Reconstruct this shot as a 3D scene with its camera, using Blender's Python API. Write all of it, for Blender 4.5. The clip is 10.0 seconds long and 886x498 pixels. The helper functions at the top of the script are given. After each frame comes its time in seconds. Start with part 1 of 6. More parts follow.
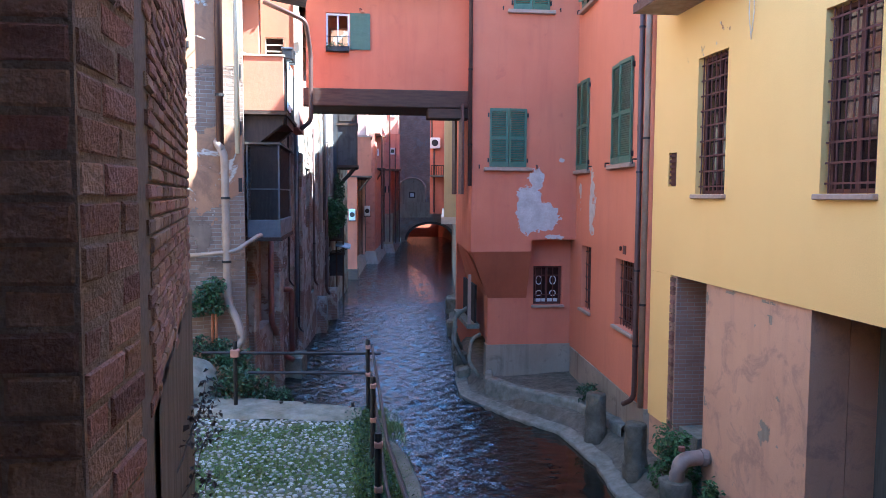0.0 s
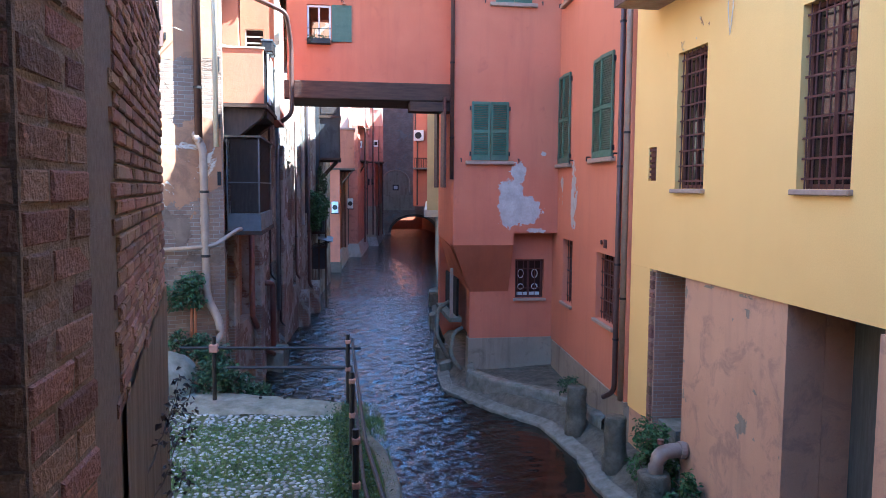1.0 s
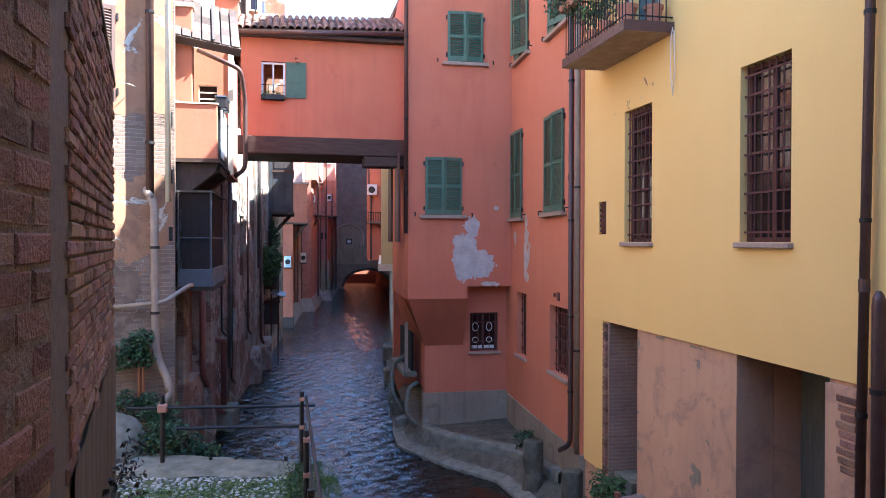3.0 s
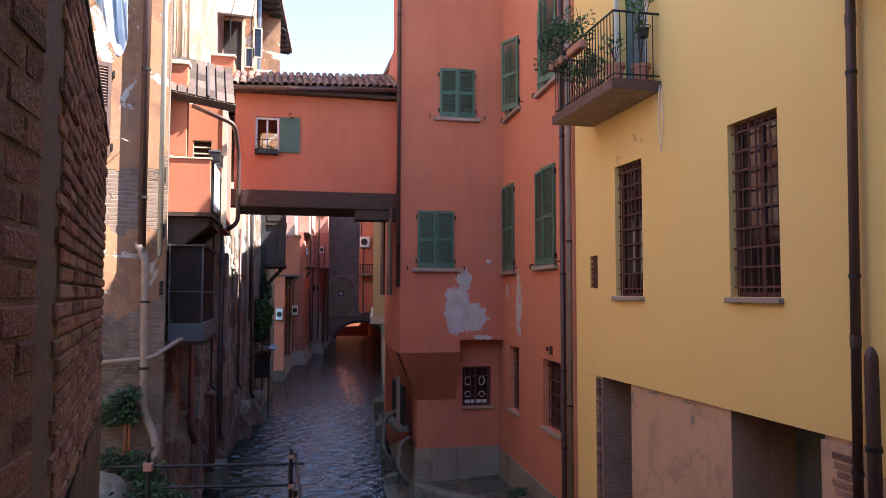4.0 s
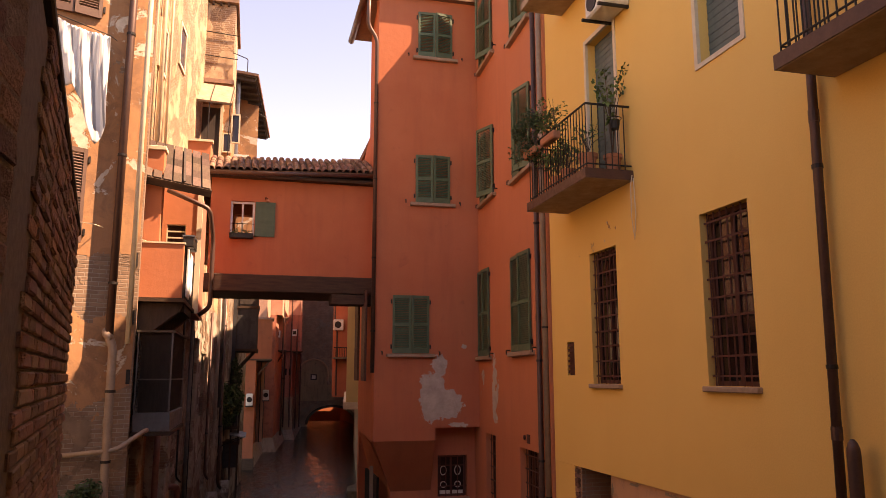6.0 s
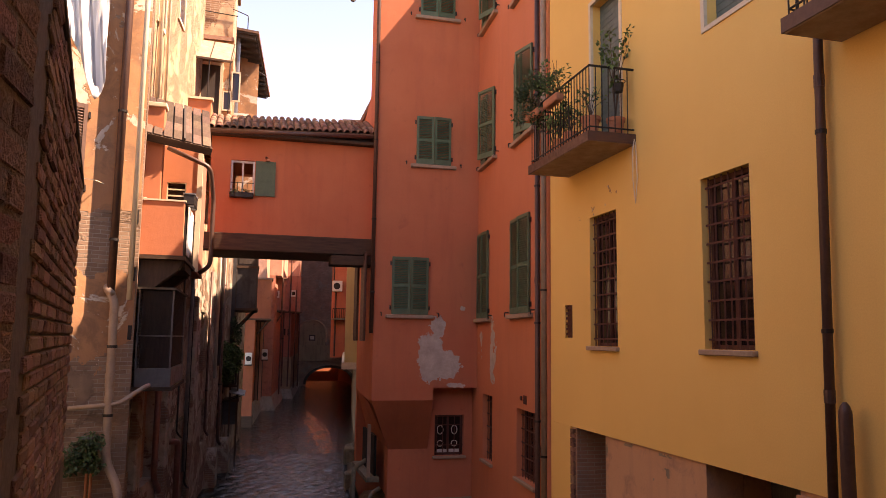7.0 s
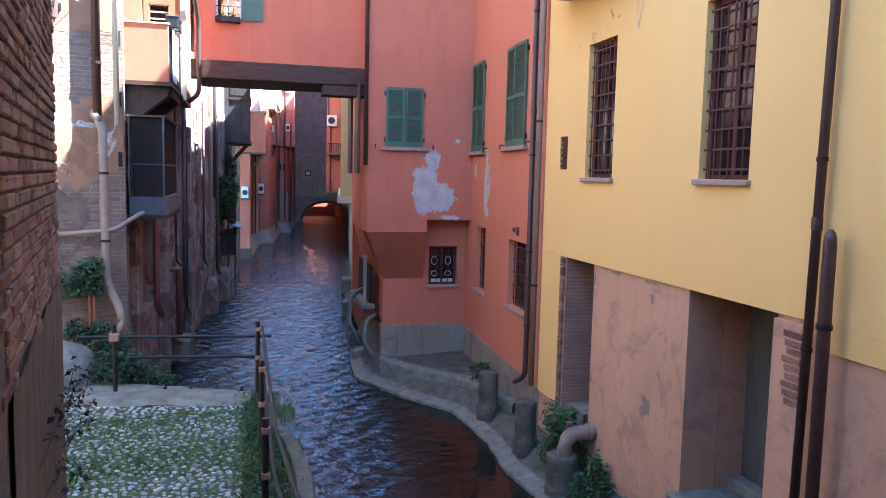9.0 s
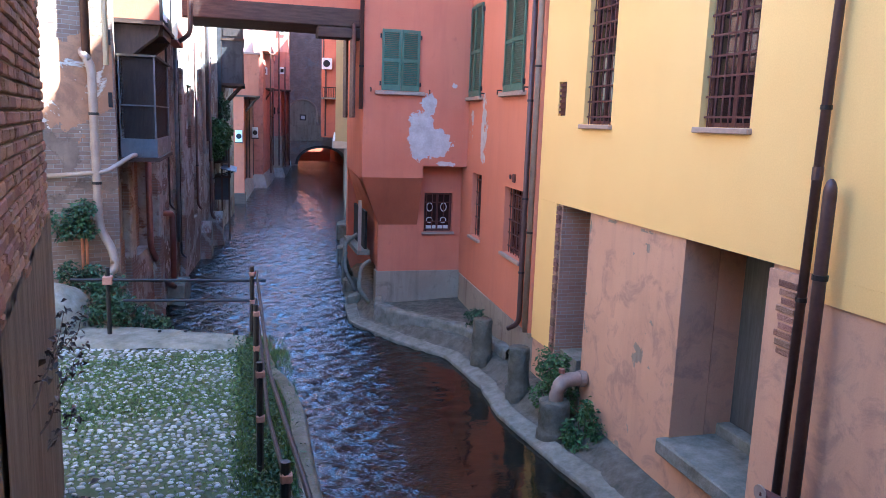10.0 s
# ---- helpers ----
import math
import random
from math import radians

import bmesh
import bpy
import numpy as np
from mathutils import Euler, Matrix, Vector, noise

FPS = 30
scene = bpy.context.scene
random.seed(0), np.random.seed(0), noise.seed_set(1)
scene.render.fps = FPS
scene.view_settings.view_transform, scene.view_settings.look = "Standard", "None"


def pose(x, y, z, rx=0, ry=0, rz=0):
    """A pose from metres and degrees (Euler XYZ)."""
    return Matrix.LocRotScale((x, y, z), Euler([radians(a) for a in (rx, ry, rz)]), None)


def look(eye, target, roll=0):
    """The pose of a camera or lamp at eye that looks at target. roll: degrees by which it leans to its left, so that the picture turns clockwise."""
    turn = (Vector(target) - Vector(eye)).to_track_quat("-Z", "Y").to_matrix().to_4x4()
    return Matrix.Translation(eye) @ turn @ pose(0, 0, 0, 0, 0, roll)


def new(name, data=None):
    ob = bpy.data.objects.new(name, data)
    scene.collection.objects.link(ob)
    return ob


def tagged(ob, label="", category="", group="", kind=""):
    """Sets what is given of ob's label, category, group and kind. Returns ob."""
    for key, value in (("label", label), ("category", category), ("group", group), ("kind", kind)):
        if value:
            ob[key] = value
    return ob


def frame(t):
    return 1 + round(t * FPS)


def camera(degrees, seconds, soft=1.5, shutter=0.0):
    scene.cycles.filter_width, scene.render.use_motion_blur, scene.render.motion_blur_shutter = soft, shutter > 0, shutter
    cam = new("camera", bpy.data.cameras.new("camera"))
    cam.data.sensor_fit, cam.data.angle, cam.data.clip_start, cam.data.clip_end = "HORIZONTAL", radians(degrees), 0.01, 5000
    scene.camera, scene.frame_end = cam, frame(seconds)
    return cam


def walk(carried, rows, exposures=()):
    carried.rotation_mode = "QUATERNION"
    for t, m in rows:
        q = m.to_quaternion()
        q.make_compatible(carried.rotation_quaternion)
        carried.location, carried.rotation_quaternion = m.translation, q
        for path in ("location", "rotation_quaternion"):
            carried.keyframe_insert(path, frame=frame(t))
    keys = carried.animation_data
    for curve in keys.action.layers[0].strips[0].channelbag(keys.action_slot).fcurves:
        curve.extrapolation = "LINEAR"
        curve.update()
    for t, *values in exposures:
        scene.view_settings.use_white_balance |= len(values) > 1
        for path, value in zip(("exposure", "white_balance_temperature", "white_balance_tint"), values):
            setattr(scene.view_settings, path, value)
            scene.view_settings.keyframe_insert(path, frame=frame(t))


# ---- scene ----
# Camera: seconds, eye, target, lean
cam = camera(61.3, 10.0, 0.35)
PATH = [
    (0, (-0.022, -0.174, 4.954), (0.22, 1.806, 4.812), 0.3),
    (0.5, (0.013, -0.163, 4.972), (0.264, 1.815, 4.82), 0.4),
    (1, (0.034, -0.164, 4.981), (0.318, 1.809, 4.819), 0.4),
    (1.5, (0.028, -0.151, 4.98), (0.352, 1.816, 4.821), 0.4),
    (2, (0.021, -0.164, 4.998), (0.385, 1.797, 4.852), 0.4),
    (2.5, (0.005, -0.19, 4.992), (0.4, 1.768, 4.908), 0.2),
    (4, (0.016, -0.203, 5.034), (0.441, 1.748, 5.153), 0.1),
    (4.5, (0.0, -0.207, 5.069), (0.446, 1.731, 5.277), 0.1),
    (5, (0.013, -0.155, 5.083), (0.475, 1.771, 5.362), -0.2),
    (5.5, (0.016, -0.139, 5.123), (0.494, 1.773, 5.462), -0.4),
    (7, (-0.022, -0.164, 5.078), (0.47, 1.759, 5.317), 0.8),
    (7.5, (0.015, -0.114, 5.049), (0.511, 1.82, 5.166), 1.0),
    (8, (0.056, -0.112, 5.02), (0.558, 1.823, 5.005), 1.2),
    (8.5, (0.035, -0.107, 4.99), (0.539, 1.826, 4.88), 1.0),
    (9, (0.04, -0.108, 4.958), (0.55, 1.816, 4.766), 1.3),
    (9.5, (0.031, -0.088, 4.952), (0.549, 1.829, 4.713), 1.5),
    (10, (0.054, -0.04, 4.94), (0.576, 1.863, 4.608), 2.0),
]
EXPOSURES = [
    (0.0, 3.68, 4650, -2), (2.5, 3.5, 4850, 1), (4.0, 2.66, 5800, 9), (4.5, 2.16, 6700, 17), (5.0, 2.22, 10300, 31), (5.7, 2.0, 13000, 36),
    (7.0, 2.22, 10200, 32), (7.5, 2.7, 8400, 20), (8.0, 2.88, 5750, 8), (8.5, 3.4, 5050, 2), (9.0, 3.68, 4850, 0), (9.5, 3.74, 4850, 0), (10.0, 4.1, 4800, 2),
]
walk(cam, [(t, look(eye, target, roll)) for t, eye, target, roll in PATH], EXPOSURES)

# Light: blue sky, one sun from behind the right-hand houses
SUN_WAY = Vector((-1.0, 0.3, -1.4)).normalized()
world = bpy.data.worlds.new("sky")
scene.world = world
world.use_nodes = True
wn = world.node_tree
sky = wn.nodes.new("ShaderNodeTexSky")
sky.sky_type = "NISHITA"
sky.sun_disc = False
sky.sun_elevation = math.asin(-SUN_WAY.z)
sky.sun_rotation = math.atan2(-SUN_WAY.x, -SUN_WAY.y)
sky.air_density, sky.dust_density, sky.ozone_density = 0.75, 0.0, 1.6
wn.links.new(sky.outputs[0], wn.nodes["Background"].inputs[0])
wn.nodes["Background"].inputs[1].default_value = 0.13
sun = new("sun", bpy.data.lights.new("sun", "SUN"))
sun.data.energy, sun.data.angle, sun.data.color = 4.2, radians(0.5), (1.0, 0.93, 0.82)
sun.matrix_world = look((0, 0, 40), Vector((0, 0, 40)) + SUN_WAY)

# ---- materials ----


class Nodes:
    """Short hand for building one node material."""

    def __init__(self, name):
        self.m = bpy.data.materials.new(name)
        self.m.use_nodes = True
        self.t = self.m.node_tree
        self.b = self.t.nodes["Principled BSDF"]
        self.co = self.t.nodes.new("ShaderNodeTexCoord").outputs["Object"]

    def put(self, sock, v):
        if isinstance(v, bpy.types.NodeSocket):
            self.t.links.new(v, sock)
        elif isinstance(v, (tuple, list)):
            sock.default_value = (*v, 1.0)[:4] if sock.type == "RGBA" else v
        else:
            sock.default_value = v

    def stretch(self, s, co=None):
        n = self.t.nodes.new("ShaderNodeMapping")
        self.put(n.inputs[0], co or self.co)
        n.inputs["Scale"].default_value = s
        return n.outputs[0]

    def noise(self, scale, detail=4, rough=0.6, co=None, warp=0.0):
        n = self.t.nodes.new("ShaderNodeTexNoise")
        self.put(n.inputs["Vector"], co or self.co)
        n.inputs["Scale"].default_value, n.inputs["Detail"].default_value = scale, detail
        n.inputs["Roughness"].default_value, n.inputs["Distortion"].default_value = rough, warp
        return n.outputs[0]

    def ramp(self, v, a, b, lo=0.0, hi=1.0):
        n = self.t.nodes.new("ShaderNodeMapRange")
        self.put(n.inputs[0], v)
        for i, k in enumerate((a, b, lo, hi)):
            n.inputs[i + 1].default_value = k
        return n.outputs[0]

    def mix(self, f, a, b, way="MIX"):
        n = self.t.nodes.new("ShaderNodeMix")
        n.data_type, n.blend_type = "RGBA", way
        self.put(n.inputs[0], f)
        self.put(n.inputs[6], a)
        self.put(n.inputs[7], b)
        return n.outputs[2]

    def math(self, op, a, b=0.0):
        n = self.t.nodes.new("ShaderNodeMath")
        n.operation = op
        self.put(n.inputs[0], a)
        self.put(n.inputs[1], b)
        return n.outputs[0]

    def bump(self, h, strength=0.4, dist=0.01, after=None):
        n = self.t.nodes.new("ShaderNodeBump")
        n.inputs["Strength"].default_value, n.inputs["Distance"].default_value = strength, dist
        self.put(n.inputs["Height"], h)
        if after:
            self.put(n.inputs["Normal"], after)
        return n.outputs[0]

    def done(self, colour, rough=0.8, normal=None, metal=0.0, spec=0.3):
        self.put(self.b.inputs["Base Color"], colour)
        self.put(self.b.inputs["Roughness"], rough)
        self.b.inputs["Metallic"].default_value = metal
        self.b.inputs["Specular IOR Level"].default_value = spec
        if normal:
            self.put(self.b.inputs["Normal"], normal)
        return self.m


def plaster(name, main, other, stain, wear=0.62, streak=0.45, bare=None, bare_at=0.7, grit=0.5):
    """Painted plaster: two tones, rain streaks, stains, and bare spots where asked."""
    n = Nodes(name)
    c = n.mix(n.ramp(n.noise(0.7, 5), 0.35, 0.68), main, other)
    st = n.ramp(n.noise(1.0, 5, 0.65, n.stretch((3.0, 3.0, 0.3))), 0.5, 0.78, 0.0, streak)
    c = n.mix(st, c, stain)
    c = n.mix(n.ramp(n.noise(2.3, 6, 0.7, None, 0.6), wear, wear + 0.12, 0.0, 0.55), c, stain)
    fine = n.noise(60, 3)
    c = n.mix(n.ramp(fine, 0.3, 0.75, 0.0, 0.5), c, (0.84, 0.79, 0.74), "MULTIPLY")
    h = n.math("ADD", n.math("MULTIPLY", fine, 0.25), n.noise(6, 5, 0.6))
    if bare:
        at = n.ramp(n.noise(1.3, 8, 0.68, None, 0.8), bare_at, bare_at + 0.025)
        c = n.mix(at, c, n.mix(n.ramp(n.noise(9, 4), 0.3, 0.7), bare, tuple(k * 0.7 for k in bare)))
        h = n.math("SUBTRACT", h, n.math("MULTIPLY", at, 0.8))
    return n.done(c, 0.88, n.bump(h, grit, 0.012), spec=0.2)


def old_brick(name, brick_a, brick_b, mortar, cover=None, cover_at=0.5, cover_b=None, flip=False):
    """Far brickwork in relief, in part under old render."""
    n = Nodes(name)
    co = n.co
    sep = n.t.nodes.new("ShaderNodeSeparateXYZ")
    n.put(sep.inputs[0], co)
    com = n.t.nodes.new("ShaderNodeCombineXYZ")
    n.put(com.inputs[0], n.math("ADD", sep.outputs[0], sep.outputs[1]))
    n.put(com.inputs[1], sep.outputs[2])
    wob = n.t.nodes.new("ShaderNodeMix")
    wob.data_type, wob.blend_type = "RGBA", "LINEAR_LIGHT"
    wob.inputs[0].default_value = 0.012
    n.put(wob.inputs[6], com.outputs[0])
    wn_ = n.t.nodes.new("ShaderNodeTexNoise")
    wn_.inputs["Scale"].default_value = 5
    n.put(wn_.inputs["Vector"], co)
    n.put(wob.inputs[7], wn_.outputs[1])
    br = n.t.nodes.new("ShaderNodeTexBrick")
    n.put(br.inputs["Vector"], wob.outputs[2])
    br.inputs["Scale"].default_value = 1.0
    br.inputs["Brick Width"].default_value, br.inputs["Row Height"].default_value = 0.25, 0.064
    br.inputs["Mortar Size"].default_value, br.inputs["Mortar Smooth"].default_value = 0.007, 0.4
    n.put(br.inputs["Color1"], brick_a)
    n.put(br.inputs["Color2"], brick_b)
    n.put(br.inputs["Mortar"], mortar)
    c = n.mix(n.ramp(n.noise(1.2, 5), 0.35, 0.7, 0.0, 0.6), br.outputs[0], tuple(k * 0.55 for k in brick_a))
    h = n.math("SUBTRACT", n.math("MULTIPLY", n.noise(14, 4), 0.5), br.outputs[1])
    if cover:
        at = n.ramp(n.noise(0.8, 9, 0.66, None, 0.5), cover_at, cover_at + 0.03)
        cc = n.mix(n.ramp(n.noise(2.0, 6, 0.7), 0.35, 0.65), cover, cover_b or tuple(k * 0.65 for k in cover))
        cc = n.mix(n.ramp(n.noise(1.0, 5, 0.65, n.stretch((2.5, 2.5, 0.6))), 0.5, 0.78, 0, 0.35), cc, tuple(k * 0.4 for k in cover))
        c = n.mix(at, c, cc)
        flat = n.math("ADD", n.math("MULTIPLY", n.noise(20, 5), 0.3), 0.6)
        mx = n.t.nodes.new("ShaderNodeMix")
        n.put(mx.inputs[0], at)
        n.put(mx.inputs[2], h)
        n.put(mx.inputs[3], flat)
        h = mx.outputs[0]
    return n.done(c, 0.92, n.bump(h, 0.7, 0.02), spec=0.15)


def surface(name, a, b, rough=0.6, scale=8.0, bump=0.2, metal=0.0, spec=0.4, vary=0.0, lengthways=None, dist=0.006):
    """A plain worn material in two tones; vary shifts it from piece to piece."""
    n = Nodes(name)
    co = n.stretch(lengthways) if lengthways else n.co
    c = n.mix(n.ramp(n.noise(scale, 6, 0.65, co), 0.32, 0.7), a, b)
    c = n.mix(n.ramp(n.noise(scale * 9, 3, 0.6, co), 0.4, 0.8, 0, 0.4), c, tuple(k * 0.6 for k in a))
    if vary:
        oi = n.t.nodes.new("ShaderNodeObjectInfo")
        ge = n.t.nodes.new("ShaderNodeNewGeometry")
        r = n.math("FRACT", n.math("ADD", oi.outputs["Random"], ge.outputs["Random Per Island"]))
        hs = n.t.nodes.new("ShaderNodeHueSaturation")
        n.put(hs.inputs["Value"], n.ramp(r, 0, 1, 1 - vary, 1 + vary))
        n.put(hs.inputs["Hue"], n.ramp(n.math("FRACT", n.math("MULTIPLY", r, 7.3)), 0, 1, 0.5 - vary * 0.04, 0.5 + vary * 0.04))
        n.put(hs.inputs["Color"], c)
        c = hs.outputs[0]
    rg = n.ramp(n.noise(scale * 2, 4, 0.6, co), 0.3, 0.7, max(0.02, rough - 0.1), min(1, rough + 0.12))
    return n.done(c, rg, n.bump(n.noise(scale * 5, 5, 0.6, co), bump, dist) if bump else None, metal, spec)


ORANGE = plaster("orange_plaster", (0.58, 0.190, 0.105), (0.52, 0.16, 0.088), (0.40, 0.125, 0.08), 0.6, 0.5)
# Darker copy of the orange: the underside's shade put into the colour
ORANGE_SHADED = plaster("soffit_shaded_plaster", (0.40, 0.115, 0.055), (0.34, 0.095, 0.045), (0.22, 0.07, 0.04))
ORANGE_SIDE = plaster("orange_side_plaster", (0.60, 0.210, 0.118), (0.56, 0.188, 0.102), (0.44, 0.16, 0.10), 0.64, 0.4, (0.66, 0.52, 0.44), 0.735)
YELLOW = plaster("yellow_plaster", (0.86, 0.54, 0.185), (0.83, 0.51, 0.17), (0.72, 0.45, 0.16), 0.72, 0.14, grit=0.25)
PINK = plaster("pink_plaster", (0.60, 0.335, 0.20), (0.53, 0.29, 0.172), (0.30, 0.18, 0.135), 0.50, 0.38, (0.52, 0.36, 0.28), 0.76)
DAMP = plaster("damp_grey_render", (0.35, 0.28, 0.205), (0.27, 0.21, 0.15), (0.13, 0.10, 0.07), 0.55, 0.7)
FAR_PINK = plaster("far_pink_plaster", (0.44, 0.19, 0.14), (0.38, 0.155, 0.115), (0.2, 0.09, 0.07), 0.5, 0.7)
FAR_ORANGE = plaster("far_orange_plaster", (0.42, 0.135, 0.075), (0.36, 0.11, 0.062), (0.2, 0.075, 0.05), 0.55, 0.6)
# Paler pink for far walls in the sun: sunlight put into the colour
FAR_SUNLIT = plaster("far_sunlit_plaster", (0.54, 0.31, 0.24), (0.48, 0.26, 0.20), (0.34, 0.19, 0.15), 0.55, 0.5)
BASE_GREY = plaster("pale_grey_footing", (0.40, 0.37, 0.33), (0.32, 0.29, 0.26), (0.17, 0.15, 0.13), 0.5, 0.6)
FAR_YELLOW = plaster("far_yellow_plaster", (0.66, 0.50, 0.24), (0.58, 0.44, 0.21), (0.4, 0.3, 0.15))
BALCONY_PINK = plaster("balcony_plaster", (0.54, 0.20, 0.115), (0.48, 0.17, 0.095), (0.38, 0.15, 0.095))
OCHRE_OLD = plaster("old_ochre_plaster", (0.45, 0.235, 0.125), (0.33, 0.165, 0.095), (0.19, 0.11, 0.075), 0.48, 0.6, (0.64, 0.54, 0.45), 0.555, 0.8)
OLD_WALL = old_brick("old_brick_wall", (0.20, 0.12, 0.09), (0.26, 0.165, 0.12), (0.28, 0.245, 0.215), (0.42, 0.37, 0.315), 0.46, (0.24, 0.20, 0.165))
OLD_DARK = plaster("dark_old_render", (0.085, 0.085, 0.09), (0.06, 0.06, 0.066), (0.03, 0.03, 0.032), 0.5, 0.7, (0.16, 0.15, 0.14), 0.66)
LEFT_WALL = old_brick("patched_brick_wall", (0.23, 0.145, 0.105), (0.31, 0.205, 0.15), (0.33, 0.275, 0.225), (0.26, 0.175, 0.125), 0.56, (0.14, 0.095, 0.07))
# Lighter copy of the patched wall, with sunlight put into its colour
SUNLIT_WALL = old_brick("sunlit_patched_wall", (0.27, 0.155, 0.10), (0.38, 0.24, 0.16), (0.52, 0.43, 0.34), (0.58, 0.43, 0.29), 0.5, (0.34, 0.21, 0.135))
TOWER = old_brick("tower_brick", (0.24, 0.165, 0.135), (0.31, 0.215, 0.17), (0.28, 0.24, 0.21), (0.27, 0.23, 0.205), 0.58)
NICHE_BRICK = old_brick("niche_brick", (0.30, 0.17, 0.12), (0.36, 0.21, 0.15), (0.34, 0.28, 0.23))
BRICK = surface("handmade_brick", (0.235, 0.118, 0.077), (0.335, 0.185, 0.128), 0.9, 11, 1.0, 0, 0.15, 0.35, None, 0.02)
JAMB_MORTAR = surface("smeared_mortar", (0.32, 0.215, 0.155), (0.2, 0.13, 0.095), 0.95, 14, 1.0, 0, 0.1, 0, None, 0.015)
MORTAR = surface("lime_mortar", (0.21, 0.15, 0.115), (0.12, 0.085, 0.065), 0.95, 20, 0.9, 0, 0.1)
GREEN = surface("green_shutter_paint", (0.095, 0.145, 0.088), (0.072, 0.115, 0.072), 0.55, 7, 0.15, 0, 0.4)
BROWN_SHUTTER = surface("brown_shutter_paint", (0.12, 0.06, 0.045), (0.09, 0.045, 0.035), 0.6, 7, 0.15)
IRON = surface("rusty_iron", (0.10, 0.034, 0.026), (0.14, 0.052, 0.038), 0.7, 18, 0.4, 0.3)
DARK_IRON = surface("dark_iron", (0.025, 0.023, 0.024), (0.05, 0.04, 0.036), 0.5, 18, 0.3, 0.6)
SILL = surface("sill_stone", (0.42, 0.28, 0.20), (0.30, 0.20, 0.145), 0.85, 9, 0.4)
CONCRETE = surface("weathered_concrete", (0.26, 0.235, 0.185), (0.115, 0.105, 0.072), 0.9, 4.5, 0.9, 0, 0.2, 0, None, 0.02)
WET_STONE = surface("damp_ledge_stone", (0.15, 0.125, 0.09), (0.05, 0.046, 0.028), 0.7, 3.4, 1.0, 0, 0.35, 0, None, 0.025)
PIPE_CREAM = surface("cream_pipe_paint", (0.33, 0.235, 0.18), (0.25, 0.17, 0.125), 0.5, 6, 0.15)
PIPE_RUST = surface("red_brown_pipe", (0.24, 0.10, 0.075), (0.17, 0.07, 0.055), 0.5, 6, 0.2, 0.2)
PIPE_BROWN = surface("brown_drainpipe", (0.115, 0.060, 0.048), (0.085, 0.045, 0.038), 0.45, 6, 0.15, 0.3)
PIPE_GREY = surface("zinc_pipe", (0.20, 0.19, 0.19), (0.14, 0.13, 0.13), 0.45, 6, 0.15, 0.6)
TERRACOTTA = surface("terracotta", (0.50, 0.20, 0.11), (0.40, 0.155, 0.09), 0.85, 12, 0.3)
CLAMP = surface("clamp_pink_paint", (0.45, 0.22, 0.155), (0.28, 0.13, 0.09), 0.75, 20, 0.3)
TILE = surface("roof_tile", (0.30, 0.17, 0.125), (0.20, 0.125, 0.10), 0.9, 10, 0.5, 0, 0.2, 0.35)
BEAM = surface("old_dark_timber", (0.055, 0.034, 0.026), (0.105, 0.065, 0.046), 0.85, 5, 0.9, 0, 0.25, 0, (0.5, 4, 4))
DARK_WOOD = surface("blackened_timber", (0.055, 0.045, 0.042), (0.09, 0.07, 0.062), 0.85, 6, 0.5, 0, 0.2, 0, (3, 3, 0.6))
TEAL_SLAT = surface("teal_slat_paint", (0.10, 0.145, 0.14), (0.075, 0.11, 0.11), 0.5, 4, 0.15, 0, 0.4)
SHEET = surface("grey_sheet_metal", (0.18, 0.185, 0.20), (0.13, 0.135, 0.145), 0.5, 4, 0.15, 0.4)
PANEL = surface("grey_boarding", (0.12, 0.105, 0.085), (0.08, 0.07, 0.057), 0.8, 4, 0.4, 0, 0.2, 0, (5, 5, 0.4))
WHITE = surface("white_enamel", (0.70, 0.69, 0.66), (0.58, 0.57, 0.54), 0.45, 6, 0.1)
CREAM = surface("cream_trim", (0.72, 0.60, 0.45), (0.62, 0.50, 0.37), 0.8, 8, 0.25)
COBBLE = surface("river_cobble", (0.40, 0.38, 0.35), (0.20, 0.195, 0.175), 0.8, 14, 0.3, 0, 0.3, 0.45)
SOIL = surface("mossy_soil", (0.10, 0.095, 0.06), (0.065, 0.085, 0.03), 0.95, 5, 0.8, 0, 0.1)
LEAF = surface("leaf_green", (0.055, 0.105, 0.032), (0.085, 0.15, 0.045), 0.55, 6, 0, 0, 0.4, 0.5)
LEAF_DARK = surface("dark_ivy_leaf", (0.03, 0.065, 0.025), (0.05, 0.09, 0.035), 0.5, 6, 0, 0, 0.4, 0.5)
LEAF_DRY = surface("dry_leaf", (0.06, 0.045, 0.04), (0.10, 0.065, 0.05), 0.7, 9, 0, 0, 0.3, 0.4)
GRASS = surface("grass_blade", (0.085, 0.13, 0.03), (0.13, 0.17, 0.045), 0.6, 2, 0, 0, 0.3, 0.4)
STEM = surface("woody_stem", (0.10, 0.065, 0.045), (0.06, 0.04, 0.03), 0.85, 20, 0.4)
BARE = surface("bare_plaster", (0.58, 0.50, 0.435), (0.40, 0.325, 0.28), 0.92, 4.5, 0.8, 0, 0.15)
COAT = surface("rough_dark_render", (0.23, 0.17, 0.125), (0.115, 0.08, 0.058), 0.95, 5, 1.0, 0, 0.1, 0, (2.2, 2.2, 0.25), 0.03)
SLAB = surface("balcony_concrete", (0.40, 0.30, 0.225), (0.27, 0.18, 0.125), 0.9, 5, 0.5)
OLD_TILE = surface("old_thin_tile", (0.125, 0.082, 0.066), (0.075, 0.053, 0.046), 0.9, 9, 0.7, 0, 0.2, 0.5)
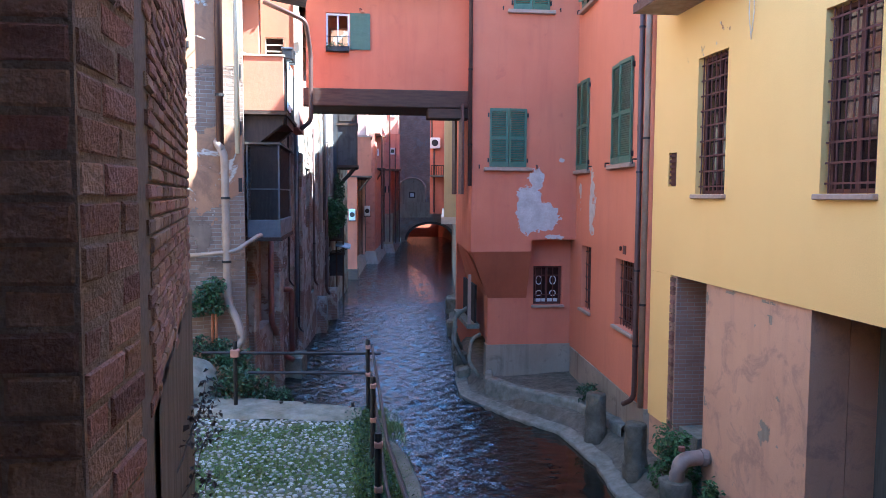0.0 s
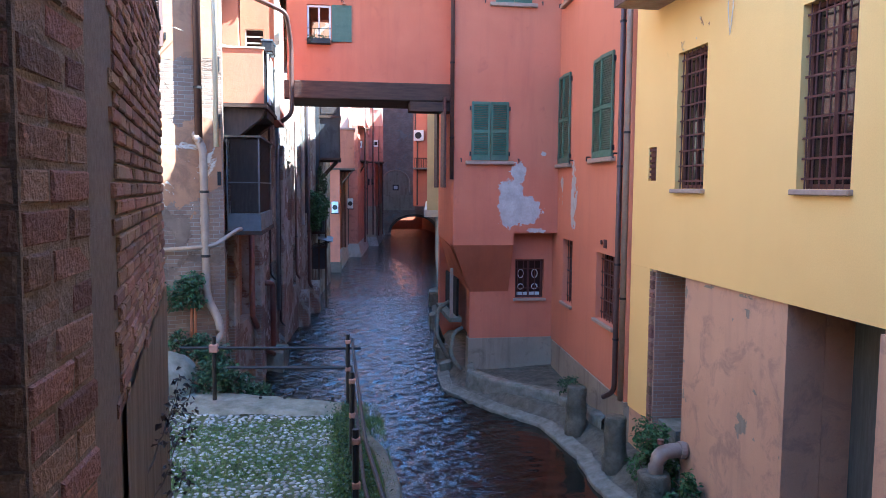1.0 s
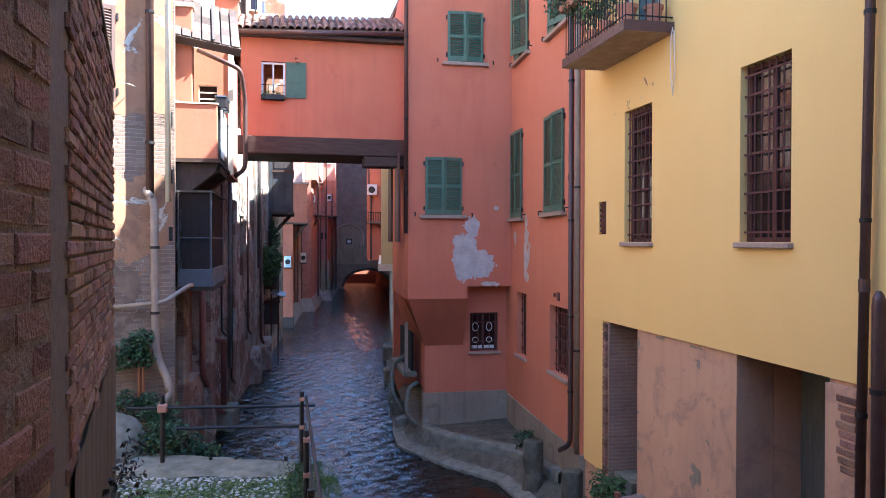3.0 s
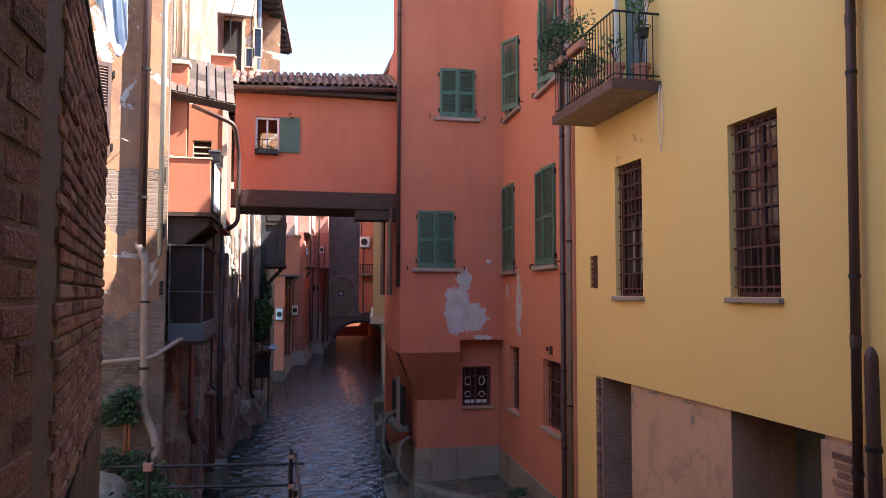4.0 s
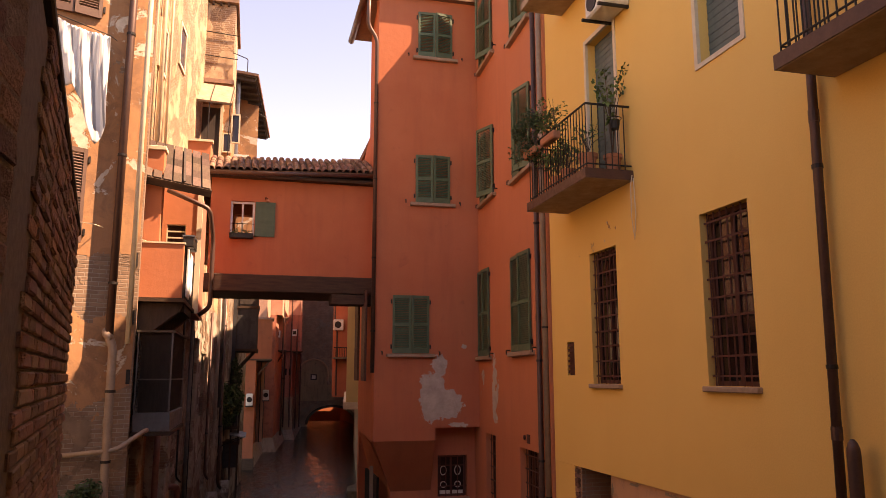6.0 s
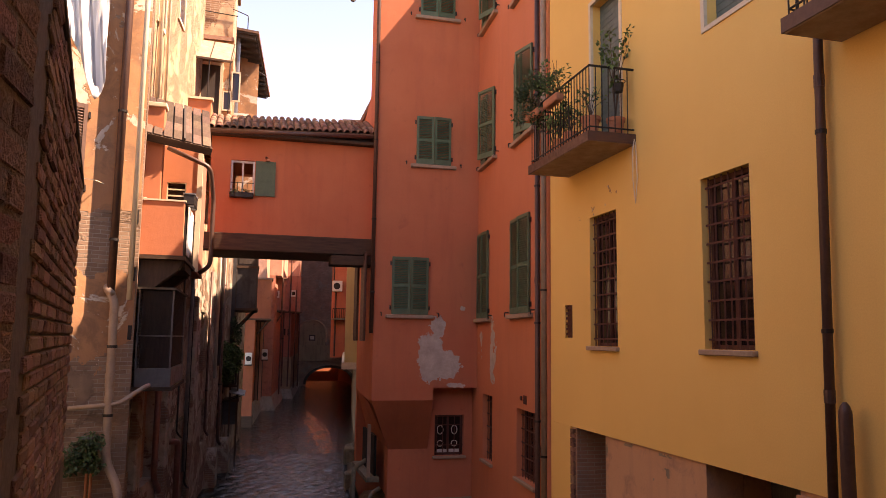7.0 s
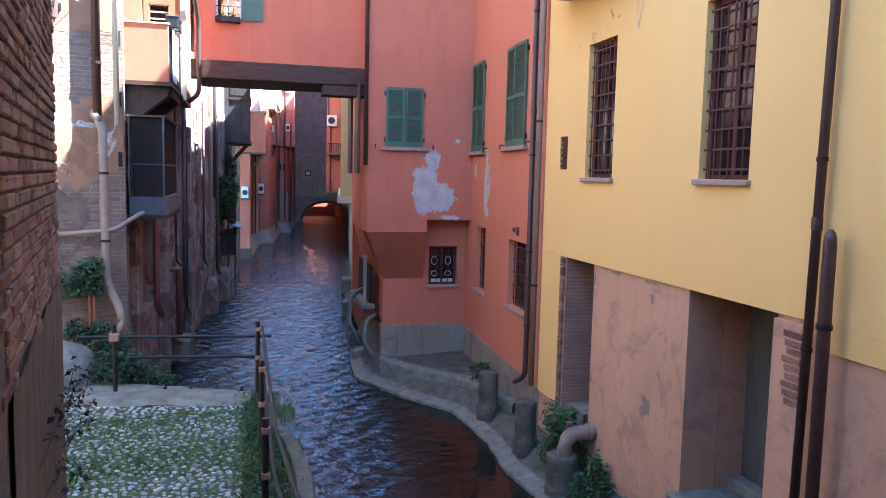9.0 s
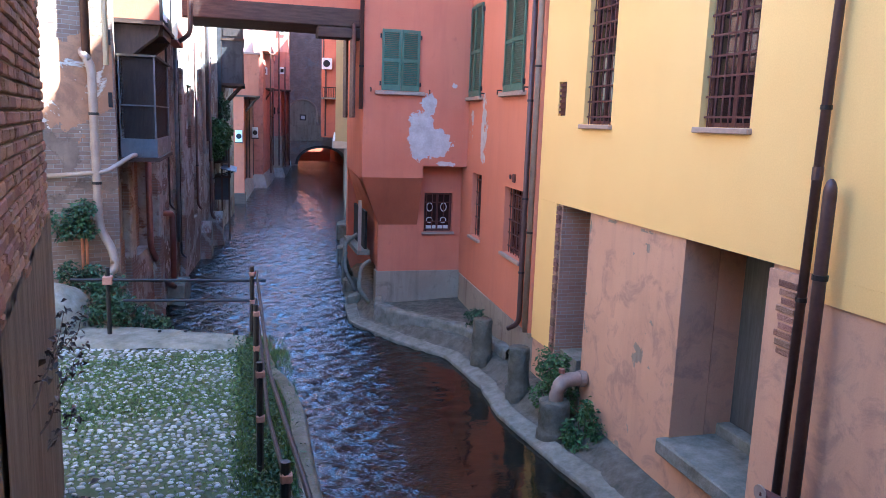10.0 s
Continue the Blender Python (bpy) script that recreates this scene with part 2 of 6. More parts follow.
CLOTH_BLUE = surface("pale_cloth", (0.80, 0.80, 0.82), (0.70, 0.70, 0.74), 0.9, 4, 0.3, 0, 0.1)


def pane_glass(name, tint):
    n = Nodes(name)
    return n.done(n.mix(n.ramp(n.noise(1.5, 3), 0.3, 0.7), tint, tuple(k * 0.6 for k in tint)), n.ramp(n.noise(3, 3), 0.3, 0.7, 0.06, 0.2), None, 0.0, 0.5)


GLASS = pane_glass("dark_window_glass", (0.035, 0.018, 0.015))
# Near-black colour stands in for the darkness inside openings
DARK = surface("unlit_depth_black", (0.020, 0.016, 0.014), (0.012, 0.010, 0.009), 0.95, 3, 0)


def water_material():
    n = Nodes("canal_water")
    deep = n.mix(n.ramp(n.noise(0.5, 4), 0.35, 0.7), (0.006, 0.0055, 0.0035), (0.011, 0.0095, 0.006))
    sep = n.t.nodes.new("ShaderNodeSeparateXYZ")
    n.put(sep.inputs[0], n.co)
    stream = n.ramp(n.math("SUBTRACT", sep.outputs[0], n.math("MULTIPLY", sep.outputs[1], 0.12)), 1.2, 2.0, 1.0, 0.05)
    h = n.math("ADD", n.noise(7.0, 3, 0.5, n.stretch((0.55, 1.3, 1.0)), 0.6), n.math("MULTIPLY", n.noise(20, 2, 0.5, n.stretch((0.6, 1.3, 1.0))), 0.6))
    m = n.done(deep, 0.025, n.bump(n.math("MULTIPLY", h, stream), 1.0, 0.036), 0.0, 0.5)
    n.b.inputs["IOR"].default_value = 1.55
    return m


def striped_cloth():
    n = Nodes("white_striped_cloth")
    sep = n.t.nodes.new("ShaderNodeSeparateXYZ")
    n.put(sep.inputs[0], n.co)
    band = n.ramp(n.math("SINE", n.math("MULTIPLY", n.math("ADD", sep.outputs[0], n.math("MULTIPLY", sep.outputs[2], 0.10)), 48.0)), 0.55, 0.8, 0.0, 0.75)
    return n.done(n.mix(band, (0.62, 0.62, 0.64), (0.20, 0.20, 0.23)), 0.9, n.bump(n.noise(30, 4), 0.3, 0.006), spec=0.1)


CLOTH = striped_cloth()
WATER = water_material()

# ---- building blocks ----


def part(name, bm, material, parent=None, label="", m=None, smooth=False):
    """Link a bmesh as one mesh object, under a thing or a part."""
    me = bpy.data.meshes.new(name)
    bmesh.ops.recalc_face_normals(bm, faces=bm.faces[:])
    bm.to_mesh(me)
    bm.free()
    me.materials.append(material)
    if smooth:
        me.shade_smooth()
    ob = new(name, me)
    if parent is not None:
        ob.parent = parent
    if m is not None:
        ob.matrix_local = m
    if label:
        ob["label"] = label
    return ob


def thing(name, m, label, category, group="", kind=""):
    """An Empty at the base of a thing."""
    ob = new(name)
    ob.empty_display_size = 0.05
    ob.matrix_world = m
    return tagged(ob, label, category, group, kind)


def box(bm, x0, x1, y0, y1, z0, z1, bevel=0.0):
    made = bmesh.ops.create_cube(bm, size=1.0, matrix=Matrix.Translation(((x0 + x1) / 2, (y0 + y1) / 2, (z0 + z1) / 2)) @ Matrix.Diagonal((abs(x1 - x0), abs(y1 - y0), abs(z1 - z0), 1)))
    if bevel:
        edges = list({e for v in made["verts"] for e in v.link_edges})
        bmesh.ops.bevel(bm, geom=edges, offset=bevel, segments=1, affect="EDGES")
    return bm


def block(x0, x1, y0, y1, z0, z1, bevel=0.0):
    return box(bmesh.new(), x0, x1, y0, y1, z0, z1, bevel)


def tube(bm, pts, r, segs=8, cap=True):
    """A round pipe along points; r may be one radius or one for each point."""
    pts = [Vector(p) for p in pts]
    rs = r if isinstance(r, (list, tuple)) else [r] * len(pts)
    rings = []
    up = Vector((0.31, 0.2, 0.93))
    for i, p in enumerate(pts):
        d = (pts[min(i + 1, len(pts) - 1)] - pts[max(i - 1, 0)]).normalized()
        a = d.cross(up)
        a = a.normalized() if a.length > 1e-3 else d.orthogonal().normalized()
        b = d.cross(a)
        rings.append([bm.verts.new(p + rs[i] * (math.cos(k * math.tau / segs) * a + math.sin(k * math.tau / segs) * b)) for k in range(segs)])
    for q, w in zip(rings, rings[1:]):
        for k in range(segs):
            bm.faces.new((q[k], q[(k + 1) % segs], w[(k + 1) % segs], w[k]))
    if cap:
        bm.faces.new(rings[0])
        bm.faces.new(rings[-1])
    return bm


def pipe(pts, r, segs=10):
    return tube(bmesh.new(), pts, r, segs)


def bend(points, r=0.12, n=4):
    """Round the corners of a line of points."""
    pts = [Vector(p) for p in points]
    out = [pts[0]]
    for a, b, c in zip(pts, pts[1:], pts[2:]):
        p, q = b + (a - b).normalized() * r, b + (c - b).normalized() * r
        for k in range(n + 1):
            s = k / n
            out.append((1 - s) ** 2 * p + 2 * s * (1 - s) * b + s * s * q)
    return out + [pts[-1]]


def prism(outline, depth, axis="y"):
    """A plate with the given outline in x, z, from y 0 to depth."""
    bm = bmesh.new()
    f = [bm.verts.new((x, 0, z)) for x, z in outline]
    b = [bm.verts.new((x, depth, z)) for x, z in outline]
    bm.faces.new(f)
    bm.faces.new(b[::-1])
    for i in range(len(f)):
        j = (i + 1) % len(f)
        bm.faces.new((f[i], b[i], b[j], f[j]))
    return bm


def wall_mesh(u0, u1, z0, z1, thick, holes):
    """A wall in x and z, its face at y 0, with openings (u0, u1, z0, z1) right through."""
    us = sorted({u0, u1, *[k for h in holes for k in h[:2] if u0 < k < u1]})
    zs = sorted({z0, z1, *[k for h in holes for k in h[2:] if z0 < k < z1]})
    solid = {}
    for i in range(len(us) - 1):
        for j in range(len(zs) - 1):
            u, z = (us[i] + us[i + 1]) / 2, (zs[j] + zs[j + 1]) / 2
            solid[i, j] = not any(h[0] < u < h[1] and h[2] < z < h[3] for h in holes)
    bm = bmesh.new()
    got = {}

    def v(i, y, j):
        k = (i, y, j)
        if k not in got:
            got[k] = bm.verts.new((us[i], y, zs[j]))
        return got[k]

    for (i, j), s in solid.items():
        if not s:
            continue
        for y in (0, thick):
            bm.faces.new((v(i, y, j), v(i + 1, y, j), v(i + 1, y, j + 1), v(i, y, j + 1)))
        for di, dj, a, b in ((-1, 0, (i, j), (i, j + 1)), (1, 0, (i + 1, j), (i + 1, j + 1)), (0, -1, (i, j), (i + 1, j)), (0, 1, (i, j + 1), (i + 1, j + 1))):
            if not solid.get((i + di, j + dj), False):
                bm.faces.new((v(a[0], 0, a[1]), v(b[0], 0, b[1]), v(b[0], thick, b[1]), v(a[0], thick, a[1])))
    return bm


def wall(name, m, u0, u1, z0, z1, thick, holes, material, label):
    ob = part(name, wall_mesh(u0, u1, z0, z1, thick, holes), material, None, "", m)
    return tagged(ob, label, "wall", kind="structure")


def leaf_mesh(shutter_w, h, t=0.04):
    """The stiles and rails of one louvred shutter, standing on z 0, from x 0."""
    bm = bmesh.new()
    s = 0.055
    box(bm, 0, s, 0, t, 0, h)
    box(bm, shutter_w - s, shutter_w, 0, t, 0, h)
    for z, k in ((0, 0.12), (h * 0.47, 0.07), (h - 0.07, 0.07)):
        box(bm, s, shutter_w - s, 0.002, t - 0.002, z, z + k)
    return bm


def louvre_mesh(shutter_w, h, t=0.04):
    bm = bmesh.new()
    for z0, z1 in ((0.12, h * 0.47), (h * 0.47 + 0.07, h - 0.07)):
        n = max(4, int((z1 - z0) / 0.042))
        for k in range(n):
            z = z0 + (k + 0.5) * (z1 - z0) / n
            bm2 = [bm.verts.new(p) for p in ((0.05, 0.004, z - 0.017), (shutter_w - 0.05, 0.004, z - 0.017), (shutter_w - 0.05, t - 0.006, z + 0.017), (0.05, t - 0.006, z + 0.017),
                                             (0.05, 0.010, z - 0.021), (shutter_w - 0.05, 0.010, z - 0.021), (shutter_w - 0.05, t, z + 0.013), (0.05, t, z + 0.013))]
            for q in ((0, 1, 2, 3), (7, 6, 5, 4), (0, 4, 5, 1), (3, 2, 6, 7)):
                bm.faces.new([bm2[i] for i in q])
    return bm


def shuttered_window(m, w, h, label, material=None, ajar=(4.0, 4.0), sill=True, stays=True, slope=0.0):
    """A window with two louvred shutters closed over it; m is the foot's middle on the wall's face."""
    material = material or GREEN
    ob = thing("shuttered_window", m, label, "window", "shuttered windows")
    lw = w / 2 - 0.004
    for side, a in ((-1, ajar[0]), (1, ajar[1])):
        hinge = Matrix.Translation((side * w / 2, -0.055, 0)) @ Matrix.Rotation(radians(-side * -a), 4, "Z")
        base = hinge if side < 0 else hinge @ Matrix.Translation((-lw, 0, 0))
        lf = part("shutter", leaf_mesh(lw, h), material, ob, "", base)
        part("louvres", louvre_mesh(lw, h), material, lf)
        for z in (0.16, h - 0.16):
            part("hinge", block(side * w / 2 - 0.015 + side * 0.03, side * w / 2 + 0.015 + side * 0.03, -0.05, 0.0, z - 0.05, z + 0.05), DARK_IRON, ob)
    # Black plate paints the darkness behind the louvres
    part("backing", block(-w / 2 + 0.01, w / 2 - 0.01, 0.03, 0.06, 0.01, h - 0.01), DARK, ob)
    if sill:
        part("sill", block(-w / 2 - 0.14, w / 2 + 0.14, -0.11, 0.08, -0.10, -0.012, 0.012), SILL, ob, "worn pale stone sill")
    if stays:
        for s in (-1, 1):
            part("shutter_stay", pipe(bend([(s * (w / 2 + 0.26), 0, 0.04), (s * (w / 2 + 0.26), -0.09, 0.04), (s * (w / 2 + 0.26), -0.09, -0.05)], 0.02), 0.014, 6), DARK_IRON, ob)
    return ob


def barred_window(m, w, h, nv, nh, label, deep=0.22, sill=True, bar=0.010):
    """An iron grille and glass in an opening; m is the foot's middle on the wall's face."""
    ob = thing("barred_window", m, label, "window", "barred windows")
    for s in (-1, 1):
        part("frame_post", block(s * w / 2 - 0.055 * (s > 0), s * w / 2 + 0.055 * (s < 0), deep - 0.03, deep + 0.03, 0, h), IRON, ob)
    for z in (0, h - 0.055):
        part("frame_rail", block(-w / 2 + 0.055, w / 2 - 0.055, deep - 0.028, deep + 0.028, z, z + 0.055), IRON, ob)
    part("mullion", block(-0.025, 0.025, deep - 0.025, deep + 0.025, 0.055, h - 0.055), IRON, ob)
    part("pane", block(-w / 2 + 0.055, w / 2 - 0.055, deep + 0.004, deep + 0.012, 0.055, h - 0.055), GLASS, ob)
    up, across = None, None
    for k in range(nv):
        x = -w / 2 + (k + 0.5) * w / nv
        if up is None:
            up = part("upright_bar", pipe([(0, 0, 0), (0, 0, h)], bar, 6), IRON, ob, "", Matrix.Translation((x, deep - 0.09, 0)))
        else:
            o = new("upright_bar", up.data)
            o.parent, o.matrix_local = ob, Matrix.Translation((x, deep - 0.09, 0))
    for k in range(nh):
        z = (k + 0.5) * h / nh
        if across is None:
            across = part("cross_bar", block(-w / 2, w / 2, -0.006, 0.006, -0.012, 0.012), IRON, ob, "", Matrix.Translation((0, deep - 0.09, z)))
        else:
            o = new("cross_bar", across.data)
            o.parent, o.matrix_local = ob, Matrix.Translation((0, deep - 0.09, z))
    if sill:
        part("sill", block(-w / 2 - 0.05, w / 2 + 0.05, -0.07, deep - 0.03, -0.07, -0.004, 0.01), SILL, ob, "pale stone sill")
    return ob


def leaves(n, place, size, seed, flat=0.3):
    """Many small folded leaves at the places that place(rng) gives, in one mesh."""
    rng = random.Random(seed)
    vs, fs = [], []
    for _ in range(n):
        p = Vector(place(rng))
        s = size * rng.uniform(0.6, 1.3)
        e = Euler((rng.uniform(-1, 1), rng.uniform(-1, 1) * 0.8 + flat, rng.uniform(0, 6.3))).to_matrix()
        k = len(vs)
        for q in ((0, 0, 0), (s * 0.5, s * 0.32, s * 0.12), (s, 0, -s * 0.12), (s * 0.5, -s * 0.32, s * 0.12)):
            vs.append(p + e @ Vector(q))
        fs += [(k, k + 1, k + 2), (k, k + 2, k + 3)]
    me = bpy.data.meshes.new("foliage")
    me.from_pydata(vs, [], fs)
    return me


def foliage(name, me, material, parent=None, label=""):
    me.materials.append(material)
    ob = new(name, me)
    if parent is not None:
        ob.parent = parent
    if label:
        ob["label"] = label
    return ob


def blob(c, r):
    """Places in an uneven ball of radii r about c."""
    lumps = None

    def place(rng):
        nonlocal lumps
        if lumps is None:
            lumps = [(rng.uniform(-0.7, 0.7), rng.uniform(-0.7, 0.7), rng.uniform(-0.7, 0.7), rng.uniform(0.25, 0.5)) for _ in range(14)]
        x, y, z, k = rng.choice(lumps)
        d = Vector((rng.gauss(0, 1), rng.gauss(0, 1), rng.gauss(0, 1))).normalized() * k * rng.uniform(0.4, 1) ** 0.5
        return (c[0] + r[0] * (x + d.x), c[1] + r[1] * (y + d.y), c[2] + r[2] * (z + d.z))

    return place


def patch_mesh(u0, u1, z0, z1, step, field, y=-0.004):
    """An uneven thin coat where field(u, z) is above 0."""
    nu, nz = int((u1 - u0) / step), int((z1 - z0) / step)
    vs, fs, got = [], [], {}

    def v(i, j):
        if (i, j) not in got:
            got[i, j] = len(vs)
            vs.append((u0 + i * step, y, z0 + j * step))
        return got[i, j]

    for i in range(nu):
        for j in range(nz):
            if field(u0 + (i + 0.5) * step, z0 + (j + 0.5) * step) > 0:
                fs.append((v(i, j), v(i + 1, j), v(i + 1, j + 1), v(i, j + 1)))
    me = bpy.data.meshes.new("patch")
    me.from_pydata(vs, [], fs)
    return me


def fuzz(u, z, k=3.0, seed=0.0):
    return noise.fractal(Vector((u * k, seed, z * k)), 0.7, 2.1, 6)

# ---- the large structure ----
AT_YELLOW = pose(5.3, 0, 0, 0, 0, -90)      # along it u is minus y
AT_FRONT = pose(0, 18.0, 0)
AT_LOWER = pose(0, 18.5, 0)
AT_SIDE = pose(5.55, 18.0, 0, 0, 0, -93.24)  # u runs from the inner corner towards the street
AT_LEFT = pose(-2.4, 13.0, 0, 0, 0, 85.43)   # u runs down the canal, y is about 13 + u
AT_GABLE = pose(-1.74, 12.2, 0, 0, 0, 17.9)  # u is minus from its corner
AT_BRIDGE = pose(0, 19.2, 0)


def at(frame_of_wall, u, z, y=0.0, turn=0.0):
    return frame_of_wall @ pose(u, y, z, 0, 0, turn)


def water_sheet():
    """Canal water with real ripples, stronger in the middle of the stream."""
    xs = np.concatenate([np.linspace(-3.5, 6.0, 200), np.linspace(6.5, 14, 10)])
    ys = np.concatenate([np.linspace(-3, 7, 30), np.arange(7.05, 34, 0.05), np.arange(34, 90, 0.3)])
    gx, gy = np.meshgrid(xs, ys)
    rng = np.random.RandomState(4)
    h = np.zeros_like(gx)
    for k in range(44):
        lam = 0.16 * 1.032 ** k
        a = rng.normal(math.pi / 2, 0.55)
        h += 0.0075 * lam * np.sin((gx * math.cos(a) + gy * math.sin(a)) * math.tau / lam + rng.uniform(0, 6.28) + 1.1 * np.sin(gx * 1.9 + k) + 1.1 * np.sin(gy * 1.3 + 2 * k))
    edge = np.clip(2.3 + 0.16 * (gy - 8), 2.3, 3.8) + 0.25 * np.sin(gy * 1.7)
    calm = 0.045 + 0.955 / (1 + np.exp((gx - edge) * 3.5))
    h *= 1.0 * calm * np.clip(1.2 - gy / 70, 0.35, 1)
    n, m = gx.shape
    vs = np.stack([gx, gy, h], -1).reshape(-1, 3)
    idx = np.arange(n * m).reshape(n, m)
    fs = np.stack([idx[:-1, :-1], idx[:-1, 1:], idx[1:, 1:], idx[1:, :-1]], -1).reshape(-1, 4)
    me = bpy.data.meshes.new("water")
    me.from_pydata(vs.tolist(), [], fs.tolist())
    me.shade_smooth()
    me.materials.append(WATER)
    return tagged(new("water", me), "dark rippled canal water reflecting blue sky", "water", kind="structure")


water_sheet()
tagged(part("ground", block(-60, 60, -60, 140, -1.2, -0.9), SOIL), "muddy canal bed and ground under the houses", "ground", kind="structure")

# Yellow house
door_hole = (-10.84, -9.84, 8.05, 10.67)
wall_yellow = wall("wall_yellow", AT_YELLOW, -12.62, 4.0, 3.65, 15.3, 0.4,
                   [(-10.97, -10.05, 5.0, 7.08), (-7.84, -6.91, 5.0, 7.08), (-11.98, -11.67, 5.13, 5.69), door_hole, (-7.65, -6.79, 8.96, 11.0), (-4.4, -3.4, 8.05, 10.6), (-7.7, -6.8, 12.2, 14.0), (-10.8, -9.9, 12.0, 14.0)],
                   YELLOW, "smooth ochre yellow plaster wall of the canal house")
wall("wall_yellow_foot", AT_YELLOW, -12.62, -11.78, 1.05, 3.647, 0.4, [], YELLOW, "narrow foot of the yellow plaster wall")
wall("wall_pink_base", AT_YELLOW @ pose(0, 0.03, 0), -12.62, 4.0, -0.9, 3.645, 0.5,
     [(-11.63, -10.55, 0.6, 3.645), (-7.93, -6.34, 1.05, 3.645), (-12.62, -11.78, 1.05, 3.645)], PINK, "faded pink plaster base wall with stains and chips")
wall("wall_yellow_low", AT_YELLOW @ pose(0, 0.004, 0), -5.66, 4.0, 3.40, 3.648, 0.02, [], YELLOW, "yellow plaster edge lower down the wall")
for nm, y0, y1, z0, deep, mt, lb in (("wall_niche_tall", 10.55, 11.63, 0.6, 0.6, NICHE_BRICK, "bare brick back and sides of the tall niche"), ("wall_niche_wide", 6.34, 7.93, 1.05, 0.92, PINK, "stained plaster recess under the yellow wall")):
    x0, x1 = 5.5, 5.3 + deep
    for end, size in (("_far", (y1, y1 + 0.15, z0 - 0.2, 3.9)), ("_near", (y0 - 0.15, y0, z0 - 0.2, 3.9)), ("_top", (y0, y1, 3.66, 3.9))):
        tagged(part(nm + end, block(x0 + 0.34, x1, *size), mt), lb, "wall", kind="structure")
tagged(part("niche_lining", block(5.34, 5.92, 11.60, 11.645, 0.62, 3.64), NICHE_BRICK), "bare brick cheek of the tall niche", "wall", kind="structure")
tagged(part("niche_lining_rear", block(5.86, 6.0, 10.4, 11.8, 0.4, 3.9), NICHE_BRICK), "bare brick back of the tall niche", "wall", kind="structure")
tagged(part("niche_sill_block", block(5.42, 5.84, 10.9, 11.58, 0.615, 1.12, 0.01), CONCRETE), "grey concrete block in the tall niche", "block", kind="structure")
tagged(part("niche_back_panel", block(6.22, 6.37, 6.1, 8.2, 0.8, 3.9), PANEL), "dark grey boarded back of the recess", "wall", kind="structure")
tagged(part("niche_kerb", block(6.0, 6.215, 6.36, 7.92, 1.064, 1.22, 0.015), CONCRETE), "low concrete kerb at the back of the recess", "kerb", kind="structure")
tagged(part("niche_floor", block(5.16, 6.218, 6.30, 7.97, 0.86, 1.062, 0.02), CONCRETE), "mossy concrete slab floor of the recess", "floor", kind="structure")
tagged(part("niche_floor_tall", block(5.31, 5.9, 10.52, 11.66, 0.4, 0.612), CONCRETE), "rough concrete floor of the brick niche", "floor", kind="structure")
tagged(part("roof_yellow", prism([(4.75, 15.3), (5.3, 15.3), (13, 18.3), (13, 15.1), (5.7, 15.1), (4.75, 15.1)], 16.6, "y"), TILE, None, "", pose(0, -4, 0)), "tiled roof edge of the yellow house", "roof", kind="structure")
tagged(part("wall_yellow_end", block(5.72, 13, -4.2, -4.0, -0.9, 15.3), YELLOW), "plain end wall of the yellow house", "wall", kind="structure")
tagged(part("wall_yellow_back", block(13, 13.2, -4.2, 24.3, -0.9, 17.5), YELLOW), "plain back wall of the yellow house", "wall", kind="structure")



def chips(u, z):
    low = 0.55 * max(0.0, 1 - (z - 0.2) / 1.6)
    rim = 0.9 * max(0.0, 1 - abs(z - 3.60) / 0.05)
    side = 0.7 * max(0.0, 1 - min(abs(u + 7.95), abs(u + 10.5)) / 0.05)
    return fuzz(u, z, 1.9, 9.0) + max(low, rim, side) * 0.6 - 0.76


me = patch_mesh(-10.54, -7.94, 0.1, 3.645, 0.02, chips)
me.materials.append(DAMP)
o = new("worn_patch", me)
o.matrix_world = AT_YELLOW @ pose(0, 0.028, 0)
tagged(o, "chipped grey patches in the pink plaster", "plaster", kind="structure")



def crumbs(u, z):
    top = 0.55 * max(0.0, 1 - abs(z - 7.2) / 0.22) * max(0.0, 1 - abs(u + 10.6) / 0.8)
    return fuzz(u, z, 5.5, 13.0) + top - 0.78


me = patch_mesh(-11.4, -9.9, 7.085, 7.5, 0.012, crumbs)
me.materials.append(OCHRE_OLD)
o = new("flaked_spots", me)
o.parent = wall_yellow
o["label"] = "small flaked spots above the barred window"

# Orange house over the canal
bm = wall_mesh(2.9, 5.55, 3.88, 15.05, 0.4, [])
box(bm, 2.9, 4.42, 0, 0.4, 3.58, 3.88)
wall_front = tagged(part("wall_orange_front", bm, ORANGE, None, "", AT_FRONT), "terracotta orange plaster front jutting over the bank", "wall", kind="structure")
wall("wall_orange_foot", AT_LOWER, 3.42, 5.6, 1.15, 3.9, 0.3, [(4.60, 5.36, 2.17, 3.17)], ORANGE, "orange plaster wall set back under the jetty")
wall("wall_orange_plinth", AT_LOWER @ pose(0, -0.03, 0), 3.38, 5.62, -0.9, 1.15, 0.35, [], DAMP, "damp grey rendered plinth of the orange house")
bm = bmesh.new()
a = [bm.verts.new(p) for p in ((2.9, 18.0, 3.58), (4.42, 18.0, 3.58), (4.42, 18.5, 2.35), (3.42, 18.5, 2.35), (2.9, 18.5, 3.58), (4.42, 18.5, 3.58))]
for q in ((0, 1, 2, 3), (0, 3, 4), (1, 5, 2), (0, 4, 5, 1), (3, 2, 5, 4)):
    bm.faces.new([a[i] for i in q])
# This face is painted darker to carry the shade under the jetty
tagged(part("soffit", bm, ORANGE_SHADED), "sloping orange underside of the jetty, shade in its colour", "wall", kind="structure")
bm = bmesh.new()
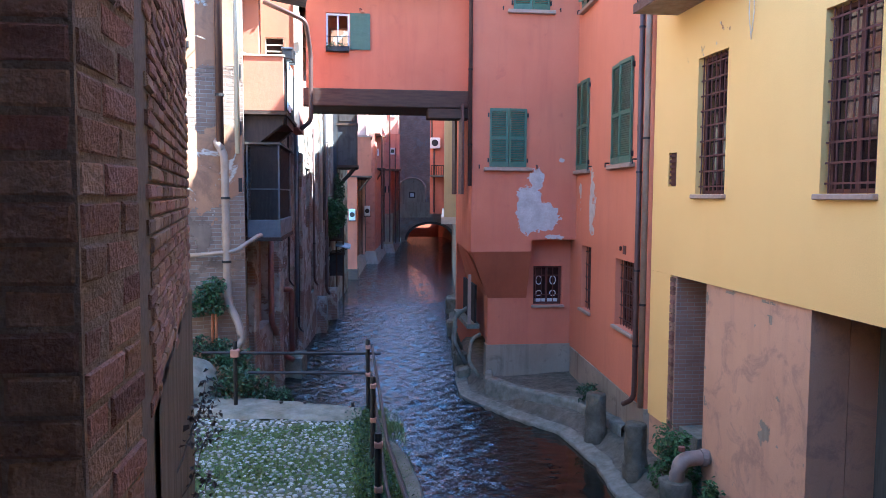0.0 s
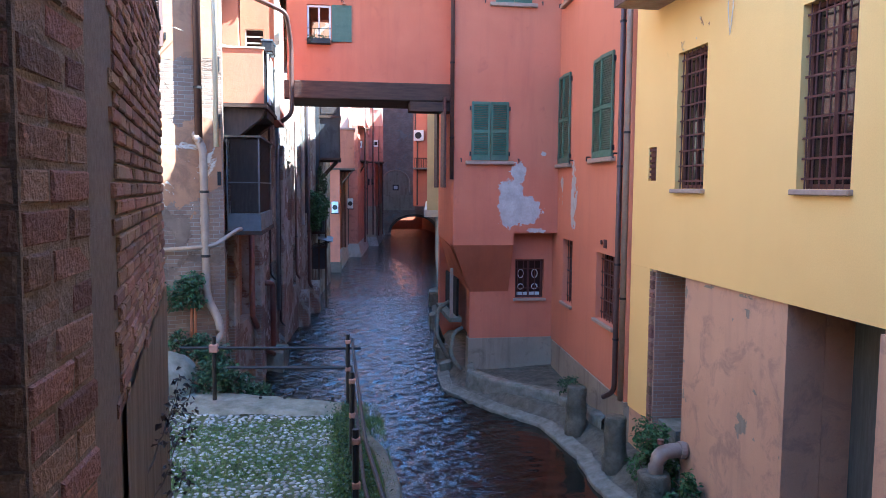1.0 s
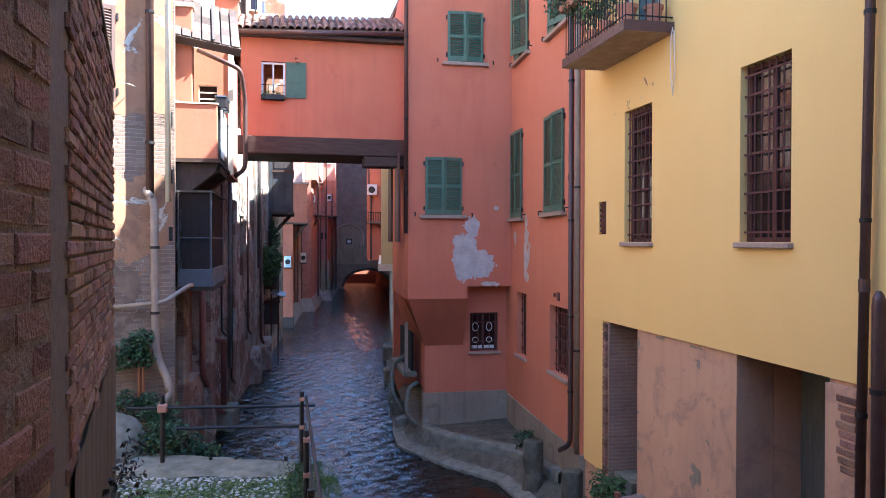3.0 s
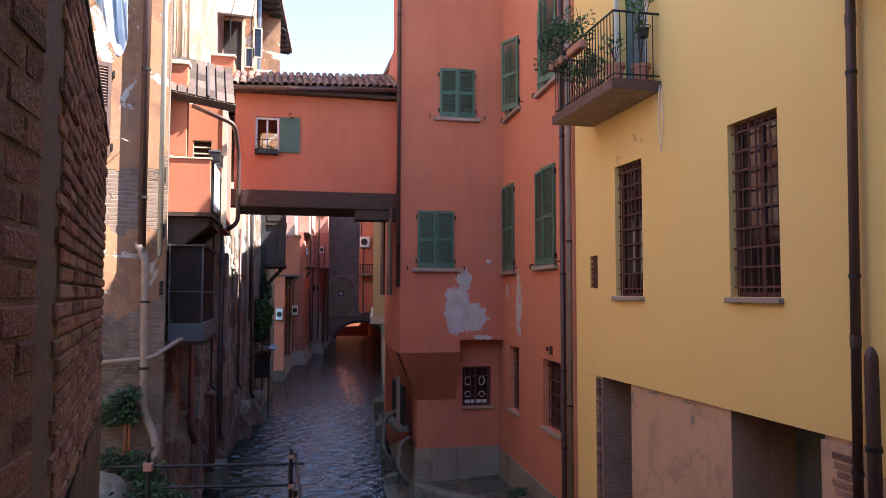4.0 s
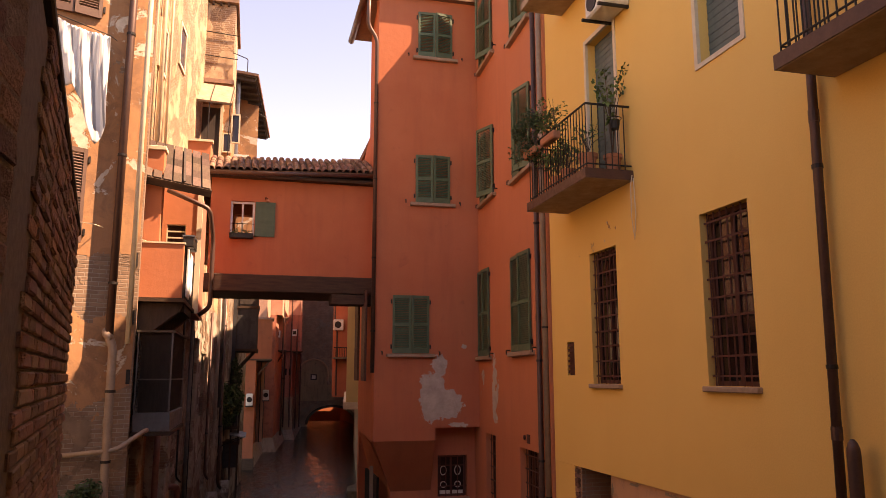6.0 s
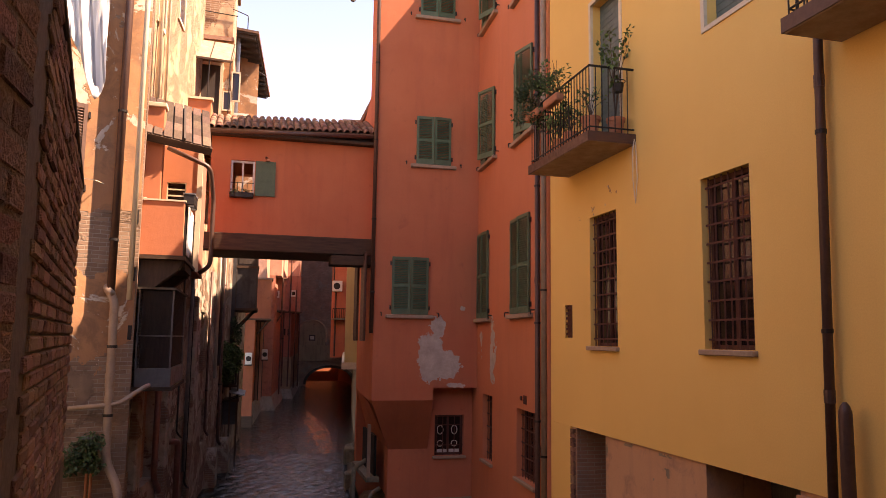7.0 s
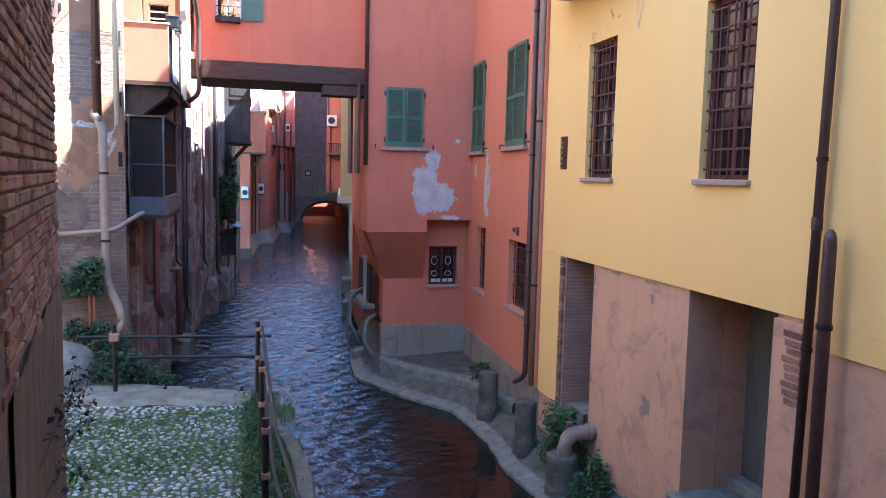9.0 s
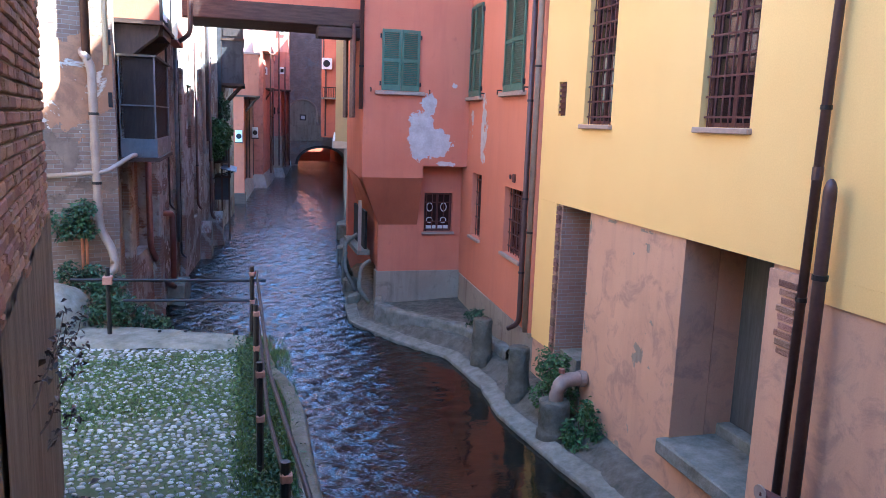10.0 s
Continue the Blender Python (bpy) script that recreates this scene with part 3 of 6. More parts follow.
a = [bm.verts.new(p) for p in ((2.9, 18.42, 3.5), (3.42, 18.5, 2.35), (3.42, 18.5, 1.2), (3.38, 24.0, 3.5), (3.7, 24.0, 2.35), (3.7, 24.0, 1.2))]
for q in ((0, 1, 4, 3), (1, 2, 5, 4)):
    bm.faces.new([a[i] for i in q])
tagged(part("wall_orange_flank_low", bm, ORANGE), "lower flank sloping back over the water", "wall", kind="structure")
AT_FLANK = pose(2.9, 18.0, 0, 0, 0, -85.7)
wall("wall_orange_flank", pose(3.35, 24.0, 0, 0, 0, -94.3), 3.4, 5.6, 12.0, 15.05, 0.35, [], ORANGE, "orange plaster flank of the tall part")
wall("wall_orange_flank_rear", pose(3.35, 24.0, 0, 0, 0, -94.3), 0, 5.6, 3.5, 12.0, 0.35, [], ORANGE, "orange plaster flank above the water")
wall_side = wall("wall_orange_side", AT_SIDE, -0.52, 5.36, 1.1, 15.3, 0.4, [(0.62, 1.5, 2.26, 3.78), (3.42, 4.66, 2.33, 3.70)], ORANGE_SIDE, "peeling orange plaster wall beside the yellow house")
wall("wall_side_plinth", AT_SIDE @ pose(0, -0.03, 0), -0.3, 5.4, -0.9, 1.1, 0.4, [], DAMP, "damp grey rendered plinth along the bank")
tagged(part("roof_orange", block(2.55, 13, 17.83, 20.9, 15.05, 15.22), TILE), "projecting tiled eaves of the orange house", "roof", kind="structure")
tagged(part("roof_orange_side", block(5.0, 13, 12.64, 17.7, 15.3, 15.5), TILE), "tiled eaves over the orange side wall", "roof", kind="structure")
tagged(part("roof_orange_rear", block(3.2, 13, 20.9, 24.4, 12.0, 12.18), TILE), "lower tiled roof behind the tall orange house", "roof", kind="structure")
tagged(part("wall_orange_rear_gable", block(3.15, 13, 20.6, 20.9, 12.0, 15.05), ORANGE), "rear wall of the tall orange house", "wall", kind="structure")
tagged(part("wall_orange_back", block(3.4, 13, 24.0, 24.3, -0.9, 12.0), ORANGE), "plain back wall of the orange house", "wall", kind="structure")

# Bridge house
wall("wall_bridge_front", AT_BRIDGE, -1.15, 3.05, 7.65, 10.26, 0.3, [(-0.65, -0.06, 8.65, 9.54)], ORANGE, "orange plaster wall of the covered bridge")
wall("wall_bridge_back", AT_BRIDGE @ pose(0, 2.5, 0), -1.2, 3.2, 7.45, 10.26, 0.3, [(-0.6, 0.3, 8.5, 9.7)], ORANGE, "rear plaster wall of the covered bridge")
tagged(part("floor_bridge", block(-1.1, 3.0, 19.5, 21.7, 7.27, 7.45), BEAM), "dark plank floor under the bridge", "floor", kind="structure")
bm = bmesh.new()
box(bm, -1.5, 3.0, 19.12, 19.50, 7.21, 7.65, 0.02)
tagged(part("bridge_beam", bm, BEAM), "long dark weathered timber beam under the bridge", "beam", kind="structure")
tagged(part("bridge_bracket", block(1.93, 3.05, 19.14, 19.7, 6.94, 7.20, 0.02), BEAM), "short dark timber bracket under the beam", "beam", kind="structure")
tagged(part("ceiling_bridge", prism([(18.95, 10.12), (22.1, 10.12), (22.1, 10.19), (20.5, 10.86), (18.95, 10.19)], 4.25), BEAM, None, "", Matrix(((0, 1, 0, -1.2), (1, 0, 0, 0), (0, 0, 1, 0), (0, 0, 0, 1)))), "timber roof deck of the bridge", "roof", kind="structure")

# Left bank: gable with the pipes, then the facade down the canal
bm = bmesh.new()
foot = [(-7, 10.5), (-1.74, 12.2), (-2.02, 14.3), (-7, 14.3)]
lo, hi = [bm.verts.new((x, y, -0.9)) for x, y in foot], [bm.verts.new((x, y, 15.0)) for x, y in foot]
bm.faces.new(lo)
bm.faces.new(hi)
for i in range(4):
    bm.faces.new((lo[i], lo[(i + 1) % 4], hi[(i + 1) % 4], hi[i]))
wall_gable = tagged(part("wall_gable", bm, LEFT_WALL), "old patched wall of brick and ochre render", "wall", kind="structure")
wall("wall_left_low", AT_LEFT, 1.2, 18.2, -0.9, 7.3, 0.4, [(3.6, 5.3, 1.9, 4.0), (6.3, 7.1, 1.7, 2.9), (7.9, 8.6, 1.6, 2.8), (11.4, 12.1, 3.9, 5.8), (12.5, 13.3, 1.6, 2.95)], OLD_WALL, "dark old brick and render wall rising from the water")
# The upper part takes the lighter copy, so its colour carries sunlight
wall("wall_left_high", AT_LEFT, 1.2, 15.0, 7.3, 17.0, 0.4, [], SUNLIT_WALL, "patched brick and plaster wall with sunlight in its pale colour")
wall("wall_left_far", AT_LEFT, 15.0, 20.5, 7.3, 15.6, 0.4, [], OCHRE_OLD, "sunlit pale plaster wall of a far house")
wall("wall_left_far_low", AT_LEFT, 18.2, 27.0, -0.9, 11.0, 0.4, [], OLD_WALL, "dark old wall of a further house")
tagged(part("roof_left", block(-7, -1.6, 10.3, 14.6, 15.0, 15.3), TILE), "tiled roof edge of the patched gable", "roof", kind="structure")



def ochre_field(u, z):
    return 0.5 + 0.55 * fuzz(u, z, 0.9, 3.0) + 0.2 * fuzz(u, z, 3.1, 8.0) - 0.9 * max(0.0, 5.4 - z) - 1.6 * max(0.0, 0.75 - abs(z - 6.65)) - 0.5 * max(0.0, 0.3 + u)


me = patch_mesh(-3.6, -0.02, 4.3, 14.9, 0.02, ochre_field)
me.materials.append(OCHRE_OLD)
o = new("ochre_render", me)
o.matrix_world = AT_GABLE
tagged(o, "flaking ochre render over the old gable", "plaster", kind="structure")

LEFT_HOLES = [(3.6, 5.3, 1.9, 4.0), (6.3, 7.1, 1.7, 2.9), (7.9, 8.6, 1.6, 2.8), (11.4, 12.1, 3.9, 5.8), (12.5, 13.3, 1.6, 2.95)]


def left_field(seed, k, level):
    def field(u, z):
        for a, b, c, d in LEFT_HOLES:
            if a - 0.15 < u < b + 0.15 and c - 0.15 < z < d + 0.2:
                return -1.0
        return fuzz(u, z, k, seed) + 0.5 * fuzz(u, z, k * 4, seed + 2) - level
    return field


for seed, k, level, out, material, lb in ((21.0, 0.8, 0.28, -0.022, LEFT_WALL, "brown old render left on the canal wall"), (33.0, 1.3, 0.62, -0.034, BARE, "pale render patches on the canal wall")):
    me = patch_mesh(1.3, 18.1, 0.3, 7.25, 0.06, left_field(seed, k, level), out)
    me.materials.append(material)
    o = new("render_patches", me)
    o.matrix_world = AT_LEFT
    tagged(o, lb, "plaster", kind="structure")

# Near brick wall and the jamb beside the eye
NEAR_A, NEAR_B = Vector((-0.81, 2.93)), Vector((-1.27, 5.75))
near_turn = math.degrees(math.atan2(NEAR_B.y - NEAR_A.y, NEAR_B.x - NEAR_A.x))
AT_NEAR = pose(NEAR_A.x, NEAR_A.y, 0, 0, 0, near_turn)
near_len = 3.12
wall_near = tagged(part("wall_near_brick", prism([(-1.2, 1.0), (near_len, 1.0), (near_len, 6.21), (-1.2, 6.52)], 0.5), MORTAR, None, "", AT_NEAR @ pose(0, 0.012, 0)), "weathered red brick wall beside the viewpoint", "wall", kind="structure")
wall_jamb = tagged(part("wall_jamb", block(-1.4, -0.467, 1.115, 1.46, 2.0, 7.5), JAMB_MORTAR), "dark brick jamb close beside the viewpoint", "wall", kind="structure")
# Unseen wall closing the rear, kept pale to bounce light onto the jamb
tagged(part("wall_behind", wall_mesh(-7, 5.28, -0.9, 9.5, 0.4, []), BARE, None, "", pose(0, -0.9, 0)), "unseen pale wall behind the viewpoint that bounces light", "wall", kind="structure")
# Unseen side walls and slab, added to hold sky light off the jamb
for sx in (-1, 1):
    tagged(part("wall_niche_viewpoint", block(1.42 * sx - 0.02, 1.42 * sx + 0.3 * sx, -0.5, 1.1, 2.0, 7.5), BARE), "unseen side wall added beside the viewpoint to shape its light", "wall", kind="structure")
tagged(part("ceiling_viewpoint", block(-1.7, 1.7, -0.5, 0.5, 7.5, 7.8), BARE), "unseen slab added over the viewpoint to shape its light", "ceiling", kind="structure")
tagged(part("wall_left_yard", block(-7.2, -7.0, -0.9, 14, -0.9, 12), OLD_WALL), "plain wall closing the yard", "wall", kind="structure")

# Cobbled landing
bm = bmesh.new()
edge = [(-7, -0.45), (0.62, -0.45), (0.64, 4.0), (0.64, 6.0), (0.66, 7.2), (0.60, 8.05), (0.44, 8.6), (0.34, 9.75), (0.24, 10.0), (-0.9, 10.45), (-1.5, 10.7), (-2.0, 11.25), (-2.35, 11.95), (-3.0, 11.75), (-7, 10.45)]
lo, hi = [bm.verts.new((x, y, -0.9)) for x, y in edge], [bm.verts.new((x, y, 1.98)) for x, y in edge]
bm.faces.new(hi)
for i in range(len(edge)):
    j = (i + 1) % len(edge)
    bm.faces.new((lo[i], lo[j], hi[j], hi[i]))
landing = tagged(part("landing", bm, SOIL), "cobbled landing above the canal with grass between stones", "ground", kind="structure")

# Ledges along the right bank
bm = bmesh.new()
line = [(4.66, 3.0), (4.66, 8.4), (4.50, 9.6), (4.29, 11.45), (4.42, 12.8), (4.25, 14.7), (3.42, 15.95), (2.62, 17.7), (2.75, 19.5), (3.2, 23.5), (3.6, 27.1), (4.6, 36)]
back = [(5.5, 3.0), (5.5, 8.4), (5.5, 9.6), (5.5, 11.45), (5.6, 12.8), (5.7, 14.7), (5.7, 16.2), (5.7, 18.6), (5.7, 19.5), (5.7, 23.5), (5.7, 27.1), (6.2, 36)]
rows = []
for k, (p, q) in enumerate(zip(line, back)):
    w = 0.42 if 1 < k < 8 else 0.3
    d = (Vector(q) - Vector(p)).normalized()
    pts = [(*p, -0.9), (*p, 0.05), (*(Vector(p) + d * w), 0.14), (*(Vector(p) + d * (w + 0.16)), 0.30), (*q, 0.42)]
    rows.append([bm.verts.new(v) for v in pts])
for r, s in zip(rows, rows[1:]):
    for i in range(len(r) - 1):
        bm.faces.new((r[i], s[i], s[i + 1], r[i + 1]))
bmesh.ops.subdivide_edges(bm, edges=bm.edges[:], cuts=4, use_grid_fill=True)
for v in bm.verts:
    if v.co.z > -0.2:
        g = noise.noise_vector(v.co * 1.7) * 0.05 + noise.noise_vector(v.co * 6) * 0.018
        v.co += Vector((g.x, g.y, g.z * 0.6))
edge_bm = bmesh.new()
rows = []
for k, (p, q) in enumerate(zip(line[:9], back)):
    d = (Vector(q) - Vector(p)).normalized()
    rows.append([edge_bm.verts.new((*(Vector(p) + d * w), z)) for w, z in ((-0.02, -0.3), (-0.02, 0.075), (0.12, 0.11), (0.26 if k > 1 else 0.42, 0.15), (0.30 if k > 1 else 0.46, 0.05))])
for r, q in zip(rows, rows[1:]):
    for i in range(4):
        edge_bm.faces.new((r[i], q[i], q[i + 1], r[i + 1]))
bmesh.ops.subdivide_edges(edge_bm, edges=edge_bm.edges[:], cuts=6, use_grid_fill=True)
for v in edge_bm.verts:
    g = noise.noise_vector(v.co * 2.6) * 0.035 + noise.noise_vector(v.co * 9) * 0.022
    v.co += Vector((g.x, g.y, g.z * 0.35))
tagged(part("ledge_edge", edge_bm, CONCRETE, None, "", None, True), "crumbling pale concrete edge beside the water", "ledge", kind="structure")
tagged(part("bank_ledge", bm, WET_STONE, None, "", None, True), "sloping damp stone ledge along the bank", "ledge", kind="structure")

step_bm = bmesh.new()
rows = []
for x, y in ((5.12, 13.4), (4.98, 14.6), (4.72, 15.4), (4.2, 16.0), (3.6, 16.7), (3.2, 17.5), (3.3, 18.3)):
    rows.append([step_bm.verts.new((x + dx, y + dx * 0.8, z)) for dx, z in ((-0.02, 0.1), (0.0, 0.50), (0.03, 0.53), (0.2, 0.54), (0.24, 0.3))])
for r, q in zip(rows, rows[1:]):
    for i in range(4):
        step_bm.faces.new((r[i], q[i], q[i + 1], r[i + 1]))
bmesh.ops.subdivide_edges(step_bm, edges=step_bm.edges[:], cuts=5, use_grid_fill=True)
for v in step_bm.verts:
    g = noise.noise_vector(v.co * 3.1) * 0.04 + noise.noise_vector(v.co * 10) * 0.02
    v.co += Vector((g.x, g.y, g.z * 0.5))
tagged(part("ledge_step", step_bm, CONCRETE, None, "", None, True), "worn low concrete step along the ledge", "ledge", kind="structure")

# Far end of the canal


def along(p, q):
    return pose(p[0], p[1], 0, 0, 0, math.degrees(math.atan2(q[1] - p[1], q[0] - p[0]))), (Vector(q) - Vector(p)).length


def footprint(poly, z0, z1, spread=0.0):
    """A solid on the outline poly of x, y, its foot spread outwards in x where asked."""
    bm = bmesh.new()
    lo = [bm.verts.new((x + (spread if x > -2 else 0), y - (spread if i < 2 else 0), z0)) for i, (x, y) in enumerate(poly)]
    hi = [bm.verts.new((x, y, z1)) for x, y in poly]
    bm.faces.new(lo)
    bm.faces.new(hi)
    for i in range(len(poly)):
        j = (i + 1) % len(poly)
        bm.faces.new((lo[i], lo[j], hi[j], hi[i]))
    return bm


def small_window(parent, x, y, z, w=0.46, h=0.52):
    f = part("window", wall_mesh(-w / 2, w / 2, 0, h, 0.06, [(-w * 0.26, w * 0.26, h * 0.24, h * 0.76)]), WHITE, parent, "white-framed small window", Matrix.Translation((x, y - 0.062, z)))
    part("pane", block(-w * 0.26, w * 0.26, 0.03, 0.045, h * 0.24, h * 0.76), GLASS, f)


# House with the boarded oriel on a slim pier
h = thing("far_house", pose(0, 0, 0), "orange-pink canal house with a boarded oriel", "house", "far canal houses")
part("wall", footprint([(-3, 44.9), (0.05, 44.9), (0.75, 54.0), (-3, 54.0)], 0.9, 8.4), FAR_ORANGE, h)
# Upper storey painted paler to carry the sunlight on it
part("upper_wall", footprint([(-3, 44.5), (0.80, 44.5), (1.2, 54.0), (-3, 54.0)], 8.4, 13.5), FAR_SUNLIT, h, "upper storey with sunlight in its pale colour")
part("plinth", footprint([(-3, 44.85), (0.10, 44.85), (0.8, 54.0), (-3, 54.0)], -0.9, 1.0, 0.42), BASE_GREY, h, "splayed pale grey foot")
part("pier", block(-0.46, 0.30, 44.0, 44.9, -0.9, 6.06, 0.02), FAR_ORANGE, h, "slim orange pier")
part("pier_foot", block(-0.52, 0.36, 43.9, 44.9, -0.9, 0.62, 0.03), BEAM, h)
part("oriel", block(-0.8, 1.12, 44.0, 50.0, 6.10, 8.34), FAR_ORANGE, h, "projecting boarded oriel")
for k in range(9):
    part("cover_strip", block(-0.22 + k * 0.162, -0.18 + k * 0.162, 43.965, 44.0, 6.14, 8.30), FAR_ORANGE, h)
part("oriel_sill", block(-0.85, 1.17, 43.93, 50.1, 6.0, 6.10), BEAM, h)
part("oriel_cap", block(-0.85, 1.20, 43.9, 50.1, 8.34, 8.44), TILE, h)
# Sunlit look of this inner wall is put into its pale plaster
part("inner_wall", block(0.06, 0.86, 50.2, 50.4, 1.0, 6.05), FAR_SUNLIT, h, "wall behind the pier with sunlight in its pale colour")
for x, w in ((0.10, 0.10), (0.62, 0.07)):
    part("post", block(x, x + w, 49.9, 50.1, 1.0, 6.05), BEAM, h)
part("strut", pipe([(1.05, 44.2, 6.0), (0.40, 44.2, 5.2)], 0.05, 6), BEAM, h)
part("roof", block(-3.2, 1.15, 44.2, 54.2, 13.5, 13.7), TILE, h)
# House with the narrow oriel
h = thing("far_house", pose(0, 0, 0), "rose pink canal house with a narrow oriel", "house", "far canal houses")
part("wall", footprint([(-3, 54.1), (1.62, 54.1), (2.62, 64.0), (-3, 64.0)], 0.9, 9.4), FAR_PINK, h)
# Sunlight on this storey is painted in by the paler plaster
part("upper_wall", footprint([(-3, 54.1), (2.02, 54.1), (2.9, 64.0), (-3, 64.0)], 9.4, 14.5), FAR_SUNLIT, h, "upper storey with sunlight in its pale colour")
part("plinth", footprint([(-3, 54.1), (1.66, 54.1), (2.66, 64.0), (-3, 64.0)], -0.9, 0.95, 0.42), BASE_GREY, h, "splayed pale grey foot")
part("oriel", block(0.9, 2.46, 56.8, 61.0, 7.02, 9.36), FAR_PINK, h, "narrow oriel over the water")
part("oriel_sill", block(0.85, 2.52, 56.7, 61.1, 6.92, 7.02), BEAM, h)
part("oriel_cap", block(0.85, 2.56, 56.65, 61.1, 9.36, 9.46), TILE, h)
part("strut", pipe([(2.4, 57.0, 6.95), (1.78, 57.0, 6.0)], 0.06, 6), BEAM, h)
small_window(h, 1.80, 56.8, 7.95)
part("roof", block(-3.2, 3.0, 53.9, 64.2, 14.5, 14.7), TILE, h)
# House that runs up to the tower
h = thing("far_house", pose(0, 0, 0), "pink canal house running up to the brick tower", "house", "far canal houses")
part("wall", footprint([(-3, 64.1), (3.35, 64.1), (5.0, 79.9), (-3, 79.9)], 3.4, 7.2), FAR_PINK, h)
part("upper_wall", footprint([(-3, 64.1), (4.05, 64.1), (5.05, 79.9), (-3, 79.9)], 7.2, 10.2), FAR_PINK, h)
# Top storey's paler plaster carries the sun that falls there
part("top_wall", footprint([(-3, 64.2), (3.95, 64.2), (5.05, 79.9), (-3, 79.9)], 10.2, 15.5), FAR_SUNLIT, h, "top storey with sunlight in its pale colour")
part("basement", footprint([(-3, 64.0), (3.45, 64.0), (5.05, 79.9), (-3, 79.9)], 0.8, 3.4), DAMP, h, "grey damp lower wall")
part("plinth", footprint([(-3, 64.0), (3.5, 64.0), (5.06, 79.9), (-3, 79.9)], -0.9, 0.8, 0.4), BASE_GREY, h, "splayed pale grey foot")
part("ledge", block(2.5, 4.15, 63.9, 66.5, 7.08, 7.2), BEAM, h)
for x, z in ((3.45, 8.45), (3.45, 11.6)):
    small_window(h, x, 64.1 if z < 10 else 64.2, z, 0.5, 0.56)
for x in (2.75, 3.08):
    # Solid black block paints the unlit inside of the slit
    part("slit_window", block(x, x + 0.16, 64.05, 64.1, 5.2, 5.75), DARK, h)
part("roof", block(-3.2, 5.2, 63.8, 79.9, 15.5, 15.7), TILE, h)
for x, y, z0, z1 in ((0.42, 49.8, 1.0, 6.0), (0.93, 53.9, 0.9, 11.5), (2.24, 56.6, 0.9, 14.4), (2.72, 63.9, 1.0, 14.0), (3.2, 63.85, 1.0, 15.4), (3.68, 63.85, 0.9, 9.0), (4.12, 65.5, 0.9, 7.0)):
    p = thing("far_downpipe", pose(x, y, z0), "dark downpipe on the far canal houses", "pipe", "pipes on the far houses")
    part("pipe", pipe([(0, 0, 0), (0, 0, z1 - z0)], 0.06, 8), PIPE_BROWN, p)
    for k in (0.3, 0.75):
        part("clip", tube(bmesh.new(), [(0, 0, (z1 - z0) * k), (0, 0, (z1 - z0) * k + 0.05)], 0.08, 8), DARK_IRON, p)

# Brick tower with the arch over the water
wall("wall_tower", pose(0, 80, 0), 4.9, 11.6, 2.6, 20, 1.2, [], TOWER, "tall grey brick tower closing the canal view")
arch = [(4.9, -0.9), (5.9, -0.9), (5.9, 0.2)] + [(8.4 - 2.5 * math.cos(k * math.pi / 16), 0.2 + 1.72 * math.sin(k * math.pi / 16)) for k in range(1, 16)] + [(10.9, 0.2), (10.9, -0.9), (12.5, -0.9), (12.5, 2.6), (4.9, 2.6)]
tagged(part("wall_tower_arch", prism(arch, 1.2), TOWER, None, "", pose(0, 80, 0)), "brick arch spanning the canal", "wall", kind="structure")
rim = [(8.4 - 2.5 * math.cos(k * math.pi / 16), 0.2 + 1.72 * math.sin(k * math.pi / 16)) for k in range(17)] + [(8.4 - 2.78 * math.cos(k * math.pi / 16), 0.2 + 1.98 * math.sin(k * math.pi / 16)) for k in range(16, -1, -1)]
tagged(part("arch_ring", prism(rim, 0.1), DARK_WOOD, None, "", pose(0, 79.91, 0)), "dark brick ring of the arch", "arch", kind="structure")
tagged(part("tower_base_coat", block(4.95, 8.5, 79.95, 79.99, 2.62, 4.25), DAMP), "darker damp render low on the tower", "plaster", kind="structure")
# Slab added to block sun; its end gap leaves the rear wall dimly lit
tagged(part("ceiling_tunnel", block(4.9, 12.5, 81.2, 93.58, 2.35, 2.9), TOWER), "slab added behind the arch to dim the wall beyond", "ceiling", kind="structure")
# Side walls added to keep sun from entering under the slab
for x in (5.3, 10.9):
    tagged(part("wall_tunnel_side", block(x, x + 0.5, 81.2, 94.0, -0.9, 2.6), ORANGE), "orange side wall added beyond the arch to stop sun", "wall", kind="structure")
tagged(part("wall_tunnel", wall_mesh(2, 14, -0.9, 4, 0.3, []), ORANGE, None, "", pose(0, 94, 0)), "orange wall beyond the arch", "wall", kind="structure")
# Unseen block added in the gap so no sun comes through to the canal
h = thing("far_house", pose(9, 28, -0.9), "unseen house block added to keep sun off the canal", "house", "far canal houses")
part("wall", block(-4.4, 5, -3.65, 4.9, 0, 15.6), OLD_WALL, h)
h = thing("far_house", pose(4.07, 33, -0.9, 0, 0, -7), "far ochre yellow house above a bank wall", "house", "far canal houses")
part("wall", block(0, 9, 0, 23, 4.9, 15.6), FAR_YELLOW, h)
part("cornice", block(-0.12, 9, -0.1, 23, 4.6, 4.9), CREAM, h)
part("basement", block(0.6, 9, 0.1, 23, 0, 4.6), DAMP, h)
part("roof", block(-0.4, 9, -0.2, 23, 15.6, 15.8), TILE, h)
h = thing("far_house", pose(5.86, 56.3, -0.9, 0, 0, -6), "far orange house beside the brick tower", "house", "far canal houses")
part("wall", block(0, 9, 0, 23.0, 4.5, 16.0), ORANGE, h)
# Raised rear block, added only to keep sun off the brick tower
part("tall_wall", block(0.05, 9, 15.0, 23.0, 16.0, 23.0), ORANGE, h)
part("basement", block(2.4, 9, 0.1, 23.0, 0, 4.5), DAMP, h)
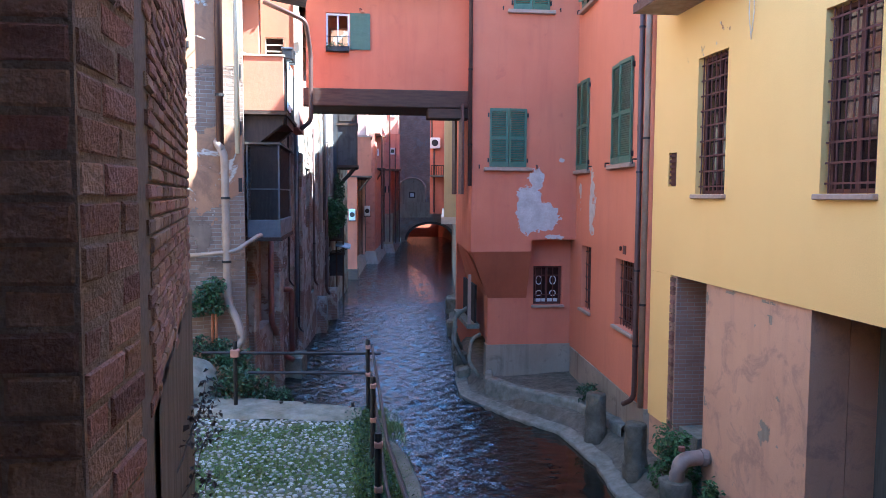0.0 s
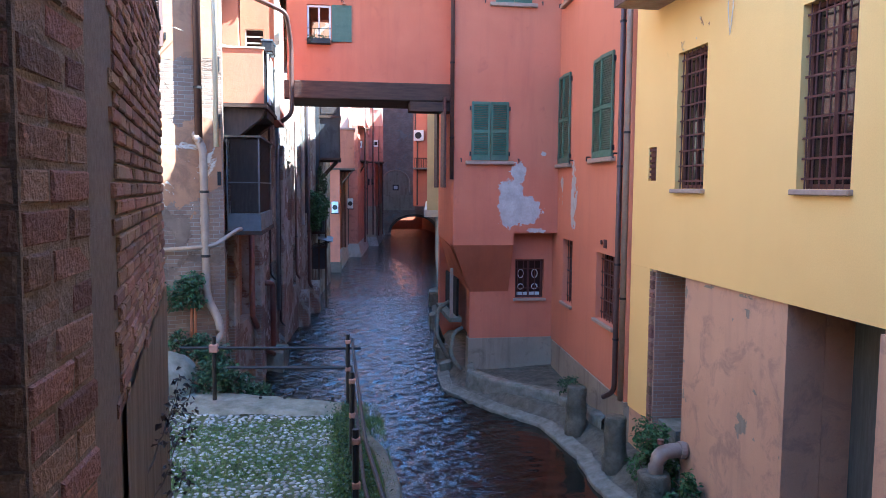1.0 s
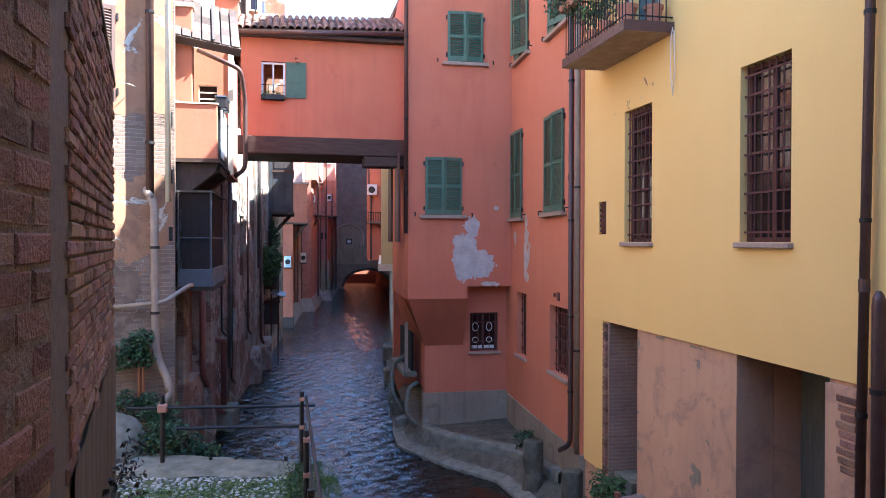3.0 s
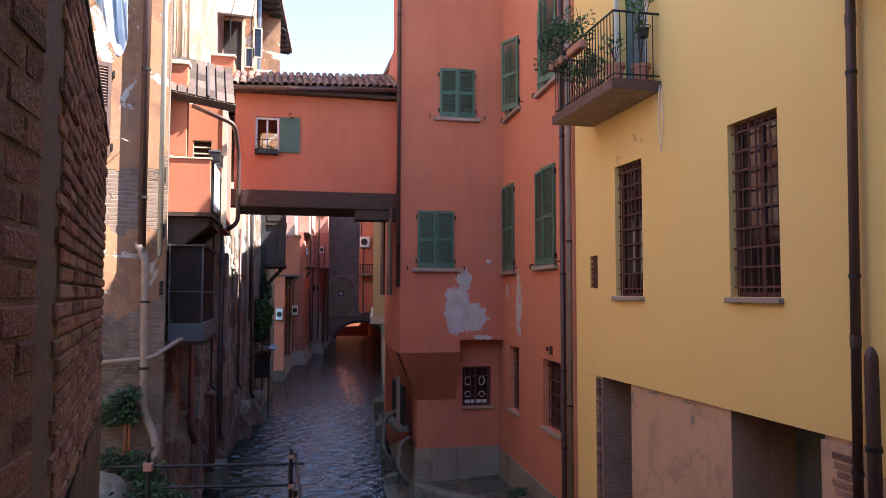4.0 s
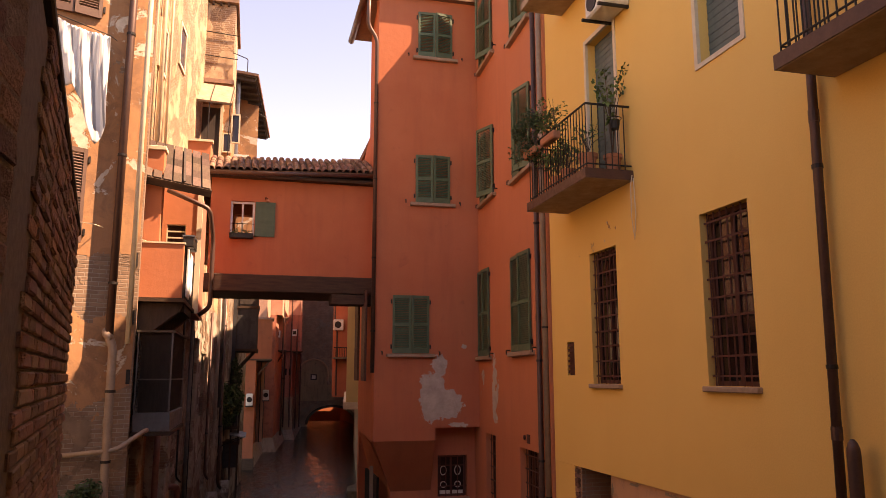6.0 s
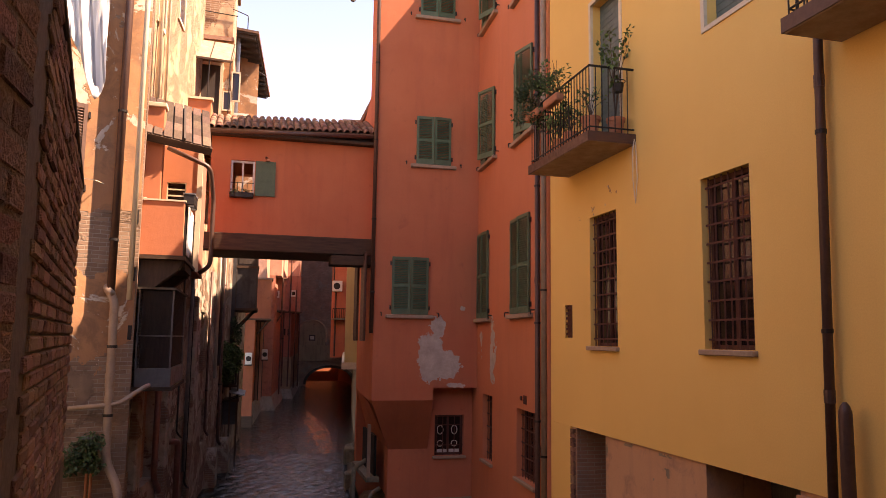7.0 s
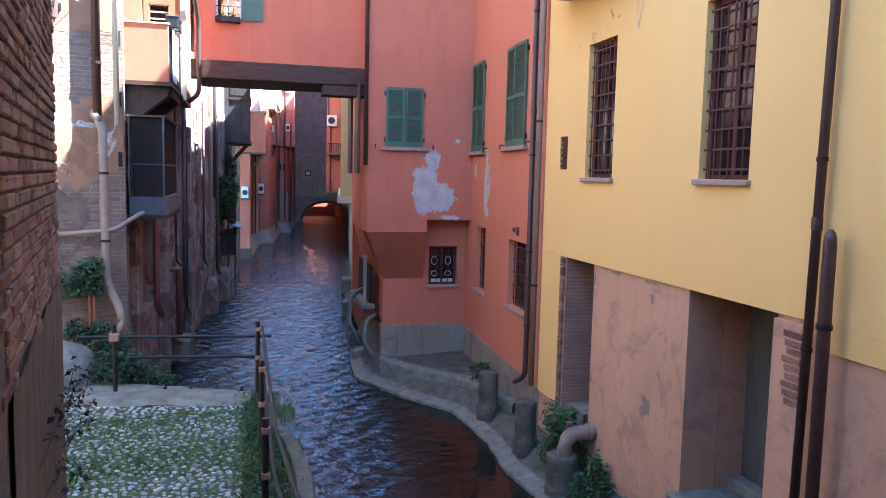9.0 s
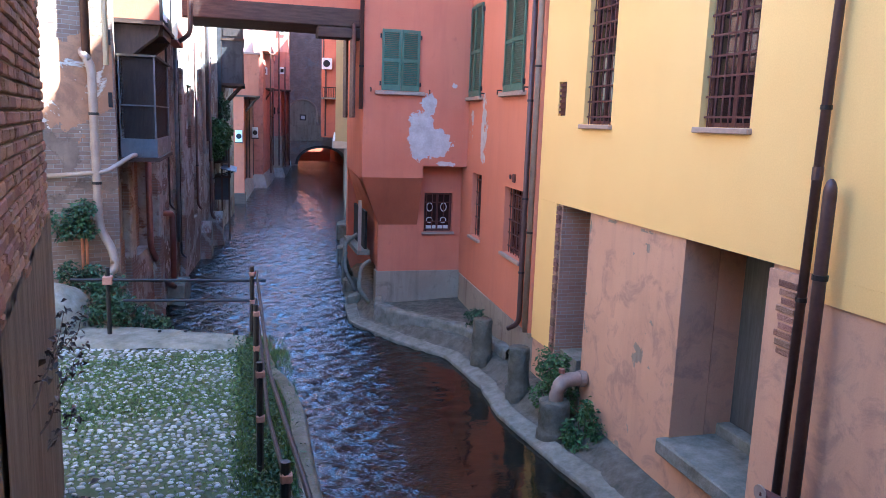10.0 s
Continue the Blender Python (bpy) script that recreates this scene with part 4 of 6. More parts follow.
part("downpipe", pipe([(0.12, -0.08, 15.5), (0.12, -0.08, 9.8), (0.3, -0.08, 9.3), (0.3, -0.08, 4.6)], 0.06, 8), PIPE_BROWN, h)

# ---- things on the yellow house ----
for yc, lb in ((10.51, "tall barred window with rusty grille in the yellow wall"), (7.375, "tall barred window with rusty grille above the recess")):
    barred_window(at(AT_YELLOW, -yc, 5.0), 0.92, 2.08, 7, 9, lb, 0.15)
g = thing("wall_grille", at(AT_YELLOW, -11.825, 5.13), "small rusty vent grille in the yellow wall", "grille")
part("plate", block(-0.15, 0.15, 0.05, 0.08, 0.0, 0.56), IRON, g)
for k in range(6):
    part("slat", block(-0.145, 0.145, 0.015, 0.05, 0.04 + k * 0.09, 0.085 + k * 0.09), IRON, g)


def rolling_shutter(w, h, m, label):
    ob = thing("rolling_shutter", m, label, "shutter", "rolling shutters")
    bm = bmesh.new()
    for k in range(int(h / 0.05)):
        box(bm, -w / 2, w / 2, 0.16 + 0.004 * (k % 2), 0.185, k * 0.05, k * 0.05 + 0.046)
    part("slats", bm, TEAL_SLAT, ob)
    part("frame", wall_mesh(-w / 2 - 0.07, w / 2 + 0.07, -0.06, h + 0.07, 0.05, [(-w / 2, w / 2, 0, h)]), CREAM, ob, "", Matrix.Translation((0, -0.02, 0)))
    return ob


rolling_shutter(0.98, 2.6, at(AT_YELLOW, -10.34, 8.06), "blue-grey slatted balcony door in a cream frame")
rolling_shutter(0.85, 2.03, at(AT_YELLOW, -7.22, 8.965), "closed grey rolling shutter in a cream frame")
rolling_shutter(0.98, 2.5, at(AT_YELLOW, -3.9, 8.06), "closed grey shutter door onto the balcony")


def balcony(y0, y1, z, reach, label, rail=1.0, pitch=0.105):
    """A slab on the yellow wall with an iron railing on its three free sides."""
    ob = thing("balcony", pose(5.3, (y0 + y1) / 2, z), label, "balcony", "balconies")
    h = (y1 - y0) / 2
    part("slab", block(-reach, 0, -h, h, -0.14, 0.0, 0.012), SLAB, ob, "rust-stained concrete slab")
    part("edge_strip", block(-reach - 0.012, 0, -h - 0.012, h + 0.012, -0.132, 0.012), PIPE_BROWN, ob)
    r = reach - 0.04
    part("handrail", pipe([(0, -h + 0.04, rail), (-r, -h + 0.04, rail), (-r, h - 0.04, rail), (0, h - 0.04, rail)], 0.018, 6), DARK_IRON, ob)
    part("bottom_rail", pipe([(0, -h + 0.04, 0.09), (-r, -h + 0.04, 0.09), (-r, h - 0.04, 0.09), (0, h - 0.04, 0.09)], 0.012, 6), DARK_IRON, ob)
    bar = None
    spots = [(-r, -h + 0.04 + k * (2 * h - 0.08) / round(2 * h / pitch)) for k in range(round(2 * h / pitch) + 1)]
    spots += [(-r + k * r / round(r / pitch), s * (h - 0.04)) for s in (-1, 1) for k in range(1, round(r / pitch))]
    for x, y in spots:
        if bar is None:
            bar = part("baluster", pipe([(0, 0, 0), (0, 0, rail)], 0.009, 6), DARK_IRON, ob, "", Matrix.Translation((x, y, 0)))
        else:
            o = new("baluster", bar.data)
            o.parent, o.matrix_local = ob, Matrix.Translation((x, y, 0))
    return ob


balcony(9.42, 11.77, 8.06, 0.75, "iron-railed balcony with potted plants on the yellow house")
balcony(3.2, 5.48, 8.06, 0.66, "iron-railed balcony with a rusty concrete slab")
top = thing("balcony", pose(5.3, 10.6, 11.8), "upper concrete balcony slab on the yellow house", "balcony", "balconies")
part("slab", block(-0.8, 0, -1.3, 1.2, -0.14, 0, 0.012), SLAB, top)
part("handrail", pipe([(0, -1.26, 1.0), (-0.76, -1.26, 1.0), (-0.76, 1.16, 1.0), (0, 1.16, 1.0)], 0.018, 6), DARK_IRON, top)
for k in range(14):
    part("baluster", pipe([(-0.76, -1.26 + k * 0.186, 0), (-0.76, -1.26 + k * 0.186, 1.0)], 0.009, 6), DARK_IRON, top)
ac = thing("air_conditioner", pose(5.0, 9.62, 10.62), "white air conditioner unit fixed under the upper balcony", "air conditioner")
part("case", block(-0.12, 0.3, -0.34, 0.34, 0, 0.44, 0.03), WHITE, ac)
part("fan_grille", tube(bmesh.new(), [(-0.135, 0.08, 0.22), (-0.11, 0.08, 0.22)], 0.17, 20), DARK_IRON, ac)
for s in (-0.28, 0.28):
    part("bracket", block(-0.2, 0.3, s - 0.02, s + 0.02, -0.04, 0), DARK_IRON, ac)


def pot_plant(x, y, z, r, h, n, spread, tall, seed, label, size=0.07, material=None):
    """A terracotta pot with a leafy plant."""
    ob = thing("potted_plant", pose(x, y, z), label, "plant", "potted plants")
    bm = tube(bmesh.new(), [(0, 0, 0), (0, 0, h * 0.8), (0, 0, h * 0.8), (0, 0, h)], [r * 0.72, r * 0.95, r * 1.08, r * 1.1], 14)
    part("pot", bm, TERRACOTTA, ob, "terracotta pot", None)
    part("soil", tube(bmesh.new(), [(0, 0, h), (0, 0, h + 0.006)], r * 0.98, 12), SOIL, ob)
    rng = random.Random(seed)
    bm = bmesh.new()
    tips = []
    for _ in range(7):
        a, k = rng.uniform(0, 6.3), rng.uniform(0.3, 1)
        tip = Vector((math.cos(a) * spread * k, math.sin(a) * spread * k, h + tall * rng.uniform(0.5, 1)))
        mid = Vector((tip.x * 0.3, tip.y * 0.3, h + (tip.z - h) * 0.55))
        tube(bm, [(0, 0, h), mid, tip], [0.008, 0.006, 0.003], 5)
        tips += [tip, tip, mid.lerp(tip, 0.5)]
    part("stems", bm, STEM, ob)

    def spot(g):
        p = g.choice(tips)
        return p + Vector((g.gauss(0, 1), g.gauss(0, 1), g.gauss(0, 1))) * spread * 0.2

    foliage("leaves", leaves(n, spot, size, seed), material or LEAF, ob)
    return ob


pot_plant(4.75, 9.76, 8.075, 0.14, 0.3, 60, 0.28, 0.5, 3, "large terracotta pot with a thin shrub on the balcony")
pot_plant(5.1, 9.64, 8.075, 0.13, 0.28, 160, 0.30, 1.35, 5, "tall leafy shrub in a terracotta pot on the balcony", 0.085)
pot_plant(4.74, 10.44, 8.075, 0.12, 0.25, 170, 0.3, 0.5, 7, "bushy green plant in a balcony pot")
pot_plant(4.76, 10.9, 8.075, 0.12, 0.25, 190, 0.3, 0.55, 9, "dense green plant in a balcony pot")
pot_plant(4.82, 11.34, 8.075, 0.12, 0.25, 170, 0.3, 0.6, 11, "leafy plant in a balcony pot by the wall")
for y, sd, n, tall, lb in ((11.33, 21, 1500, 0.4, "hanging trough of feathery grey-green foliage on the railing"), (10.53, 23, 380, 0.6, "long terracotta trough of leggy red flowers on the railing")):
    ob = thing("planter_box", pose(4.50, y, 8.78), lb, "planter", "railing planters")
    part("trough", block(-0.09, 0.05, -0.27, 0.27, 0, 0.13, 0.02), TERRACOTTA, ob)
    part("soil", block(-0.07, 0.03, -0.25, 0.25, 0.128, 0.136), SOIL, ob)
    bm = bmesh.new()
    rg = random.Random(sd)
    for _ in range(10):
        yy = rg.uniform(-0.3, 0.3)
        tube(bm, [(-0.02, yy, 0.15), (-0.05 + rg.uniform(-0.1, 0.1), yy + rg.uniform(-0.1, 0.1), 0.17 + tall * rg.uniform(0.6, 1))], [0.006, 0.003], 5)
    part("stems", bm, STEM, ob)
    foliage("leaves", leaves(n, blob((-0.06, 0, 0.1 + tall * 0.5), (0.32, 0.46, 0.42 if n > 600 else 0.36)), 0.05 if n > 600 else 0.055, sd), LEAF_DARK if n > 600 else LEAF, ob)
hp = thing("hanging_pot", pose(5.08, 9.52, 8.72), "small wire pot holder hooked on the balcony rail", "plant pot")
part("pot", tube(bmesh.new(), [(0, 0, 0), (0, 0, 0.13)], [0.07, 0.09], 12), DARK_IRON, hp)
part("ring", pipe([(0.11 * math.cos(a), 0.11 * math.sin(a), 0.16) for a in [k * math.tau / 16 for k in range(17)]], 0.006, 5), DARK_IRON, hp)
part("hook", pipe([(0.0, 0.09, 0.1), (0, 0.09, 0.33), (0.0, 0.02, 0.35)], 0.006, 5), DARK_IRON, hp)
cable = thing("loose_cable", pose(5.27, 9.4, 8.0), "thin cream cable looping down from the balcony", "cable")
part("cord", pipe([(0, 0, 0), (-0.03, 0.0, -0.15), (-0.02, 0.03, -0.6), (-0.01, -0.02, -0.95), (0, -0.06, -0.6), (0, -0.03, -0.05)], 0.008, 6), CREAM, cable)


def drainpipe(name, pts, r, material, label, clips=(), along=None, sockets=()):
    """A pipe with wall clips and sockets, as one thing."""
    o = Vector(pts[-1])
    ob = thing(name, Matrix.Translation(o), label, "pipe", "pipes on the walls")
    part("pipe", pipe([Vector(p) - o for p in bend(pts, min(0.15, r * 3))], r, 12), material, ob, "", None, True)
    for c in clips:
        c = Vector(c) - o
        part("clip", tube(bmesh.new(), [c - Vector((0, 0, 0.02)), c + Vector((0, 0, 0.02))], r * 1.18, 12), DARK_IRON, ob)
    for c in sockets:
        c = Vector(c) - o
        part("socket", tube(bmesh.new(), [c - Vector((0, 0, 0.06)), c + Vector((0, 0, 0.06))], r * 1.13, 12), material, ob)
    return ob


drainpipe("drainpipe", [(5.2, 5.55, 15.2), (5.2, 5.82, 0.5)], 0.046, PIPE_BROWN, "tall brown drainpipe down the yellow wall", [(5.2, 5.83 - 0.0184 * z, z) for z in (3.4, 5.2, 7.1, 9.3, 12)], None, [(5.2, 5.83 - 0.0184 * z, z) for z in (4.6, 7.6, 10.5)])
sp = thing("standpipe", pose(5.13, 5.49, 0.45), "thick rusty standpipe with a rounded cap", "pipe", "pipes on the walls")
part("pipe", pipe([(0, 0, 0), (0, 0, 3.98), (0, 0, 4.04), (0, 0, 4.09), (0, 0, 4.12)], [0.060, 0.060, 0.056, 0.04, 0.016], 14), PIPE_BROWN, sp, "", None, True)
for z in (1.0, 3.2):
    part("clip", tube(bmesh.new(), [(0, 0, z), (0, 0, z + 0.05)], 0.072, 14), DARK_IRON, sp)
part("valve", pipe([(-0.05, 0.10, 0.98), (-0.1, 0.30, 0.98)], 0.05, 10), IRON, sp)
part("wheel", tube(bmesh.new(), [(-0.14, 0.30, 0.98), (-0.12, 0.30, 0.98)], 0.085, 14), PIPE_CREAM, sp)
pl = thing("brick_pilaster", pose(5.3, 6.06, 1.05), "broken plaster pilaster showing brick courses", "pilaster")
part("core", block(-0.03, 0.1, -0.16, 0.27, 0, 2.55), PINK, pl)
for k in range(9):
    part("brick", block(-0.042 - 0.006 * (k % 2), 0.06, -0.15, 0.05 + 0.03 * (k % 3), 1.72 + k * 0.085, 1.785 + k * 0.085, 0.006), BRICK, pl)
jm = thing("brick_jamb", pose(5.3, 11.70, 0.6), "narrow toothed brick jamb beside the tall niche", "jamb")
for k in range(40):
    part("brick", block(-0.012 - 0.01 * (k % 2), 0.12, -0.065, 0.075 - 0.02 * (k % 2), k * 0.0755, k * 0.0755 + 0.066, 0.005), BRICK, jm)

# ---- things on the orange house ----
shuttered_window(at(AT_FRONT, 3.79, 5.67), 0.92, 1.42, "closed green louvred shutters above a stone sill", None, (3, 6))
shuttered_window(at(AT_FRONT, 4.34, 9.48), 0.90, 1.24, "closed green shutters on the second floor", None, (3, 7))
shuttered_window(at(AT_FRONT, 4.40, 13.42), 0.92, 1.24, "weathered green shutters under the eaves", None, (3, 8))
shuttered_window(at(AT_SIDE, 0.62, 5.60), 1.05, 2.1, "tall green shutters beside the peeling corner", None, (2, 4))
shuttered_window(at(AT_SIDE, 3.72, 5.62), 1.30, 2.0, "tall green shutters over a stone sill near the drainpipe", None, (2, 4))
shuttered_window(at(AT_SIDE, 1.05, 9.42), 1.25, 1.7, "green shutters pushed ajar on the second floor", None, (3, 24))
shuttered_window(at(AT_SIDE, 3.95, 9.3), 1.25, 1.75, "tall green shutters half behind the balcony", None, (3, 16))
shuttered_window(at(AT_SIDE, 1.05, 13.0), 1.25, 1.7, "green shutters pushed ajar under the roof", None, (3, 24))
shuttered_window(at(AT_SIDE, 3.9, 12.5), 1.25, 1.7, "green shutters on the top floor of the side wall", None, (3, 16))
dec = barred_window(at(AT_LOWER, 4.98, 2.17), 0.76, 1.0, 5, 2, "small barred window with white ornaments behind glass", 0.16)
for i, (x, z) in enumerate(((-0.2, 0.62), (0.17, 0.62), (-0.2, 0.28), (0.17, 0.28))):
    ring = [(x + 0.075 * math.cos(a), 0.145, z + (0.11 if i < 2 else 0.07) * math.sin(a)) for a in [k * math.tau / 14 for k in range(15)]]
    part("ornament", pipe(ring, 0.012, 6), WHITE, dec, "white glass ornament")
part("lace_edge", block(-0.3, 0.3, 0.14, 0.15, 0.06, 0.14), WHITE, dec)
barred_window(at(AT_SIDE, 1.06, 2.26), 0.88, 1.52, 5, 5, "narrow barred window low in the orange wall", 0.2)
barred_window(at(AT_SIDE, 4.04, 2.33), 1.24, 1.37, 7, 5, "wide barred window low in the orange wall", 0.2)
pq = thing("wall_plate", at(AT_SIDE, 3.95, 3.82), "small brown plate and bell on the orange wall", "plate")
part("plate", block(-0.02, 0.16, -0.02, 0.0, 0, 0.17, 0.006), IRON, pq)
part("bell", pipe([(-0.17, -0.03, 0.1), (-0.17, 0.0, 0.1)], 0.045, 12), IRON, pq)


def front_field(u, z):
    f = fuzz(u, z, 2.6, 1.0) * 0.45 + fuzz(u, z, 8.0, 4.0) * 0.3 + fuzz(u, z, 21.0, 6.0) * 0.14
    a = 1 - ((u - 4.33) / 0.36) ** 2 - ((z - 4.65) / 0.72) ** 2
    b = 1 - ((u - 4.66) / 0.48) ** 2 - ((z - 4.45) / 0.42) ** 2
    c = 1 - ((u - 4.52) / 0.2) ** 2 - ((z - 5.42) / 0.28) ** 2
    d = 0.55 - ((u - 4.95) / 0.5) ** 2 - ((z - 3.95) / 0.10) ** 2
    e = 0.3 - ((u - 5.15) / 0.12) ** 2 - ((z - 5.85) / 0.09) ** 2
    return max(a, b, c, d, e) + f - 0.12


def side_field(u, z):
    f = fuzz(u, z, 3.2, 5.0) * 0.75 + fuzz(u, z, 13.0, 2.0) * 0.25
    a = 0.7 - abs((u - 1.55) / 0.36) ** 2 - abs((z - 4.7) / 1.0) ** 2
    b = 0.25 - abs((u - 0.4) / 0.3) ** 2 - abs((z - 4.8) / 0.8) ** 2
    c = 0.5 - abs((u - 4.1) / 0.3) ** 2 - abs((z - 12.9) / 0.6) ** 2
    return max(a, b, c) + f - 0.25


for me, parent in ((patch_mesh(3.8, 5.5, 3.84, 6.1, 0.011, front_field), wall_front), (patch_mesh(0.0, 4.8, 3.3, 14.0, 0.02, side_field), wall_side)):
    me.materials.append(BARE)
    o = new("bare_plaster", me)
    o.parent = parent
    o["label"] = "bare grey plaster where the paint has fallen"
drainpipe("drainpipe", [(5.18, 12.98, 15.2), (5.18, 12.98, 1.2), (5.05, 13.2, 1.05)], 0.05, PIPE_BROWN, "dark drainpipe between the orange and yellow houses", [(5.18, 12.98, z) for z in (2.2, 3.6, 5.4, 8, 10)], None, [(5.18, 12.98, z) for z in (3.1, 6.2)])
drainpipe("drainpipe", [(5.21, 12.74, 15.0), (5.21, 12.74, 1.1)], 0.055, PIPE_CREAM, "pale pink pipe at the edge of the yellow wall", [(5.21, 12.74, z) for z in (3, 6, 9)])
drainpipe("drainpipe", [(2.60, 17.80, 14.98), (2.60, 17.92, 14.1), (2.84, 17.94, 13.75), (2.84, 17.94, 5.2)], 0.05, PIPE_BROWN, "dark drainpipe down the corner of the orange house", [(2.84, 17.94, z) for z in (6.2, 8, 10, 12)])
drainpipe("gutter", [(2.52, 17.75, 15.0), (2.52, 20.9, 15.0)], 0.09, PIPE_BROWN, "dark eaves gutter of the orange house")
fl = thing("flank_shutters", pose(2.9, 18.9, 5.0), "dark shutters seen edge-on along the flank", "shutter")
for k in range(2):
    part("shutter", block(-0.12 + 0.04 * k, -0.06 + 0.04 * k, 0.0 + k * 1.6, 0.6 + k * 1.6, 0, 2.3, 0.01), BROWN_SHUTTER, fl)

# ---- bridge ----
bw = thing("bridge_window", at(AT_BRIDGE, -0.355, 8.65), "open window with one green shutter on the bridge", "window")
part("frame", wall_mesh(-0.295, 0.295, 0, 0.88, 0.05, [(-0.245, 0.245, 0.05, 0.83)]), WHITE, bw, "", Matrix.Translation((0, 0.05, 0)))
part("shutter", leaf_mesh(0.5, 0.9), GREEN, bw, "open solid green shutter", Matrix.Translation((0.31, -0.05, -0.02)))
part("panel", block(0.05, 0.45, 0.008, 0.03, 0.1, 0.86), GREEN, bw.children[-1])
for x in (-0.12, 0.0, 0.12):
    part("guard_bar", pipe([(x, 0.02, 0), (x, 0.02, 0.3)], 0.007, 6), DARK_IRON, bw)
part("guard_rail", pipe([(-0.29, 0.0, 0.3), (0.29, 0.0, 0.3)], 0.009, 6), DARK_IRON, bw)
part("mullion", block(-0.02, 0.02, 0.055, 0.09, 0.05, 0.83), WHITE, bw)
fb = thing("flower_box", at(AT_BRIDGE, -0.355, 8.55), "small dark flower box under the bridge window", "planter")
part("trough", block(-0.3, 0.28, -0.2, 0.0, 0, 0.13, 0.01), DARK_IRON, fb)
foliage("leaves", leaves(220, blob((0, -0.12, 0.13), (0.34, 0.13, 0.12)), 0.05, 31), LEAF_DARK, fb)
lp = thing("wall_lamp", at(AT_BRIDGE, 0.2, 9.62), "tiny rusty lamp bracket above the shutter", "lamp")
part("arm", pipe(bend([(0, 0, 0), (0, -0.14, 0.02), (0.06, -0.14, -0.03)], 0.04), 0.012, 6), IRON, lp)
part("shade", tube(bmesh.new(), [(0.06, -0.14, -0.03), (0.06, -0.14, -0.1)], [0.02, 0.06], 10), TERRACOTTA, lp)


def cover_tile(length=0.42, r0=0.085, r1=0.07):
    """One half-round clay tile lying along y."""
    bm = bmesh.new()
    rows = []
    for y, r in ((0, r0), (length, r1)):
        rows.append([bm.verts.new((k_r * math.cos(a), y, k_r * math.sin(a))) for k_r in (r, r - 0.014) for a in [math.pi * k / 7 for k in range(8)]])
    a, b = rows
    for i in range(7):
        bm.faces.new((a[i], a[i + 1], b[i + 1], b[i]))
        bm.faces.new((a[8 + i], b[8 + i], b[9 + i], a[9 + i]))
        bm.faces.new((a[i], a[8 + i], a[9 + i], a[i + 1]))
    return bm


rf = thing("roof_bridge", pose(-1.25, 18.88, 10.22, 25.0, -2.2), "clay tile roof of the covered bridge", "roof", "", "structure")
base = None
rg = random.Random(8)
for i in range(24):
    for j in range(5):
        mt = Matrix.Translation((0.09 + i * 0.179, j * 0.345 + rg.uniform(-0.012, 0.012), 0.02 + rg.uniform(0, 0.014))) @ Matrix.Rotation(rg.uniform(-0.03, 0.03), 4, "Z")
        if base is None:
            base = part("tile", cover_tile(), TILE, rf, "", mt, True)
        else:
            o = new("tile", base.data)
            o.parent, o.matrix_local = rf, mt
part("tile_bed", block(0, 4.25, 0.02, 1.75, -0.02, 0.012), TILE, rf)
drainpipe("gutter", [(-1.3, 18.8, 10.14), (2.95, 18.8, 10.30)], 0.05, PIPE_BROWN, "dark gutter along the bridge eaves")

# ---- left bank things ----
drainpipe("drainpipe", [(-2.06, 11.93, 15), (-2.06, 11.93, 5.72)], 0.06, PIPE_BROWN, "dark brown drainpipe down the patched gable", [(-2.06, 11.93, z) for z in (6.5, 8.5, 10.5)])
drainpipe("drainpipe", [(-2.12, 12.0, 5.78), (-2.12, 11.9, 5.76), (-1.99, 11.88, 5.62), (-1.97, 11.88, 3.25), (-1.76, 11.8, 2.85), (-1.76, 11.72, 2.56), (-2.08, 11.6, 2.42)], 0.062, PIPE_CREAM, "thick cream drainpipe ending in a bent pink foot", [(-1.98, 11.88, z) for z in (4.9, 3.9)], None, [(-1.98, 11.88, z) for z in (4.45, 3.4)])
drainpipe("drainpipe", [(-2.75, 11.88, 3.98), (-1.85, 11.86, 4.06), (-1.55, 12.3, 4.28), (-1.6, 13.2, 4.25)], 0.035, PIPE_CREAM, "thin cream pipe running across the gable")
drainpipe("drainpipe", [(-1.80, 11.95, 15), (-1.80, 11.95, 5.6)], 0.04, CREAM, "narrow cream pipe down the gable corner")
bx = thing("meter_box", pose(-2.22, 11.97, 3.45), "small grey meter box on the gable", "box")
part("case", block(-0.11, 0.11, -0.1, 0, 0, 0.15, 0.01), SHEET, bx)
for x in (-2.22, -2.16):
    drainpipe("drainpipe", [(x, 11.93, 3.3), (x, 11.93, 2.6)], 0.022, TERRACOTTA, "small orange pipe on the gable foot")


def shrub(name, c, r, n, size, seed, label, material=None, root=None):
    """A leafy plant with some stems, growing from a crack or the ground."""
    ob = thing(name, pose(*(root or (c[0], c[1], c[2] - r[2]))), label, "plant", "wild plants")
    o = ob.matrix_world.translation
    bm = bmesh.new()
    rg = random.Random(seed)
    for _ in range(9):
        tip = Vector(c) - o + Vector((rg.uniform(-1, 1) * r[0], rg.uniform(-1, 1) * r[1], rg.uniform(-0.4, 1) * r[2])) * 0.8
        tube(bm, [(0, 0, 0), tip * 0.5 + Vector((0, 0, 0.1 * r[2])), tip], [0.012, 0.008, 0.003], 5)
    part("stems", bm, STEM, ob)
    foliage("leaves", leaves(n, blob(Vector(c) - o, r), size, seed), material or LEAF, ob)
    return ob


